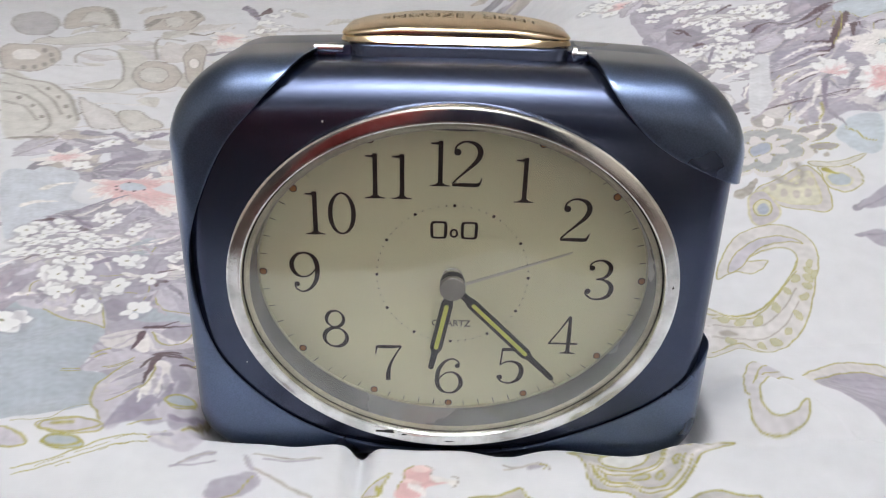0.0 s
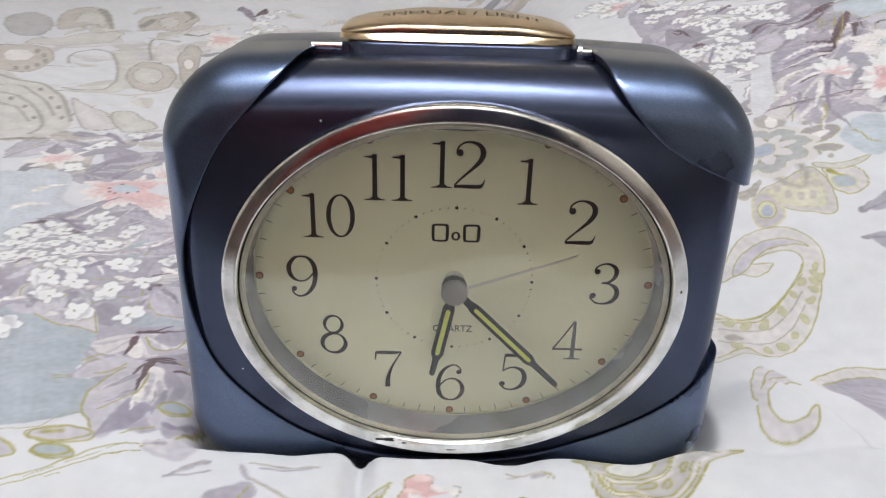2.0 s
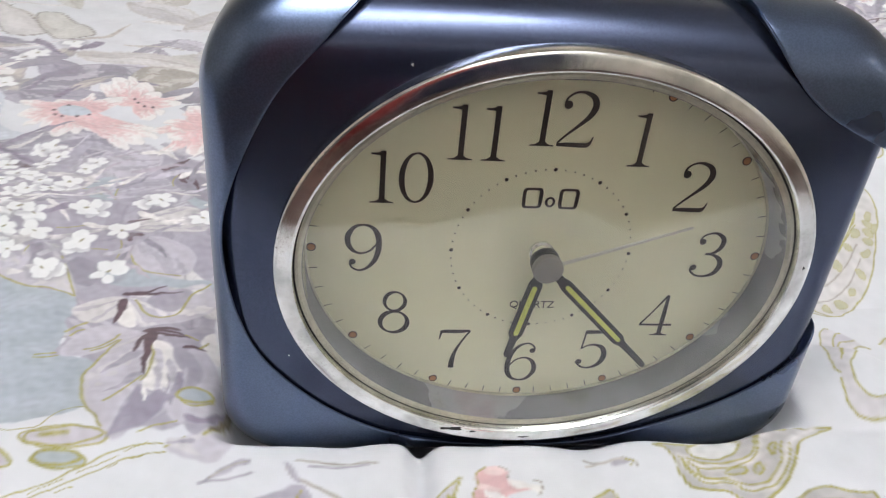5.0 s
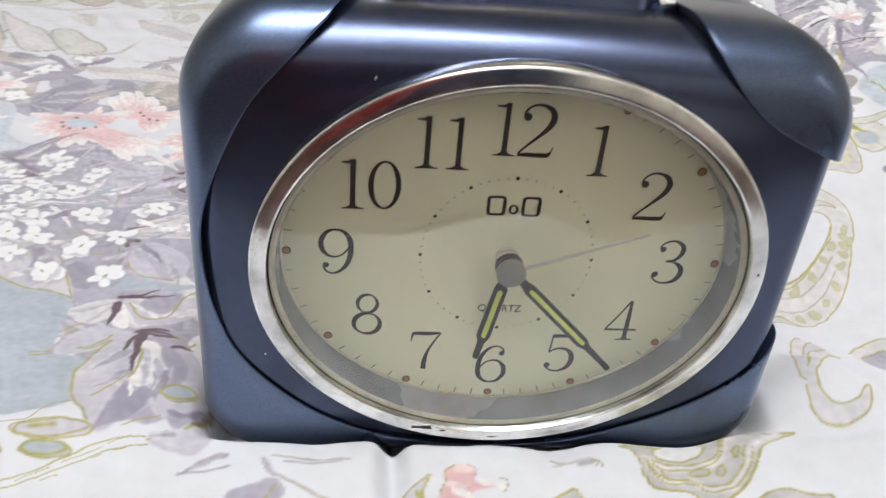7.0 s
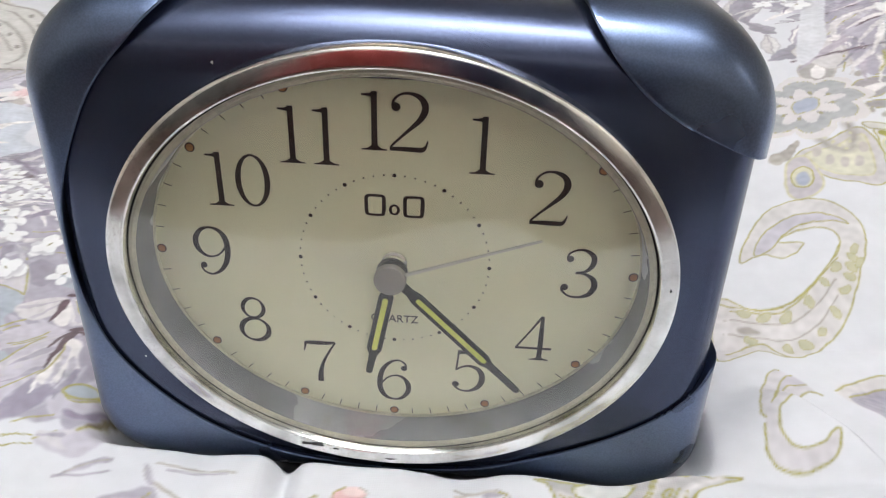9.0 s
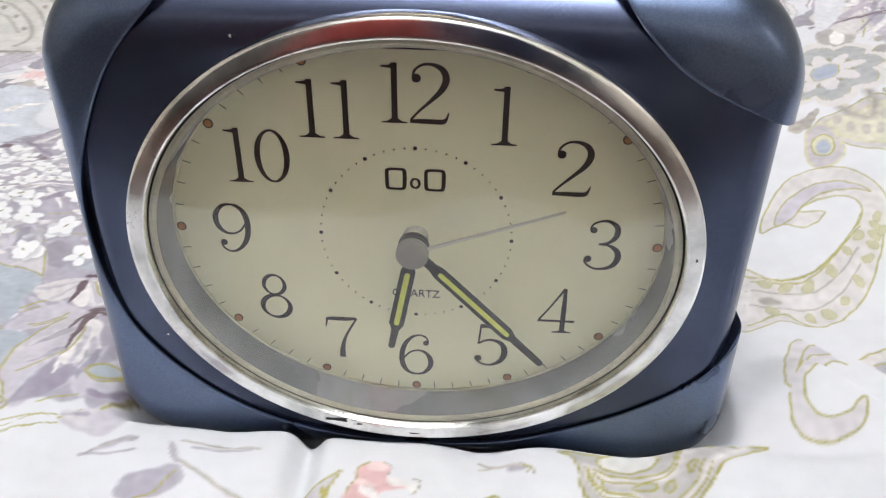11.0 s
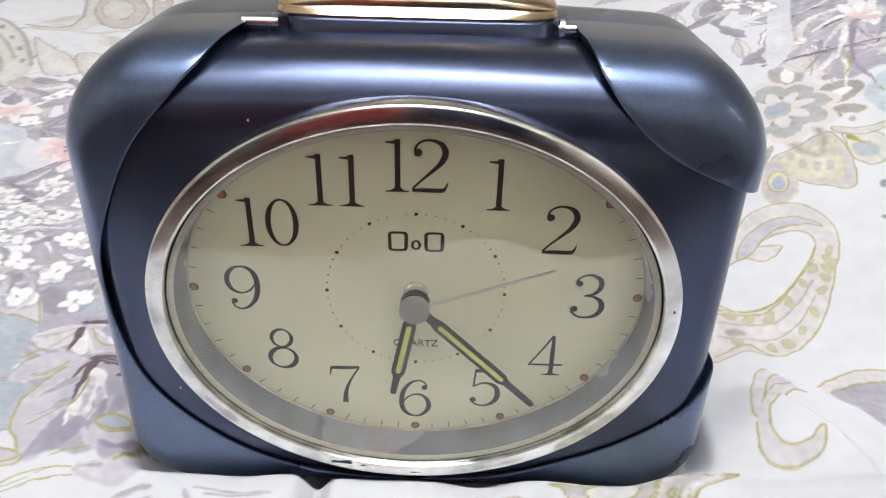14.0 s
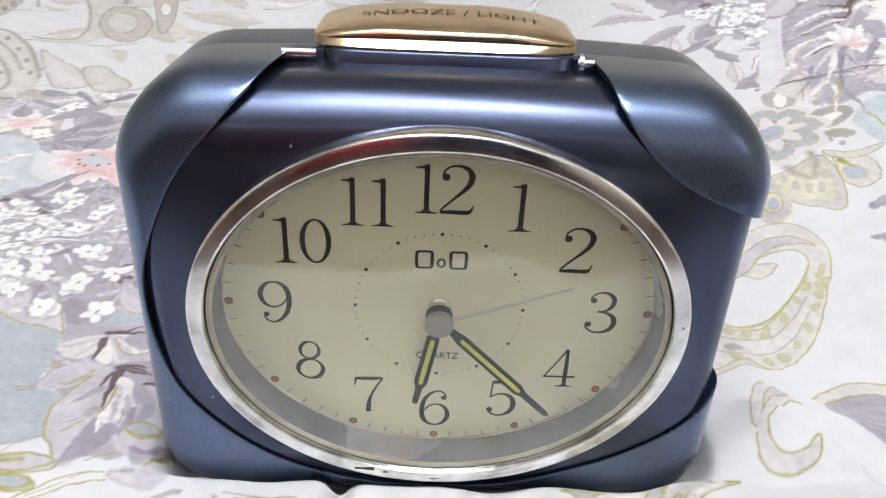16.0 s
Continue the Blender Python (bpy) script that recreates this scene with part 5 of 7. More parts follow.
shape([(-324.1, 440.7), (-306.6, 463.6), (-283.9, 474.3), (-265.4, 482.3), (-262.5, 459.5), (-277.9, 438.8), (-295.9, 422.9)], SAND_PALE, UMBER, 1.2)
shape([(-263.8, 513.9), (-277.4, 563.5), (-265.7, 580.4), (-243.6, 591.1), (-224.3, 553), (-222.1, 508.5), (-241, 494.6)], SAND, UMBER, 1.4)
brush([(-248.5, 593.4), (-235.8, 572.3), (-229.9, 526.2)], 8, UMBER)
brush([(-261.7, 514.8), (-261, 537.9), (-258.8, 560.1)], 10, UMBER)
shape([(-236.8, 536.6), (-234.3, 520.7), (-238.5, 514.8), (-245.8, 518.3), (-253.1, 532.1), (-258.6, 555.4), (-255.3, 565.2), (-247.7, 561.8)], SAND_PALE, UMBER, 1.2)
shape([(-334.5, 418), (-310.7, 423.3), (-291.1, 411.1), (-276.4, 384.5), (-267.2, 348.8), (-281.5, 340.6), (-297.7, 349.9)], SAND, UMBER, 1.4)
shape([(-318, 400.8), (-305.8, 405.1), (-294.4, 393.9), (-293.2, 376.1), (-302.9, 376.2)], PETAL, None, 0.6)
shape([(-295.9, 406.2), (-294.7, 402.6), (-295.4, 400.8), (-297.2, 401.7), (-299.4, 405.2), (-300.2, 408.2), (-299.4, 409.6), (-297.5, 408.7)], UMBER, None, 0.5)
shape([(-286.2, 396), (-284.7, 391.6), (-284.8, 388.9), (-287.3, 391.2), (-290.1, 395.7), (-292, 400.7), (-291.2, 402.1), (-289.3, 401.2)], UMBER, None, 0.5)
shape([(-276.9, 378.3), (-271.2, 365.9), (-271.6, 363.9), (-275.2, 368.3), (-280.7, 378.1), (-283, 383.8), (-282.7, 386.2), (-280.8, 384.9)], UMBER, None, 0.5)
shape([(-272.9, 359.5), (-269.9, 352.4), (-270.4, 350.7), (-273.2, 353.7), (-276.8, 359.6), (-279.3, 365.7), (-279.5, 368.7), (-276.8, 366.1)], UMBER, None, 0.5)
shape([(-275.8, 351.8), (-274.1, 347.2), (-274.5, 345.5), (-276.6, 347.2), (-279.9, 352.4), (-281.8, 357.3), (-281.3, 359), (-279.2, 357.4)], UMBER, None, 0.5)
shape([(-282, 349.3), (-280.1, 344.7), (-280.6, 343.1), (-282.1, 343.7), (-284.6, 347.4), (-287.4, 353.7), (-287.4, 356.1), (-285.4, 354.8)], UMBER, None, 0.5)
shape([(-246.1, 409.7), (-225.6, 401.1), (-211, 375.8), (-203.5, 334.6), (-194.8, 306.1), (-213.8, 292.2), (-232.4, 304.5), (-213.9, 303.7), (-206.3, 316.4), (-220.8, 359.2)], SAND_PALE, None, 0.6)
line([(-257.7, 368.2), (-268.7, 394.1), (-260.7, 409.4), (-244.6, 405), (-224.9, 367.9), (-207.6, 320.3), (-213.9, 303.7), (-234.8, 309.7)], 1.8, UMBER)
shape([(-176.3, 341.5), (-171.9, 314.3), (-178.1, 301.4), (-192.3, 311.1), (-205.4, 333.8), (-216.2, 374), (-206.8, 382.1), (-190.5, 369.9)], SAND, UMBER, 1.5)
shape([(-185.1, 341.8), (-181.2, 322.9), (-185.9, 317.9), (-193.1, 320), (-202.2, 337), (-207.5, 358), (-202.5, 363.6), (-194.3, 360.1)], SAND_PALE, UMBER, 1.0)
line([(-208, 385.7), (-230.8, 445.5), (-227.1, 460.7), (-209.3, 451.2)], 2.2, UMBER)
shape([(-206.9, 392), (-223.8, 449.2), (-207, 436), (-188.5, 391.6), (-194, 381.2)], IVORY, SAND, 1.2)
shape([(-182.1, 366.4), (-194.7, 403.1), (-198.9, 441.8), (-186.1, 428.6), (-171.7, 375.8), (-162, 324.1), (-167.4, 325.7)], SAND, UMBER, 1.2)
shape([(-174, 372.9), (-173.1, 366.1), (-175, 363.2), (-178.6, 366.3), (-182.1, 373.9), (-184.4, 384.8), (-182.2, 387), (-177.7, 381.6)], PETAL, UMBER, 1.0)
line([(-230.9, 301.2), (-205.7, 296.3), (-185.3, 295.2), (-167.7, 302.7)], 1.8, SAND)
shape([(-289.4, 334.9), (-264.2, 325.6), (-237.5, 303.8), (-209.7, 262.2), (-194.9, 233.6), (-195.4, 217.5), (-202, 208.3), (-220.7, 208.1)], SAND_PALE, None, 0.6)
line([(-289.4, 334.9), (-260.2, 321.3), (-236.1, 300.8), (-212.6, 265.9), (-197, 237.2)], 2.4, UMBER)
line([(-278.4, 314.2), (-252.2, 299.5), (-230.6, 276.2), (-213.2, 252.1)], 1.8, UMBER)
line([(-263.2, 286.9), (-248.6, 282.6), (-230.4, 263.2), (-218.8, 248.8), (-208, 228), (-205.9, 211.9)], 1.8, UMBER)
line([(-256.3, 273.3), (-243.9, 266.8), (-228.9, 250), (-219.8, 238.7)], 1.5, UMBER)
shape([(-242.5, 300.8), (-241.4, 297.6), (-241.8, 296.1), (-243.1, 296.7), (-244.7, 299.2), (-245.8, 302.3), (-245.5, 303.9), (-244.1, 303.2)], UMBER, None, 0.5)
shape([(-224.7, 276.7), (-224, 274.2), (-224.7, 273.4), (-226.2, 274.4), (-227.8, 276.9), (-229, 280.4), (-228.7, 281.9), (-226.7, 279.8)], UMBER, None, 0.5)
shape([(-214.6, 263.8), (-213.9, 261.4), (-214.6, 260.5), (-215.7, 260.9), (-217.1, 263.1), (-217.6, 265.2), (-217.1, 266.3), (-216, 265.9)], UMBER, None, 0.5)
shape([(-205.4, 247.4), (-204, 243.6), (-204.6, 242.8), (-206.6, 244.9), (-208.8, 248.8), (-209.5, 251.2), (-209.1, 252.4), (-207.5, 251)], UMBER, None, 0.5)
shape([(-248.1, 277.9), (-247.5, 275.8), (-248.3, 275.3), (-249.8, 276.3), (-250.9, 277.7), (-251.3, 279.5), (-250.7, 280.3), (-249.4, 279.7)], UMBER, None, 0.5)
shape([(-231.1, 259.9), (-230.7, 258.1), (-231.1, 257), (-232.4, 257.7), (-233.9, 259.7), (-235, 262.8), (-234.5, 263.7), (-232.6, 262)], UMBER, None, 0.5)
shape([(-219.5, 245.5), (-218.9, 243.5), (-219.3, 242.3), (-220.4, 242.7), (-221.6, 244.4), (-222.2, 246.5), (-221.8, 247.7), (-220.7, 247.3)], UMBER, None, 0.5)
shape([(-250.4, 262.1), (-236.9, 252.4), (-225, 239.6), (-212.8, 220.7), (-220.9, 217.7), (-228.5, 222.2)], SAND_PALE, None, 0.6)
shape([(-214.5, 277.7), (-194.7, 259.7), (-177.9, 243.4), (-169, 232.8), (-179.3, 225.3), (-188.9, 230.6)], IVORY, UMBER, 1.2)
shape([(-180.7, 249.4), (-172.5, 256.5), (-156.9, 238.9), (-149.3, 227.9), (-158.3, 220.5), (-167.2, 226.8)], SAND_PALE, UMBER, 1.3)
line([(-195, 259.6), (-181.1, 248.2), (-167.9, 234.7)], 1.2, SAND)
brush([(-186.3, 218.7), (-177.8, 218.5), (-166.6, 218.9)], 7, GREY)
brush([(-171.9, 222.7), (-162.1, 209), (-155.4, 202.5)], 5, PLUM)
brush([(-143.7, 218.4), (-149.2, 210.3), (-154.4, 207.2)], 4.5, PLUM)
brush([(-186.3, 209.2), (-170.6, 198.7), (-159.2, 197.3)], 5, GREY)
brush([(-217.1, 203.2), (-205.1, 203.8), (-194.3, 209)], 4, UMBER)
petals(-180.1, 468.5, [(-193.3, 463.1), (-184.5, 441.2), (-171.5, 428.6), (-161.2, 430), (-160.7, 451), (-175.3, 493.8), (-188.5, 499.4), (-198.4, 496.1)], 9.0, PETAL, PINK, 0.6)
brush([(-206.1, 633.6), (-189.4, 592.6), (-175, 557.6)], 14, PLUM)
brush([(-180, 622.6), (-178, 578), (-187, 582.1)], 10, MAROON)
brush([(-174.1, 394.9), (-170.3, 416.6), (-161.4, 422.6)], 8, GREY)
brush([(-218, 495.1), (-201.2, 471.6), (-198.4, 496.1)], 8, UMBER)
for place in [(-168.1, 549.6), (-165.1, 574.3), (-154.6, 507.2), (-163.2, 503), (-149.3, 532.3), (-162.7, 619.6)]:
    sprig(*place, 6.5)
for place in [(-167.6, 196.7), (-154.1, 214.7), (-172.7, 185.8), (-178.4, 184.7), (-165, 169.4), (-163.6, 200.8)]:
    sprig(*place, 4.65)
# pink flowers with long white petals
shape([(-158.4, 168.7), (-153.4, 182.7), (-142.4, 193.5), (-125.9, 187.9), (-119.3, 173.8), (-130.3, 180.5), (-139.5, 176.4), (-142.7, 161.7), (-153.3, 154.4)], GREY, None, 0.6)
rays([(-158.4, 168.7), (-153.4, 182.7), (-142.4, 193.5), (-125.9, 187.9), (-119.3, 173.8), (-130.3, 180.5), (-139.5, 176.4), (-142.7, 161.7), (-153.3, 154.4)], -158, 162.5, 8, PALE_LILAC, 0.7)
brush([(-143.3, 157.8), (-141, 165.5), (-138.2, 171.2)], 2.5, PLUM)
brush([(-154.3, 162.8), (-153.8, 171.9), (-153.6, 178.4)], 2.5, PLUM)
shape([(-121.7, 179.4), (-119, 189.8), (-109.4, 191.7), (-97.5, 186.1), (-98.3, 176.5), (-105.4, 171.9), (-110.9, 165.3), (-116.7, 171.2)], SAND_DARK, None, 0.6)
rays([(-121.7, 179.4), (-119, 189.8), (-109.4, 191.7), (-97.5, 186.1), (-98.3, 176.5), (-105.4, 171.9), (-110.9, 165.3), (-116.7, 171.2)], -119.3, 173.8, 7, SAND_PALE, 0.6)
brush([(-119.7, 171.4), (-116.5, 174.5), (-110.5, 174.8)], 3.0, PLUM)
brush([(-113.8, 166.9), (-110.5, 165.4), (-108.5, 170.2)], 2.0, PLUM)
petals(-112.9, 155.1, [(-131.4, 171.1), (-127.2, 176.8), (-121.7, 179.4), (-115.6, 175.1), (-109.4, 169.6), (-97.2, 170), (-99.4, 160.1), (-102.7, 146.3), (-105.7, 140.6), (-124.6, 159.1)], 5.0, PETAL, PINK, 0.75)
petals(-84.7, 133.4, [(-94.7, 121.2), (-97.2, 113.1), (-96.6, 124.5), (-104.9, 129.4), (-96.7, 131), (-100.7, 139), (-96.2, 149.1), (-94.8, 157.3), (-86.6, 113.4), (-81.7, 115.5)], 5.5, PETAL, PINK, 0.9)
petals(-132.3, 144.1, [(-154.3, 154.4), (-150, 140.6), (-146, 133.1), (-139.2, 132), (-131.4, 123), (-125.8, 124.8), (-121.1, 127.5), (-112, 122.2), (-107.3, 117.1), (-103.9, 121.2), (-99.8, 124.9), (-103, 131.4), (-120.9, 159.8), (-131.8, 163.8), (-141.2, 157.2)], 5.5, PETAL, PINK, 0.85)
shape([(-138, 145.2), (-135.3, 148.1), (-129.6, 147.3), (-126.6, 143.6), (-131.3, 140.6), (-135.6, 140.5)], PALE_BLUE, None, 0.6)
shape([(-138, 143.4), (-138, 142.9), (-138.5, 142.7), (-139.1, 142.9), (-139.4, 143.3), (-139.5, 144.1), (-139, 144.3), (-138.4, 144.1)], MAROON, None, 0.5)
shape([(-136.7, 140.1), (-136.8, 139.6), (-137.1, 139), (-137.7, 139.3), (-138, 139.6), (-138, 140.1), (-137.5, 140.3), (-137.1, 140.4)], MAROON, None, 0.5)
shape([(-134.2, 139.1), (-134.2, 138.6), (-134.7, 138.4), (-135.1, 138.3), (-135.4, 138.7), (-135.4, 139.2), (-135.1, 139.7), (-134.5, 139.5)], MAROON, None, 0.5)
shape([(-129.8, 141.1), (-129.9, 140.6), (-130.2, 140), (-130.7, 139.9), (-131.1, 140.6), (-131, 141.1), (-130.6, 141.3), (-130.1, 141.4)], MAROON, None, 0.5)
shape([(-126.3, 142.8), (-126.4, 142.3), (-126.9, 142.1), (-127.3, 142), (-127.7, 142.3), (-127.6, 142.8), (-127.2, 143.4), (-126.6, 143.1)], MAROON, None, 0.5)
shape([(-134.6, 148.3), (-134.6, 147.5), (-135, 147.3), (-135.6, 147.5), (-136, 147.9), (-136, 148.7), (-135.7, 149.3), (-135.1, 149.1)], MAROON, None, 0.5)
shape([(-115.6, 160.8), (-115.5, 160), (-115.8, 159.5), (-116.3, 159.8), (-116.5, 160.2), (-116.6, 161), (-116.3, 161.5), (-115.8, 161.2)], MAROON, None, 0.5)
shape([(-113.3, 156.7), (-113.2, 155.5), (-113.5, 155), (-114, 155.3), (-114.3, 156.1), (-114.5, 157.3), (-114.2, 157.8), (-113.7, 157.5)], MAROON, None, 0.5)
shape([(-110.2, 153.2), (-110.2, 152.7), (-110.5, 152.2), (-111, 152.5), (-111.3, 152.9), (-111.3, 153.8), (-111, 154.3), (-110.5, 154)], MAROON, None, 0.5)
shape([(-107.4, 153), (-107.4, 152.1), (-107.7, 151.6), (-108.2, 151.9), (-108.5, 152.7), (-108.6, 153.6), (-108.3, 154.1), (-107.8, 153.8)], MAROON, None, 0.5)
petals(-177.3, 179.8, [(-190, 190), (-192, 176), (-184, 168), (-170, 168), (-164, 178), (-166, 190), (-178, 194)], 4.0, PETAL, PINK, 0.55)
# pale blue wash and brush strokes between the blossoms
strokes(-150, 48, -72, 118, 100, 13, 2.2, 0.5, (PETAL, PLUM_PALE, PALE_LILAC, IVORY, GREY, PETAL, PALE_LILAC, LILAC))
shape([(-195.4, 160.1), (-179.1, 161.8), (-162.4, 156), (-155.2, 137.3), (-150.6, 120.7), (-153.4, 110.8), (-157.6, 102.1), (-161.1, 97.2)], (0.595, 0.62, 0.685), None, 0.6)
brush([(-168.6, 140.6), (-166.1, 147.2), (-159.9, 151.4)], 4, PETAL)
brush([(-168.6, 123.1), (-163, 127.2), (-156.2, 128.9)], 3.5, PETAL)
brush([(-147.9, 116), (-140.6, 123.8), (-129.6, 136)], 4.5, GREY)
brush([(-145.5, 119), (-138.9, 129.9), (-131.7, 131.9)], 2.5, PLUM)
brush([(-122.9, 104.1), (-120.5, 119.6), (-105.9, 112.6)], 5, LILAC)
brush([(-119.9, 101.7), (-114, 110.7), (-102.9, 106.2)], 3.5, PALE_LILAC)
brush([(-136.7, 114.2), (-130.5, 120.4), (-121.1, 124.4)], 3, PALE_LILAC)
brush([(-133.5, 103.4), (-145.3, 110.4), (-157, 109.7)], 3.2, MAROON)
brush([(-133.9, 107.8), (-144.9, 114.1), (-154.7, 112.6)], 2.2, PLUM)
brush([(-152.3, 104.4), (-152.5, 99.1), (-150.2, 89.5)], 3.6, MAROON)
brush([(-136, 78.7), (-139.6, 78.4), (-141.2, 74.4)], 2.8, MAROON)
brush([(-112.4, 87.7), (-109.5, 92.7), (-102, 84.2)], 2.2, PLUM_PALE)
brush([(-133.8, 71.5), (-135.8, 66.5), (-139, 63.4)], 3.2, PALE_LILAC)
brush([(-113.8, 79.6), (-117.6, 75.4), (-121.5, 71.9)], 2.4, PLUM)
# sprays of small white flowers
for place in [(-145, 108.5), (-146.9, 97.8), (-140.1, 90.2), (-134.4, 98), (-140.4, 105.1), (-133.5, 115.4), (-130, 117.8), (-129.3, 106.4), (-127.5, 111.3), (-119.1, 92.1), (-126.9, 94.3), (-130.7, 86), (-131.8, 77.7), (-141.6, 83.1), (-127.4, 72.7), (-121.6, 73.6), (-129.9, 66.9), (-119.2, 66.5)]:
    sprig(*place, 3.63)
for place in [(-152.9, 106.1), (-128.8, 88.6), (-137.8, 81.1), (-137.2, 92.7), (-130.7, 97.1), (-146.5, 89.6), (-126.5, 66.8), (-125.4, 75.9), (-122.7, 89.9), (-114.6, 107), (-116.5, 102.7), (-126.2, 60.1), (-123.3, 58.9), (-110.4, 51.7), (-112.5, 52.1), (-144.1, 80.2), (-147, 103.1), (-119, 95.1)]:
    sprig(*place, 3.26)
for place in [(-106.5, 78.7), (-93.7, 85), (-90.4, 85.6), (-97.3, 68.8), (-107.8, 61.7), (-96.7, 52.3), (-76.9, 76.6), (-106.5, 63.7), (-109.5, 79.7), (-153, 93.8), (-155.1, 101.7), (-149, 82.3)]:
    sprig(*place, 4.0)
for place in [(-129.8, 42.7), (-132.5, 42.6)]:
    sprig(*place, 4.65)
# medallion and trellis
# panel, leaves and drop beside the medallion
shape([(103.4, 91.5), (114, 96.1), (121.2, 98.2), (123.5, 93.5), (124.6, 87.5), (121.9, 75.8), (114.9, 75.7), (108.9, 78.2), (105.6, 84.4)], (0.60, 0.565, 0.575), GOLD_DYE, 0.5)
shape([(105, 90.8), (113.9, 93), (121.2, 95.1), (121.7, 88.4), (119.5, 79), (111.3, 80.1), (107.3, 85.7)], (0.66, 0.64, 0.52), PALE_GOLD, 0.8)
shape([(110, 91.2), (109.1, 89.6), (108.1, 89.4), (107.5, 90.2), (107.8, 92.1), (108.7, 93.8), (109.6, 93.9), (110.3, 93.1)], SAND, None, 0.5)
shape([(112, 86.4), (111.2, 85.1), (110.2, 84.6), (109.7, 85.7), (110, 87.6), (110.9, 89.2), (111.9, 89.4), (112.3, 88.2)], SAND, None, 0.5)
shape([(115.3, 84.8), (114.4, 83.2), (113.3, 82.7), (112.9, 83.8), (113.1, 85.4), (114, 87), (114.9, 87.1), (115.5, 86.3)], SAND, None, 0.5)
shape([(118.8, 84.2), (117.8, 82.6), (116.9, 82.4), (116.4, 83.2), (116.7, 85.1), (117.5, 86.4), (118.5, 86.9), (119.1, 86)], SAND, None, 0.5)
shape([(121.5, 89.6), (120.5, 88), (119.6, 87.9), (119, 88.7), (119.2, 90.2), (120.1, 91.8), (121, 92), (121.6, 91.1)], SAND, None, 0.5)
line([(111.1, 96.8), (115.4, 90.4), (117.5, 90.5), (119.4, 95.4), (118.9, 100.3)], 3.0, SAND_DARK)
shape([(112.9, 96.6), (112.8, 96.5), (112.4, 96.3), (112.3, 96.8), (112.1, 96.9), (112.4, 97.3), (112.7, 97.2), (113, 97.1)], PALE_GOLD, None, 0.5)
shape([(114.4, 94.8), (114.1, 94.4), (113.7, 94.2), (113.6, 94.7), (113.6, 95.2), (113.7, 95.2), (114.1, 95.5), (114.4, 95.3)], PALE_GOLD, None, 0.5)
shape([(115.5, 92.4), (115.2, 92), (114.9, 92.1), (114.7, 92.2), (114.7, 92.7), (115, 93.1), (115.4, 93.4), (115.5, 92.9)], PALE_GOLD, None, 0.5)
shape([(116.5, 90.4), (116.3, 90), (116, 90.1), (115.7, 90.3), (115.8, 90.8), (116, 91.1), (116.3, 91.1), (116.6, 90.9)], PALE_GOLD, None, 0.5)
shape([(118.4, 93.2), (118.1, 92.8), (117.9, 92.9), (117.6, 93), (117.6, 93.5), (117.9, 93.9), (118.2, 93.8), (118.4, 93.7)], PALE_GOLD, None, 0.5)
shape([(119.3, 96.4), (119, 96), (118.8, 96.1), (118.5, 96.3), (118.5, 96.8), (118.8, 97.2), (119.1, 97.1), (119.3, 96.9)], PALE_GOLD, None, 0.5)
shape([(124.9, 95.9), (131.2, 95.7), (135.6, 93.1), (135.6, 86.1), (132.1, 83.2), (128.1, 82.7), (124.7, 85.8), (124.7, 91.7)], IVORY, GOLD_DYE, 0.6)
shape([(125.9, 91.1), (130.4, 91.4), (132.6, 87.4), (130, 85), (126, 86.7)], BLUE, PALE_GOLD, 0.9)
brush([(125.9, 94.4), (127.4, 92.5), (129.8, 91.1)], 2.0, GOLD_DYE)
shape([(123.1, 99.4), (129.8, 97.1), (136.9, 98.6), (142.6, 100.5), (137.3, 96.3), (131, 94.3), (124.1, 96.3)], SAND_PALE, (0.40, 0.37, 0.20), 0.5)
shape([(125.5, 117), (129.6, 123.2), (137.4, 125), (141, 120.8), (134.9, 114.2), (127.5, 110.4)], (0.36, 0.33, 0.34), GOLD_DYE, 0.5)
shape([(127.9, 117.3), (135.3, 120.8), (135.8, 118.2), (128.9, 113.9)], PETAL, None, 0.6)
shape([(125.1, 107.1), (131.3, 109.4), (135.9, 107), (131.8, 104.2)], (0.38, 0.35, 0.35), GOLD_DYE, 0.4)
shape([(127.6, 103.8), (127, 103.1), (126.2, 103), (125.5, 103.4), (125.6, 104.4), (126.1, 105.1), (127.1, 105.6), (127.6, 104.8)], SAND_DARK, None, 0.5)
shape([(130.7, 101.2), (130.1, 100.5), (129.3, 100.4), (128.6, 100.8), (128.7, 101.8), (129.3, 102.5), (130.3, 102.9), (130.7, 102.2)], SAND_DARK, None, 0.5)
shape([(133.1, 129), (132.1, 127.5), (131.1, 127.1), (130.8, 128.6), (131.3, 130.6), (132.1, 131.7), (133, 131.8), (133.4, 130.7)], SAND_DARK, None, 0.5)
shape([(134.9, 129.6), (134.1, 128.6), (133.2, 128.5), (133, 129.9), (133.2, 131.3), (133.9, 132.4), (134.8, 132.4), (135.2, 131.3)], SAND_DARK, None, 0.5)
shape([(127.4, 135.1), (123.8, 128.9), (120.3, 127), (117.6, 129), (116.3, 133.6), (117.3, 139.7), (120.1, 144.6), (123.8, 146.8), (127.2, 145.8), (128.8, 141.8)], (0.42, 0.39, 0.38), SAND, 0.8)
shape([(124.6, 135.8), (122.2, 131.3), (120.2, 130.3), (119.5, 132.8), (120.4, 137.1), (122.3, 140.5), (124.3, 141.5), (125.3, 139.6)], PETAL, None, 0.5)
shape([(101.1, 89.7), (106, 89.8), (107, 82.4), (105.8, 75.5), (102, 72.7), (98.8, 73.3), (97.7, 78.8)], (0.55, 0.51, 0.545), PALE_GOLD, 0.9)
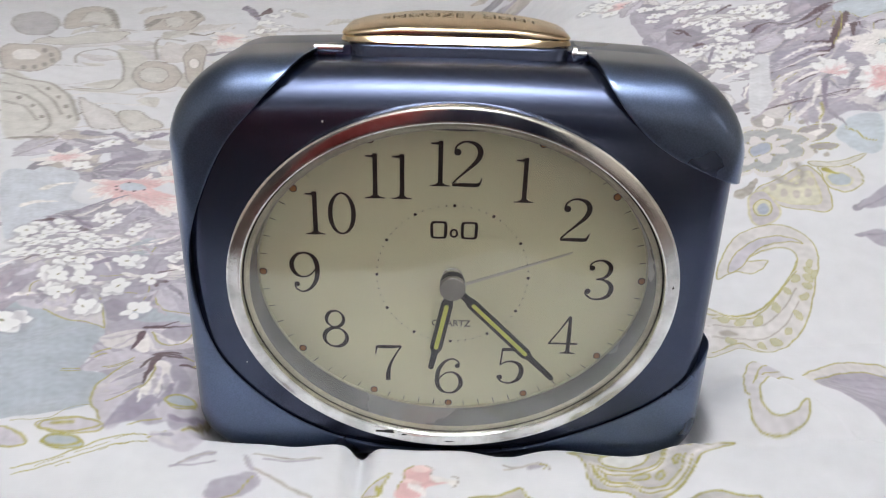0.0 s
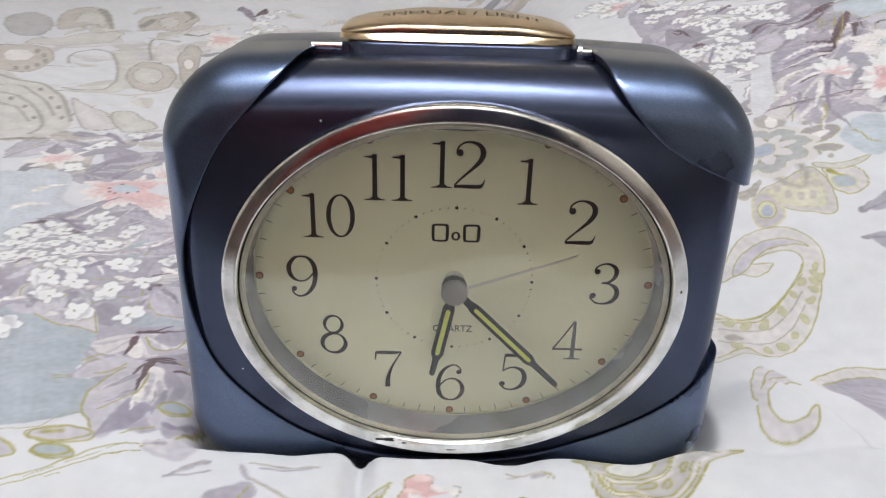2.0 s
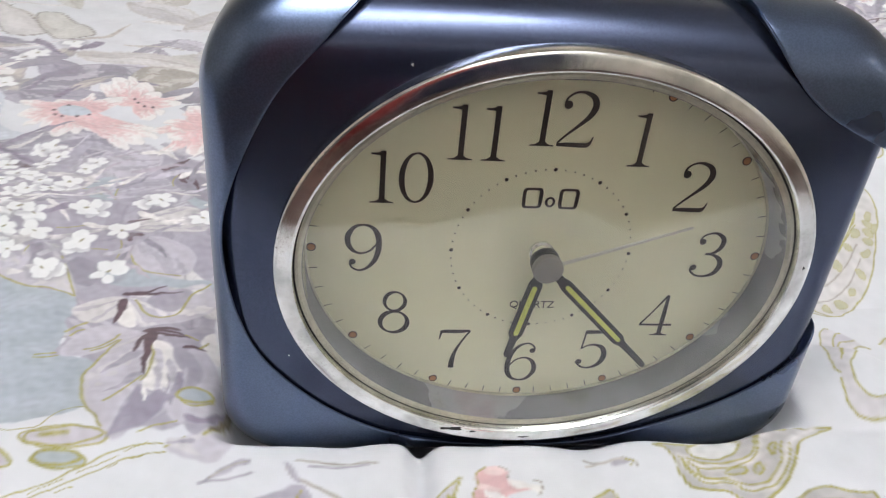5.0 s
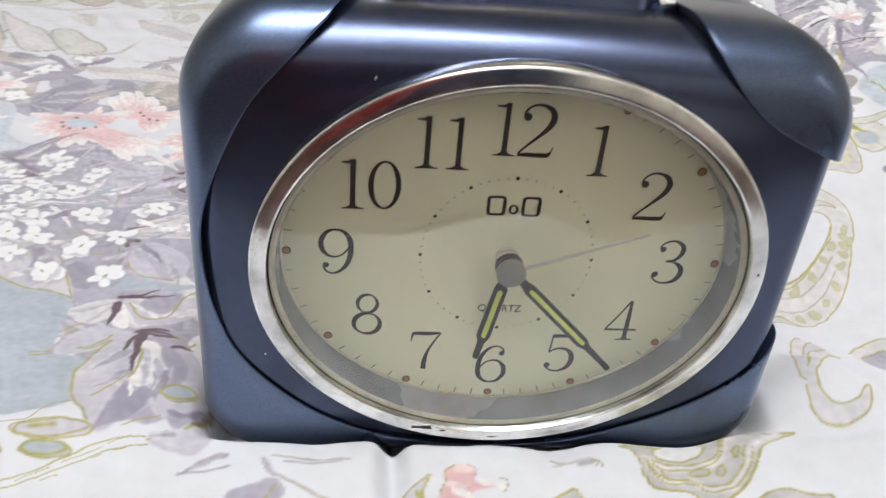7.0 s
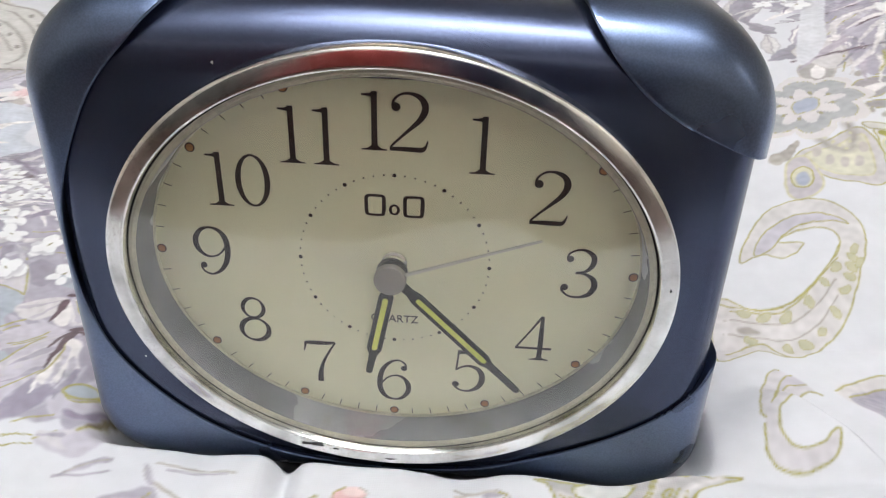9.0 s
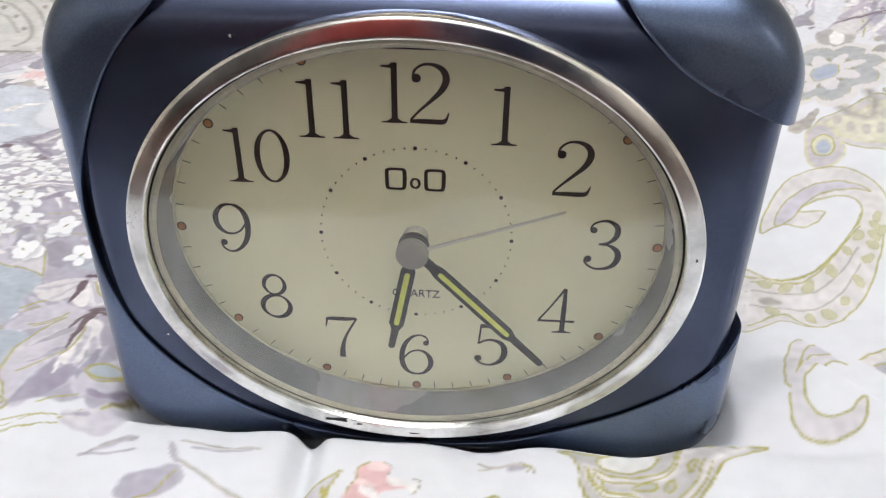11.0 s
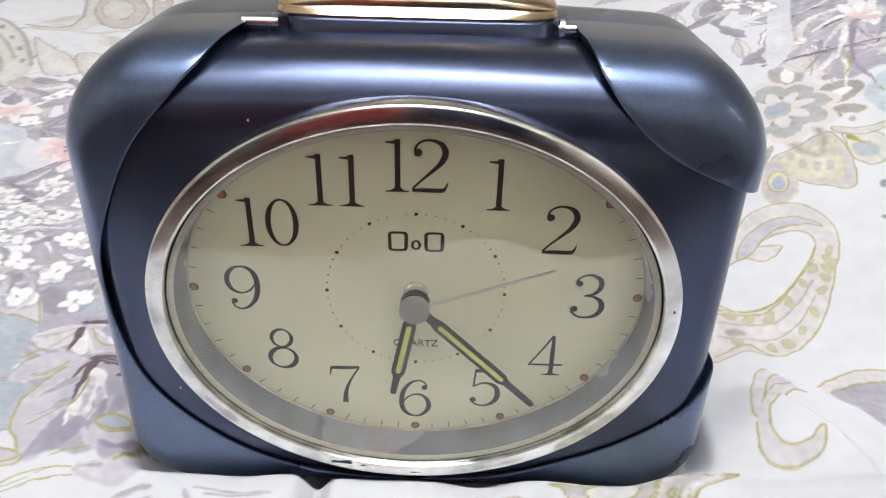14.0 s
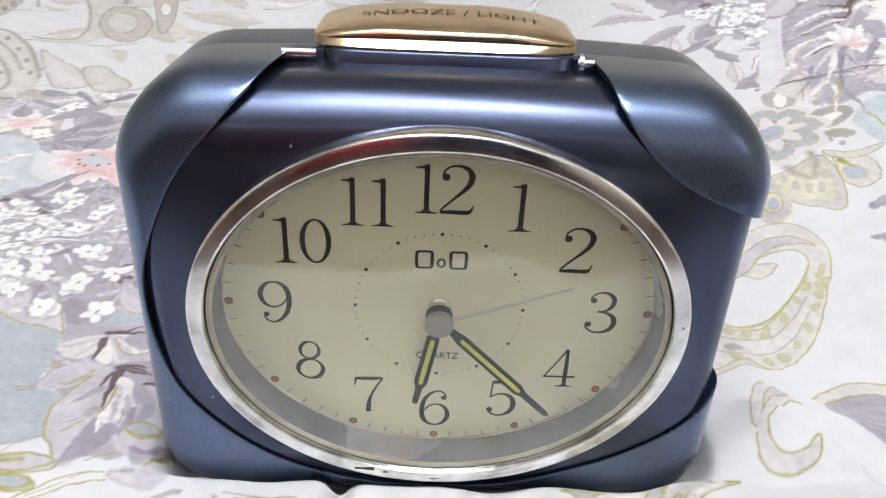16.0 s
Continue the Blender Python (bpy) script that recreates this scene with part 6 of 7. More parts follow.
shape([(104.8, 79.9), (103, 77), (101.1, 77.1), (99.7, 79.2), (100.1, 83), (101.9, 85.8), (104.2, 86.4), (105.4, 84)], (0.62, 0.60, 0.44), GOLD_DYE, 0.5)
shape([(103.8, 79.7), (102.6, 77.7), (101.4, 77.6), (100.7, 79.3), (101, 81.7), (102.2, 83.7), (103.6, 84.1), (104.2, 82.5)], (0.40, 0.43, 0.54), None, 0.5)
brush([(97.7, 91), (101.4, 92.8), (106, 98.2)], 5, SAND_DARK)
brush([(128.7, 74.5), (133.5, 76.8), (139, 76.3)], 2.6, GREY)
brush([(125.1, 64), (129.3, 64.2), (134.1, 63.9)], 2.0, GREY)
medallion(112.6, 115.7, 16.5)
# hooked paisley with beads
shape([(81.3, 55.4), (87, 66.5), (93.8, 72.2), (101.4, 72.2), (108, 68.1), (111.4, 61.3), (110, 53.8), (105.7, 45.4), (100.4, 36.9), (93.5, 30.8), (86.7, 27.1), (80.6, 29.8), (70.4, 25.5), (73.9, 43.6), (80.6, 40.6), (86.8, 40.5), (93.5, 43.6), (100.1, 49.9), (104.9, 56), (104.1, 61.2), (98.2, 63), (91.2, 60.5), (97.2, 58.7), (91.9, 54.4), (87.2, 56.9)], IVORY, GOLD_DYE, 0.45)
shape([(84.8, 57.1), (89.8, 64.2), (97, 67.5), (105.2, 65.7), (108.4, 62.3), (104.8, 63.9), (98.5, 64.4), (92.6, 61.7), (89, 57.8)], PALE_LILAC, GOLD_DYE, 0.4)
line([(73.8, 42.9), (80.6, 40.6), (86.8, 40.4), (93.5, 43.4), (100.1, 49.9), (104.7, 56.1)], 0.45, GOLD_DYE)
line([(74.5, 38.2), (82.1, 37.2), (88.3, 37.4), (93.4, 39.8)], 0.35, SAND_DARK)
line([(73.8, 34.3), (81.2, 32.6), (87.6, 33.9), (92.4, 37.2)], 0.35, SAND_DARK)
shape([(73.3, 28.8), (79.6, 31.4), (83, 31), (87.5, 26.8), (93.5, 29.5), (99.2, 34.1), (103.8, 40.3), (108, 49.7), (103.3, 52.3), (98.2, 47.6), (93.3, 42.8), (88.2, 39.7), (83.2, 39.4), (76.4, 40.6)], IVORY, None, 0.6)
line([(73, 28), (79.6, 31.4), (83, 31), (87.5, 26.8), (93.5, 29.5), (99.2, 34.1), (103.8, 40.3), (108.4, 50.4)], 0.5, GOLD_DYE)
line([(76.4, 40.6), (83.2, 39.4), (88.2, 39.7), (93.3, 42.8), (98.2, 47.6), (103.3, 52.3)], 0.5, GOLD_DYE)
line([(75.8, 38.2), (83.9, 36.7), (89.6, 37), (95.5, 40.5), (101.4, 46.3)], 0.3, SAND_DARK)
line([(74.8, 34.1), (81.5, 33.3), (86.2, 32.6), (90.7, 33.5), (96.7, 37.5), (101, 42.7)], 0.3, SAND_DARK)
shape([(76.9, 35.8), (79.8, 36), (82, 34.9), (79.7, 34.1), (77, 34.7)], SAND_DARK, None, 0.6)
for place in [(79, 39.6), (83.6, 38.3), (88.5, 38), (94.4, 41.6), (98.7, 45.9), (102.2, 49.5), (106.4, 52), (105.7, 49.2), (103, 44), (99.9, 38.9), (95.9, 34.6), (91.6, 31.6), (87.5, 30.1), (79.5, 32.8)]:
    bead(*place)
for place in [(107.7, 54.5), (107.6, 50.2), (104.5, 47)]:
    bead(*place)
# crescent and the leaf in the pleat
shape([(82.3, 21.4), (81, 21.4), (78.3, 17.9), (73.8, 8.7), (72.3, 3.5), (72.6, 1.3), (72.3, -0), (71.7, -2.4), (71.5, -5.4), (72.3, -7.3), (73.9, -8.5), (76.2, -9.1), (79, -9), (81.4, -8.4), (83.1, -6.9), (84.2, -4.8), (84.6, -2.8), (83.8, -2.8), (82.3, -4.1), (80.9, -5.3), (78.8, -5.8), (76.9, -5.6), (75.4, -4.5), (74.6, -2.1), (74.7, 1), (76, 3.6), (78, 5.6), (85, 13.8), (87.6, 14.7), (88.9, 13.9), (86.4, 16.8), (84.2, 19.5)], BLUSH, None, 0.6)
shape([(74.7, 5), (80.1, 15.2), (82.7, 19), (84.2, 19.5), (86.4, 16.8), (84.2, 16.4), (81.3, 15.2), (75.5, 6.4)], PALE_LILAC, None, 0.6)
line([(82.3, 21.4), (81, 21.4), (78.3, 17.9), (73.8, 8.7), (72.3, 3.5), (72.6, 1.3)], 0.45, GOLD_DYE)
line([(72.3, -0), (71.7, -2.4), (71.5, -5.4), (72.3, -7.3), (73.9, -8.5), (76.2, -9.1), (79, -9), (81.4, -8.4), (83.1, -6.9), (84.2, -4.8), (84.6, -2.8), (83.8, -2.8), (82.3, -4.1), (80.9, -5.3), (78.8, -5.8), (76.9, -5.6), (75.4, -4.5), (74.6, -2.1), (74.7, 1), (76, 3.6), (78, 5.6), (85, 13.8), (87.6, 14.7), (88.9, 13.9)], 0.6, GOLD_DYE)
line([(74.7, 5), (80.1, 15.2), (82.7, 19), (84.2, 19.5)], 0.4, GOLD_DYE)
line([(75.5, 6.4), (81.3, 15.2), (84.2, 16.4), (86.4, 16.8)], 0.4, GOLD_DYE)
shape([(92.1, 15.5), (100.4, 20.4), (107.3, 22.3), (115.2, 22), (118.8, 19.5), (105.1, -4.7), (102, -1), (98.7, 7.8)], IVORY, None, 0.6)
shape([(94.6, 13.7), (102.5, 17.6), (109.9, 18.9), (113.4, 18.1), (116.9, 15.8), (105.1, -4.7), (102, -1), (98.7, 7.8)], LILAC, None, 0.6)
rays([(94.6, 13.7), (102.5, 17.6), (109.9, 18.9), (113.4, 18.1), (116.9, 15.8), (105.1, -4.7), (102, -1), (98.7, 7.8)], 91.9, 15.1, 30, GREY, 0.5)
line([(92.1, 15.5), (100.4, 20.4), (107.3, 22.3), (115.2, 22), (118.8, 19.5)], 0.6, GOLD_DYE)
line([(94.6, 13.7), (102.5, 17.6), (109.9, 18.9), (113.4, 18.1), (116.9, 15.8)], 0.6, GOLD_DYE)
shape([(129.9, 75.4), (134.5, 78.4), (143.7, 82.6), (140.2, 74), (136.1, 73.6)], LILAC, None, 0.6)
shape([(127, 64.1), (132.7, 65), (135, 60.8), (131.4, 58.3)], LILAC, None, 0.6)
line([(129.7, 74.8), (135.7, 76.1), (141.6, 77.6)], 0.6, GREY)
line([(127, 64.1), (130.8, 63.4), (135.9, 63.2)], 0.8, GREY)
# scalloped paisley and small flowers before the clock
shape([(28.6, -9.2), (30.6, -10.1), (32.1, -13.5), (31.9, -15.6), (33, -19), (36, -20.3), (39.7, -21.2), (41.4, -23.7), (43.8, -24.7), (46.9, -24.2), (51.5, -20.8), (55.2, -16.6), (58, -12.5), (62.3, -10.6), (66.5, -9.3), (61.9, -9), (60.3, -7.7), (57.3, -5.8), (52.9, -4.9), (47, -7.3), (38.8, -8.7)], (0.51, 0.485, 0.49), GOLD_DYE, 0.65)
shape([(36.1, -9.2), (36.2, -11.9), (39.2, -12.5), (42.4, -12.3), (45.6, -11.2), (47.1, -8.7), (42.5, -7.7)], (0.74, 0.73, 0.72), GOLD_DYE, 0.7)
line([(33.7, -12.5), (36.1, -14), (39.5, -14.7), (44.4, -14.7), (48, -13.9), (50.5, -11.3), (53.3, -6.3)], 2.2, IVORY)
line([(33.7, -12.5), (34.8, -15.8), (36.9, -18.1), (41.5, -18.5), (42.8, -20.5), (45.2, -21.7), (48.7, -21.2), (52.1, -18.1), (54.8, -13.9), (57.4, -11.3), (62.3, -9.3)], 1.9, IVORY)
line([(33.3, -12.2), (34.8, -15.6), (36.9, -17.4), (41.2, -18.3), (42.4, -19)], 0.7, GOLD_DYE)
line([(33.3, -13), (34.6, -16.4), (36.5, -18.6), (41.5, -19.2), (43, -21.4), (45.7, -22), (49.7, -20.8), (53.5, -17.1), (55.9, -12.4)], 0.7, GOLD_DYE)
line([(34.5, -13.3), (36.4, -14.7), (41.2, -15), (46.2, -14.6), (49.2, -12.6), (52.4, -6.5)], 0.7, GOLD_DYE)
line([(34.5, -12.5), (38.1, -13.5), (43.2, -13.5), (47.6, -12.9), (49.8, -10.3), (51.6, -6.7)], 0.7, GOLD_DYE)
line([(42.8, -19.4), (45.7, -20.6), (48.6, -19.9), (52, -16.8), (54.4, -11.6)], 0.7, GOLD_DYE)
line([(35.9, -15.1), (36.8, -17.3), (41.2, -17.7)], 0.7, GOLD_DYE)
line([(31.9, -15.6), (33, -19), (36, -20.3), (39.7, -21.2), (41.4, -23.7), (43.8, -24.7), (46.9, -24.2), (51.5, -20.8), (55.2, -16.6), (57.3, -13.4)], 0.7, GOLD_DYE)
shape([(52.9, -12.8), (52.2, -13.8), (51.7, -14.1), (51.4, -13.7), (51.7, -12.6), (52.3, -11.7), (52.9, -11.3), (53.2, -11.7)], (0.45, 0.43, 0.40), GOLD_DYE, 0.7)
shape([(48.8, -16.9), (48.1, -17.8), (47.2, -18.3), (46.9, -17.6), (46.9, -16.8), (47.6, -16), (48.6, -15.5), (48.9, -16.1)], (0.45, 0.43, 0.40), GOLD_DYE, 0.7)
shape([(45.4, -16.6), (44.5, -17.2), (43.3, -17.2), (42, -16.9), (41.8, -16.1), (42.7, -15.5), (44.1, -15.3), (45.2, -15.8)], (0.45, 0.43, 0.40), GOLD_DYE, 0.7)
shape([(57.3, -7.9), (56.5, -8.6), (55.7, -8.4), (54.9, -7.9), (54.8, -7.2), (55.4, -6.7), (56.4, -6.7), (57.2, -7.2)], (0.45, 0.43, 0.40), GOLD_DYE, 0.7)
shape([(-9.7, -17.6), (-9.7, -15.1), (-8.2, -13.8), (-5.1, -13.5), (-3.4, -15.1), (-3.6, -17.2), (-1.1, -18.8), (0.3, -20.4), (-2.5, -20.7), (-4.6, -21.7), (-6.2, -24.2), (-11.4, -23.5), (-10.7, -19.8)], PINK, None, 0.6)
shape([(-3.8, -17.2), (-2, -17.9), (0.5, -19.1), (2.6, -19.8), (1.6, -21.7), (-0.2, -20.1), (-2.8, -19.7)], PETAL, None, 0.6)
shape([(-8, -13.8), (-5.1, -13.5), (-3.8, -14.4), (-4.9, -15.9), (-7.6, -15.3)], ROSE_PALE, None, 0.6)
brush([(-7.7, -19.6), (-5.8, -21.9), (-5, -24.4)], 2.5, PETAL)
brush([(-9.4, -18.2), (-7.6, -19), (-5.5, -19.3)], 1.6, ROSE_PALE)
line([(-11.1, -21.3), (-10.6, -19.3), (-9.7, -17.6), (-9.7, -15.1), (-7.9, -13.5)], 0.5, GOLD_DYE)
line([(-5, -13.4), (-3.3, -14.5), (-3.6, -16.7)], 0.3, SAND_DARK)
line([(1, -18), (2.7, -19.2), (1.4, -21.9)], 0.3, SAND_DARK)
shape([(-13, -15.7), (-13.7, -17.7), (-14.3, -19.7), (-15.3, -23.1), (-18.6, -21.5), (-17.7, -19.6), (-16.1, -18.6)], PALE_LILAC, GOLD_DYE, 0.65)
brush([(-15.5, -20.1), (-15.1, -21.4), (-15.1, -23.1)], 1.1, GOLD_DYE)
shape([(5.2, -25.2), (10.1, -23.5), (13, -21.7), (16, -19.6), (17.2, -21.2), (18.4, -23.8)], (0.51, 0.485, 0.49), GOLD_DYE, 0.7)
shape([(18.5, -12.6), (20.3, -12.2), (22.5, -12.5), (21.5, -13.5), (18.9, -13.8)], LILAC, None, 0.6)
line([(21.2, -12), (22.8, -13), (23.4, -14.4)], 0.5, SAND_DARK)
line([(12.9, -11.9), (14.5, -12.3), (16.1, -12.5)], 0.4, SAND_DARK)
shape([(51, -26.6), (53, -24.6), (56.1, -23.3), (59.4, -23.4), (61.6, -24.6), (64, -25.4), (66.1, -25.6), (64.5, -28.5)], (0.51, 0.485, 0.49), GOLD_DYE, 0.7)
line([(55.3, -26.1), (58.2, -25.9), (62, -27.2)], 0.8, GOLD_DYE)
line([(-46, -13.5), (-44.2, -16.2), (-41.5, -17.5), (-35.7, -20.6), (-29.6, -24.1)], 0.8, SAND_DARK)
shape([(-46.6, -12.8), (-45.9, -12.6), (-43.2, -16.9), (-44.2, -17.1)], LILAC, None, 0.6)
shape([(-52.5, -24.7), (-50.8, -22.4), (-46.3, -20.2), (-42.6, -17.9), (-41.6, -22.4), (-44.7, -25.5), (-50.5, -26.6)], LILAC, None, 0.6)
line([(-50.4, -26.9), (-45.6, -24.8), (-43.2, -19.2)], 0.6, GOLD_DYE)
line([(-44.8, -12), (-39, -12.4), (-29, -12.6)], 0.4, SAND_DARK)
line([(-42, -13.3), (-36.3, -13.3), (-30.6, -13.1)], 0.5, LILAC)
line([(13.2, -13.4), (18.3, -12.3), (22.3, -12.5)], 0.5, SAND)
line([(21.5, -12.4), (22.7, -13), (22.2, -14)], 0.4, GOLD_DYE)
shape([(-64.3, -9.8), (-60.7, -5.5), (-57.9, -1.2), (-57.9, -4.4), (-60.4, -11.8)], PALE_LILAC, None, 0.6)
# thicket on the slope behind
shape([(154.2, 217.2), (172.2, 219.3), (197.1, 259.6), (214, 260.3), (215.7, 229.7), (198.7, 174.6), (177.6, 134.2), (166.6, 141.8), (154.1, 136.7), (139.8, 131.2), (134.9, 143.7), (132.2, 165.9), (138.5, 180.9), (153.9, 184.7)], LILAC, None, 0.6)
shape([(108.5, 326.9), (134.3, 318.3), (158.7, 286.4), (188.9, 274.6), (175.1, 226.5), (144.5, 211), (116.7, 234.2), (103.1, 258.3)], LILAC, None, 0.6)
scatter(95, 150, 230, 330, 70, 18, 40, (LILAC, PALE_LILAC, GREY, IVORY, PLUM_PALE), GREY)
shape([(131.8, 169.4), (145.3, 202.8), (155.2, 215.2), (167.9, 220.4), (184.6, 242.4), (194.9, 258), (217.5, 248.4), (193.6, 184.6), (166.1, 132.5), (150.1, 129.8), (137.1, 126.1), (133.1, 137.9), (134.3, 158.1)], LILAC, None, 0.6)
rays([(131.8, 169.4), (145.3, 202.8), (155.2, 215.2), (167.9, 220.4), (184.6, 242.4), (194.9, 258), (217.5, 248.4), (193.6, 184.6), (166.1, 132.5), (150.1, 129.8), (137.1, 126.1), (133.1, 137.9), (134.3, 158.1)], 174.9, 199.3, 13, IVORY, 0.85)
shape([(196.5, 256.9), (205.4, 258.9), (220.4, 254.6), (210.8, 235), (198.9, 231.1), (196.9, 243.4), (192.4, 247.3)], PALE_BLUE, None, 0.6)
shape([(193.5, 240.1), (197.7, 228.5), (210.1, 233.4), (197.2, 207.6), (185.3, 201.1), (177.9, 206.9), (183.5, 223.4)], PALE_LILAC, None, 0.6)
shape([(194.7, 234.3), (197.9, 227), (190, 207.2), (184.3, 205), (187.4, 217.4)], LILAC, None, 0.6)
shape([(149.7, 249.7), (159.9, 263.7), (167.2, 262.3), (158, 244.4), (149.9, 237.8), (147.6, 240.1)], GREY, None, 0.6)
shape([(119.3, 281.3), (126.8, 272.9), (132.7, 253.1), (123.3, 241.6), (116.5, 249.7), (111.9, 251.5)], GREY, None, 0.6)
shape([(145.4, 221.7), (154.1, 233.3), (160.5, 225), (153, 214.1), (145.9, 211.9)], PALE_LILAC, SAND, 0.4)
shape([(165, 247.2), (172.5, 251.5), (184.5, 257.2), (195.9, 262.7), (192.2, 251.5), (181.3, 244), (173.9, 240.2), (166.1, 235)], GREY, None, 0.6)
rays([(165, 247.2), (172.5, 251.5), (184.5, 257.2), (195.9, 262.7), (192.2, 251.5), (181.3, 244), (173.9, 240.2), (166.1, 235)], 195.7, 257.5, 18, PALE_LILAC, 0.7)
shape([(165.4, 223.3), (174.4, 234.4), (183.1, 243.6), (194.1, 241.6), (176.9, 210), (170.2, 205.6), (165.9, 212.7)], LILAC, None, 0.6)
rays([(165.4, 223.3), (174.4, 234.4), (183.1, 243.6), (194.1, 241.6), (176.9, 210), (170.2, 205.6), (165.9, 212.7)], 195.2, 244.3, 18, GREY, 0.7)
shape([(132.7, 170.9), (143, 197), (151.9, 211.1), (160.8, 210.9), (166.9, 203.7), (171.1, 199.8), (165.9, 191.2), (157, 187.3), (148.2, 182.5), (139, 175.9)], LILAC, None, 0.6)
rays([(132.7, 170.9), (143, 197), (151.9, 211.1), (160.8, 210.9), (166.9, 203.7), (171.1, 199.8), (165.9, 191.2), (157, 187.3), (148.2, 182.5), (139, 175.9)], 173.1, 201.7, 24, GREY, 0.75)
shape([(130.6, 168.1), (141.1, 177.1), (155.7, 184.2), (154.8, 174.5), (145.3, 156.4), (143.5, 149.5), (135.2, 152), (133.7, 160.8)], LILAC, None, 0.6)
rays([(130.6, 168.1), (141.1, 177.1), (155.7, 184.2), (154.8, 174.5), (145.3, 156.4), (143.5, 149.5), (135.2, 152), (133.7, 160.8)], 162.2, 187.4, 20, IVORY, 0.7)
shape([(151.8, 168.5), (159.3, 174.3), (154.5, 152.4), (150.5, 146.4), (144.6, 143), (145.2, 151.3)], PALE_LILAC, None, 0.6)
rays([(151.8, 168.5), (159.3, 174.3), (154.5, 152.4), (150.5, 146.4), (144.6, 143), (145.2, 151.3)], 153.8, 171.2, 12, SAND, 0.7)
shape([(173.9, 201.3), (181.2, 204.2), (181.5, 191.3), (173.9, 181.4), (168.6, 184.8)], PALE_LILAC, SAND, 0.4)
shape([(136.8, 147.8), (142.1, 146.2), (140.8, 134.5), (136.4, 126), (133.6, 130), (134.5, 139.6)], LILAC, None, 0.6)
shape([(119, 152.9), (125.2, 159.4), (131.4, 158.7), (134.6, 150.2), (133.1, 137.9), (127, 137.7), (122.8, 143.1)], IVORY, SAND, 0.5)
shape([(138.2, 114.8), (146.7, 125), (155.2, 127.8), (158.1, 123.6), (147.5, 100.8), (139.9, 102.6)], PALE_BLUE, None, 0.6)
line([(143.9, 119.9), (144.9, 115.1), (145.4, 109.3), (148.2, 106.3)], 0.7, GOLD_DYE)
line([(192.1, 246.4), (198.1, 241.7), (198.3, 229.8), (211.3, 235.9)], 0.8, GOLD_DYE)
line([(152.9, 172), (144.8, 153.2), (142.8, 140.4), (138.5, 128.6), (136, 126.5)], 0.8, GOLD_DYE)
line([(131.7, 169.1), (138.1, 173.3), (140.9, 176.5)], 0.6, GOLD_DYE)
line([(133.6, 162.8), (140, 169.6), (147.4, 175.2)], 0.6, GOLD_DYE)
line([(181.7, 240.2), (175.8, 227.4), (175.4, 222.8)], 0.8, GOLD_DYE)
line([(178.4, 225.8), (186.9, 235.1), (180.3, 220.9)], 0.8, GOLD_DYE)
line([(193.8, 241), (182, 220), (175.8, 207.9)], 0.9, GOLD_DYE)
line([(172.3, 204.2), (167.9, 197.2), (165.1, 188.2)], 0.6, GOLD_DYE)
line([(200, 221.6), (193, 208.1), (189.8, 197)], 0.6, GOLD_DYE)
line([(133.8, 146.8), (131.5, 139.3), (128.9, 133.7)], 0.6, GOLD_DYE)
brush([(149.7, 249.7), (157, 255.8), (166.1, 259.4)], 2.79, MAROON)
brush([(197.5, 261.7), (186, 253.6), (174.6, 241.7)], 2.79, MAROON)
brush([(194, 256), (185.3, 249.1), (179.4, 246.6)], 2.17, MAROON)
brush([(164, 244.6), (168.9, 242), (173.3, 242.1)], 2.17, MAROON)
brush([(194.5, 241.5), (183.9, 223.2), (176.1, 209), (171.3, 201.6)], 2.17, MAROON)
brush([(175.1, 206.7), (170.6, 202), (166.7, 203.3), (160.9, 203.1)], 3.1, MAROON)
brush([(170.3, 201.1), (166.4, 197.8), (160.3, 197.7)], 2.48, MAROON)
brush([(166.7, 195.3), (163.7, 193.2), (161.6, 194.8)], 1.98, MAROON)
brush([(161.9, 190.3), (149.9, 186.6), (134.9, 178.8), (121.8, 182.1)], 1.61, MAROON)
brush([(156.6, 147.1), (143.6, 146.1), (131, 148.7), (116.8, 145.1)], 1.61, MAROON)
brush([(151.4, 169), (147.7, 161.8), (145.2, 156.1)], 2.48, MAROON)
brush([(149.1, 165), (146.9, 165.4), (142.8, 162)], 1.61, MAROON)
brush([(195.1, 232), (194.6, 226.9), (190.7, 216)], 2.48, MAROON)
brush([(203, 219.2), (200.8, 219.5), (196.9, 215.4)], 2.79, MAROON)
brush([(122.2, 275.6), (124.8, 269.2), (125.7, 256.9)], 2.79, MAROON)
brush([(126.2, 235.8), (124.3, 237.8), (121.1, 236.6)], 2.48, MAROON)
brush([(156.7, 294.4), (151.2, 290.6), (145.6, 284.7)], 2.48, MAROON)
brush([(182.2, 184.7), (178.3, 180.9), (171.5, 171.8)], 2.48, GREY)
brush([(170.3, 168.6), (162, 157.2), (157.8, 151)], 3.72, GREY)
# dark leaves, stems and pink blossoms on the slope
strokes(132, 135, 205, 250, 70, 20, 2.8, 3.9, (PETAL, PLUM_PALE, PALE_LILAC, GREY, IVORY, PLUM))
shape([(151.2, 196.2), (137.4, 172.2), (144.1, 193.2), (151.9, 208.6), (158.4, 209.6), (165.1, 204.9), (172.9, 206.3), (170.1, 194), (162, 185.1), (152.4, 178.5)], (0.37, 0.345, 0.42), None, 0.6)
rays([(151.2, 196.2), (137.4, 172.2), (144.1, 193.2), (151.9, 208.6), (158.4, 209.6), (165.1, 204.9), (172.9, 206.3), (170.1, 194), (162, 185.1), (152.4, 178.5)], 176.9, 209.9, 14, PALE_LILAC, 0.65)
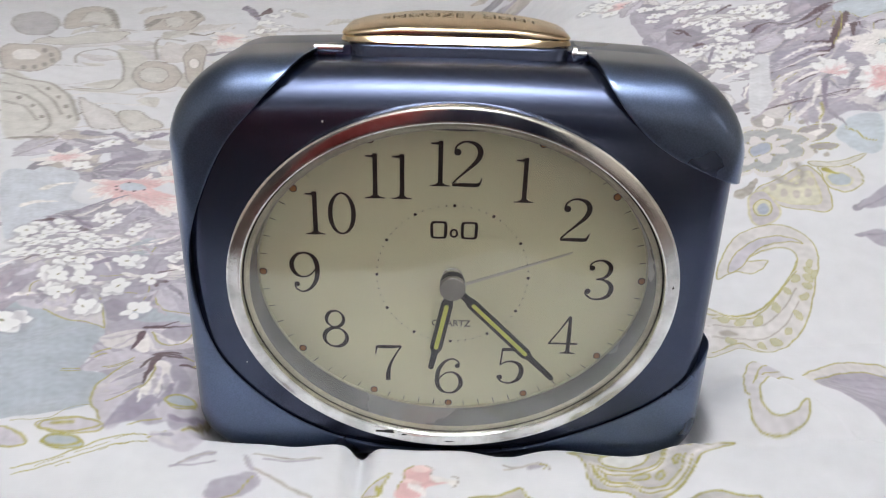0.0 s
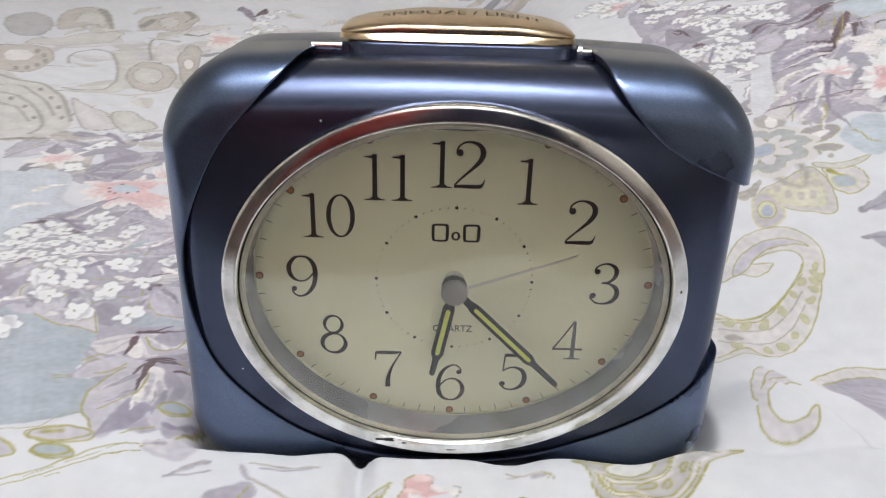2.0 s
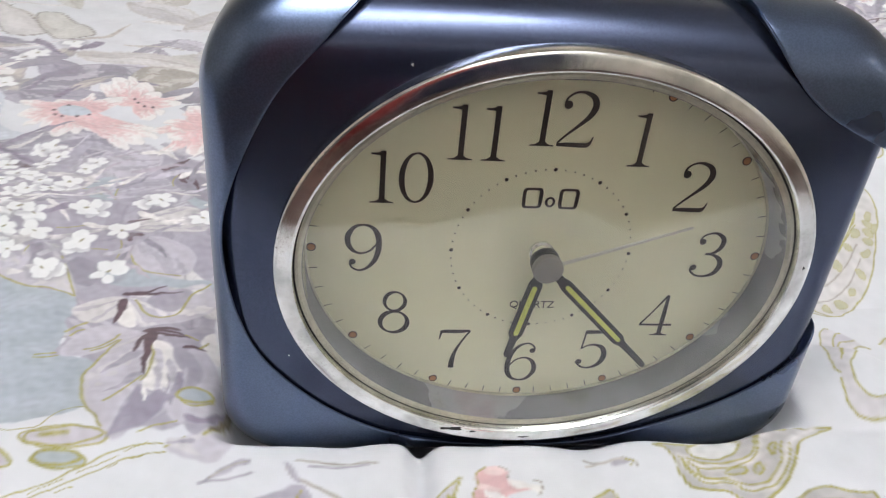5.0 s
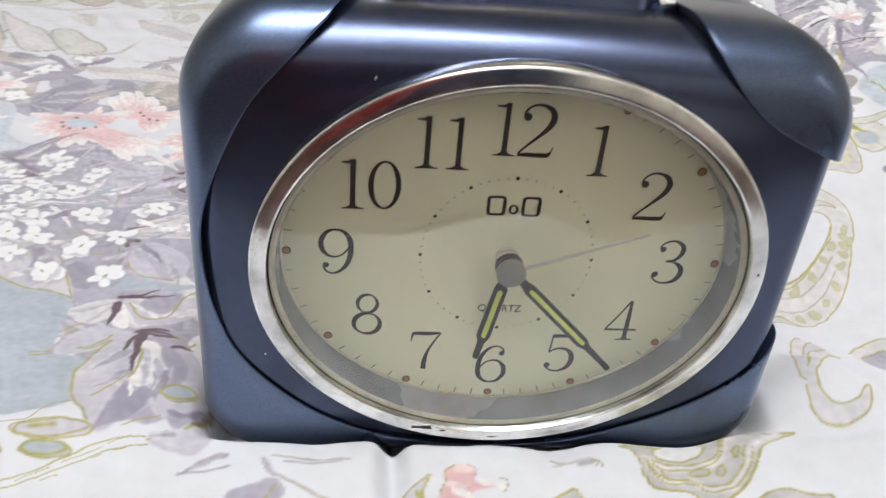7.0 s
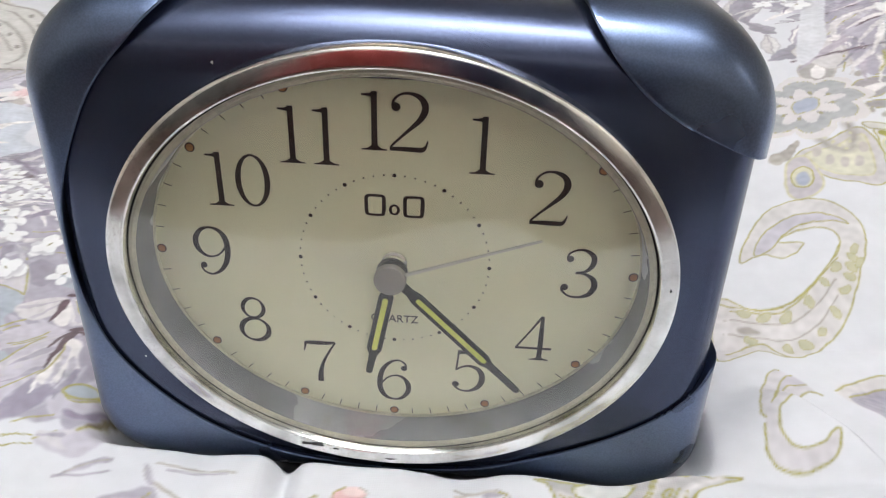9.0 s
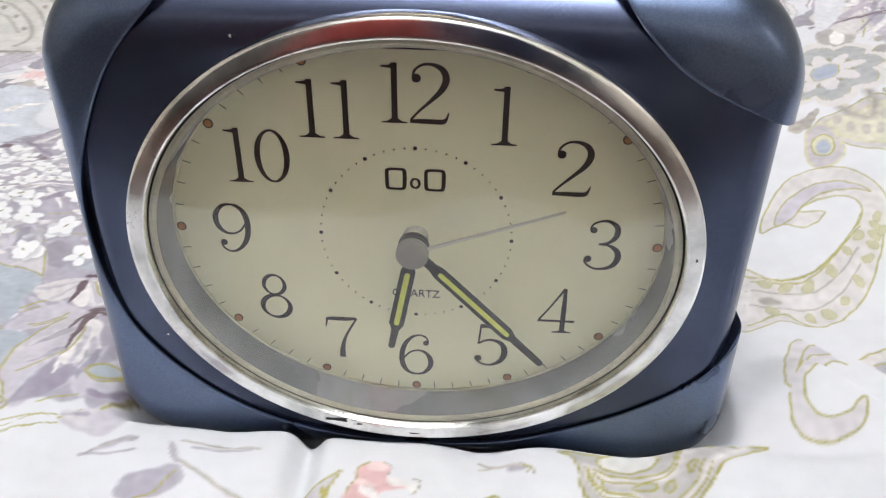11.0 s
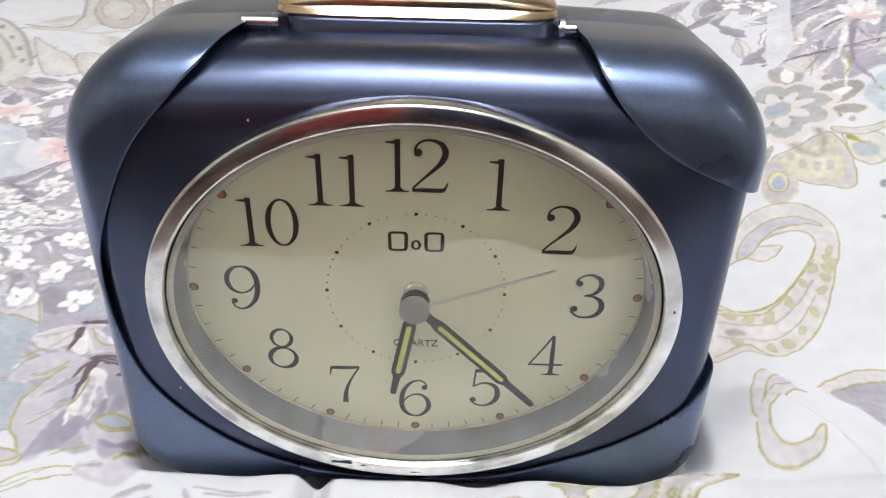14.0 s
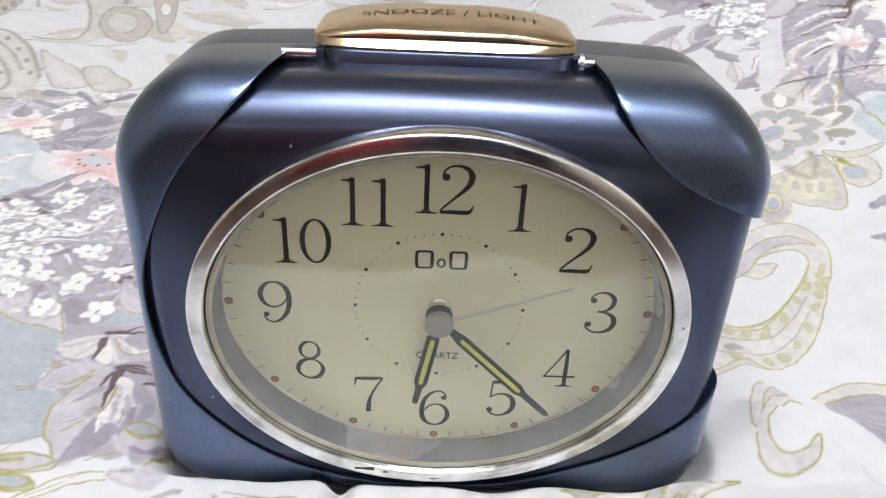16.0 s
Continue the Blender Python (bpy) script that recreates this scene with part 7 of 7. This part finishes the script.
shape([(137.9, 161.5), (147.4, 171.6), (154.7, 172.8), (145.7, 154), (143.4, 135.2), (141, 144.2), (140.5, 153.9)], (0.42, 0.39, 0.46), None, 0.6)
rays([(137.9, 161.5), (147.4, 171.6), (154.7, 172.8), (145.7, 154), (143.4, 135.2), (141, 144.2), (140.5, 153.9)], 156.8, 175, 10, PALE_LILAC, 0.6)
shape([(166.7, 186.1), (177, 201), (182.9, 195.1), (179.1, 179.2), (170.1, 167.7), (169, 179.9)], (0.40, 0.375, 0.45), None, 0.6)
brush([(197.1, 243.8), (178.4, 212.5), (173.4, 204.2), (163.2, 209.4)], 5.0, MAROON)
brush([(176.1, 206.6), (168.3, 200.6), (162.7, 205)], 3.4, MAROON)
brush([(173.1, 201.6), (167.2, 196.4), (161.7, 200.8)], 3.0, MAROON)
brush([(169.3, 196.8), (164, 192.4), (158.5, 196.7)], 2.4, MAROON)
brush([(152.6, 170.6), (148.7, 169.2), (142.8, 163.2)], 3.0, MAROON)
line([(124.2, 184.2), (133.3, 177.1), (147.8, 184.6), (159.6, 184.9)], 0.8, PLUM)
line([(116.8, 145.9), (132.4, 148.7), (144.2, 147.1), (157.3, 148.2), (165.9, 144.6)], 0.8, MAROON)
shape([(138.3, 203.6), (145.9, 204.3), (136.5, 175.8), (132.4, 159.9), (123.2, 145.7), (119.5, 149)], tuple(CLOTH), None, 0.6)
brush([(171.4, 201), (162, 203), (149.7, 198.2)], 3.4, PETAL)
brush([(167.8, 194.3), (157.4, 193.5), (141.9, 181.8)], 3.0, IVORY)
brush([(160.3, 182.2), (148.7, 178), (138.1, 172.4)], 2.6, PETAL)
brush([(170.1, 198.7), (160.3, 198.2), (147.3, 192.8)], 2.6, PLUM)
brush([(155.4, 174.3), (147.9, 170), (139.1, 162.9)], 2.8, PETAL)
brush([(152.8, 166.5), (145.8, 158.3), (139.7, 151.9)], 2.6, IVORY)
brush([(151.6, 161.5), (145.9, 151.6), (140.3, 141.2)], 3.0, PETAL)
brush([(153, 162.7), (147.6, 148.3), (142.1, 133)], 2.6, PLUM)
brush([(177.7, 199.7), (179.5, 192.6), (177, 178)], 2.6, PALE_LILAC)
brush([(196.5, 237.7), (189.5, 216), (190.1, 203.7)], 3.4, LILAC)
brush([(191.8, 223.6), (186.4, 213.5), (183.5, 205.7)], 3.0, MAROON)
brush([(149.8, 231.8), (161.7, 241.3), (168.3, 231.6)], 3.4, LILAC)
brush([(150.5, 241.6), (162.5, 252.4), (168.4, 239.5)], 2.4, MAROON)
brush([(149.9, 248.6), (160.3, 258.1), (164.5, 256.5)], 2.2, PLUM)
brush([(174.6, 241.7), (185.3, 251.8), (193.8, 256)], 3.6, MAROON)
brush([(166, 228.1), (177.8, 236.8), (189.9, 252)], 2.2, MAROON)
brush([(125.2, 239.3), (121.7, 238.1), (117.6, 235.7)], 3.0, MAROON)
brush([(125.3, 270.1), (121.2, 265.7), (120.2, 273.2)], 2.6, MAROON)
petals(160.2, 164.4, [(156.7, 184.8), (163.4, 192.7), (164.5, 185.3), (170.2, 185.8), (166, 172), (159.3, 158.2), (156.5, 162.9)], 3.5, SNOW, PINK, 0.6)
petals(170.7, 148.4, [(170.1, 167.7), (163.2, 157.2), (160.5, 148.5), (160.2, 138.5), (179.4, 182.4), (186.3, 187.1), (179.3, 176.3)], 4.0, SNOW, ROSE, 0.6)
line([(182.1, 240.6), (179.6, 231), (174.7, 222)], 1.0, GOLD_DYE)
line([(189.2, 241.4), (186, 231.1), (180.1, 221.2)], 1.0, GOLD_DYE)
line([(194.9, 244), (181.3, 214.7), (172.8, 200.7)], 0.8, GOLD_DYE)
line([(143.7, 141.7), (141.3, 133.9), (138.1, 128.6)], 1.4, GOLD_DYE)
line([(143.4, 118.1), (145.4, 114.6), (145.1, 110.4), (147.8, 106.3)], 0.6, GOLD_DYE)
daisy(190.8, 192.7, 15, 13, PETAL, PETAL, 0.1)
for place in [(128.9, 311.6), (136.9, 315.2), (135.6, 289.8), (127.9, 289.9), (142.9, 296.6), (136.6, 270.8), (130.6, 279.1), (143.6, 310.5), (148.4, 296.1), (141, 275.1), (141, 260.5), (134.6, 246.3), (155.2, 282.2), (146.7, 266), (161.5, 285.2), (163.1, 276.6), (153.2, 269.3), (141.7, 249.6), (145.2, 244.6), (136.4, 238.8)]:
    sprig(*place, 4.09)
for place in [(138, 231.8), (129.2, 231.3), (130.6, 223.1), (125.3, 231.1), (136.6, 220.8), (142.8, 222.6), (137.8, 212.6), (128.1, 213.9), (130.3, 203.6), (123.6, 205.6), (134, 198.3), (117.7, 234.5), (120.1, 226.1), (170.3, 276.3), (174.6, 274), (169.7, 262.5), (170.4, 256.1), (166.7, 281.6), (136.2, 261.7), (132.9, 217.8)]:
    sprig(*place, 4.09)
for place in [(164.1, 224.9), (135.1, 331.1), (119.1, 309.3), (127.9, 326.2), (165.3, 267.5), (117.4, 328), (114.4, 298.9)]:
    sprig(*place, 4.84)

# cloth mesh
FABRIC = bpy.data.materials.new("printed_cotton")
FABRIC.use_nodes = True
fn, fl = FABRIC.node_tree.nodes, FABRIC.node_tree.links
fb = fn["Principled BSDF"]
fb.inputs["Roughness"].default_value = 0.8
fb.inputs["Specular IOR Level"].default_value = 0.25
fb.inputs["Sheen Weight"].default_value = 0.15
f_attr = fn.new("ShaderNodeAttribute")
f_attr.attribute_name = "dye"
f_co = fn.new("ShaderNodeTexCoord")
f_weave = [fn.new("ShaderNodeTexWave") for _ in range(2)]
for w, direction in zip(f_weave, ("X", "Y")):
    w.bands_direction = direction
    w.inputs["Scale"].default_value, w.inputs["Distortion"].default_value, w.inputs["Detail"].default_value = 700, 1.2, 1
    fl.new(f_co.outputs["Object"], w.inputs["Vector"])
f_fuzz = fn.new("ShaderNodeTexNoise")
f_fuzz.inputs["Scale"].default_value, f_fuzz.inputs["Detail"].default_value = 260, 4
fl.new(f_co.outputs["Object"], f_fuzz.inputs["Vector"])
f_sum, f_all = fn.new("ShaderNodeMath"), fn.new("ShaderNodeMath")
fl.new(f_weave[0].outputs["Fac"], f_sum.inputs[0])
fl.new(f_weave[1].outputs["Fac"], f_sum.inputs[1])
f_all.operation = "MULTIPLY_ADD"
fl.new(f_fuzz.outputs["Fac"], f_all.inputs[0])
f_all.inputs[1].default_value = 3.0
fl.new(f_sum.outputs[0], f_all.inputs[2])
f_bump = fn.new("ShaderNodeBump")
f_bump.inputs["Strength"].default_value, f_bump.inputs["Distance"].default_value = 0.08, 0.0001
fl.new(f_all.outputs[0], f_bump.inputs["Height"])
fl.new(f_bump.outputs[0], fb.inputs["Normal"])
f_tone, f_mul = fn.new("ShaderNodeMapRange"), fn.new("ShaderNodeVectorMath")
f_tone.inputs["To Min"].default_value, f_tone.inputs["To Max"].default_value = 0.94, 1.06
fl.new(f_fuzz.outputs["Fac"], f_tone.inputs["Value"])
f_mul.operation = "SCALE"
fl.new(f_attr.outputs["Color"], f_mul.inputs[0])
fl.new(f_tone.outputs["Result"], f_mul.inputs["Scale"])
fl.new(f_mul.outputs[0], fb.inputs["Base Color"])

rim = np.zeros_like(gz, bool)
rim[0], rim[-1], rim[:, 0], rim[:, -1] = True, True, True, True
gz[rim] = ZF
verts = np.stack([gx, gy, gz], -1).reshape(-1, 3)
i = np.arange(nx * ny).reshape(ny, nx)
quads = np.stack([i[:-1, :-1], i[:-1, 1:], i[1:, 1:], i[1:, :-1]], -1).reshape(-1, 4)
me = bpy.data.meshes.new("bedspread")
me.vertices.add(len(verts))
me.vertices.foreach_set("co", verts.ravel())
me.loops.add(quads.size)
me.loops.foreach_set("vertex_index", quads.ravel().astype(np.int32))
me.polygons.add(len(quads))
me.polygons.foreach_set("loop_start", np.arange(0, quads.size, 4, dtype=np.int32))
me.polygons.foreach_set("use_smooth", np.ones(len(quads), bool))
me.update(calc_edges=True)
dye = me.attributes.new("dye", "FLOAT_COLOR", "POINT")
rgba = np.ones((len(verts), 4))
rgba[:, :3] = np.clip(0.90 * dyes, 0, 1).reshape(-1, 3)
dye.data.foreach_set("color", rgba.ravel())
me.materials.append(FABRIC)
bedspread = tagged(new("bedspread", me), "crumpled white cotton bedspread printed with grey, pink and gold flowers", "bedspread")
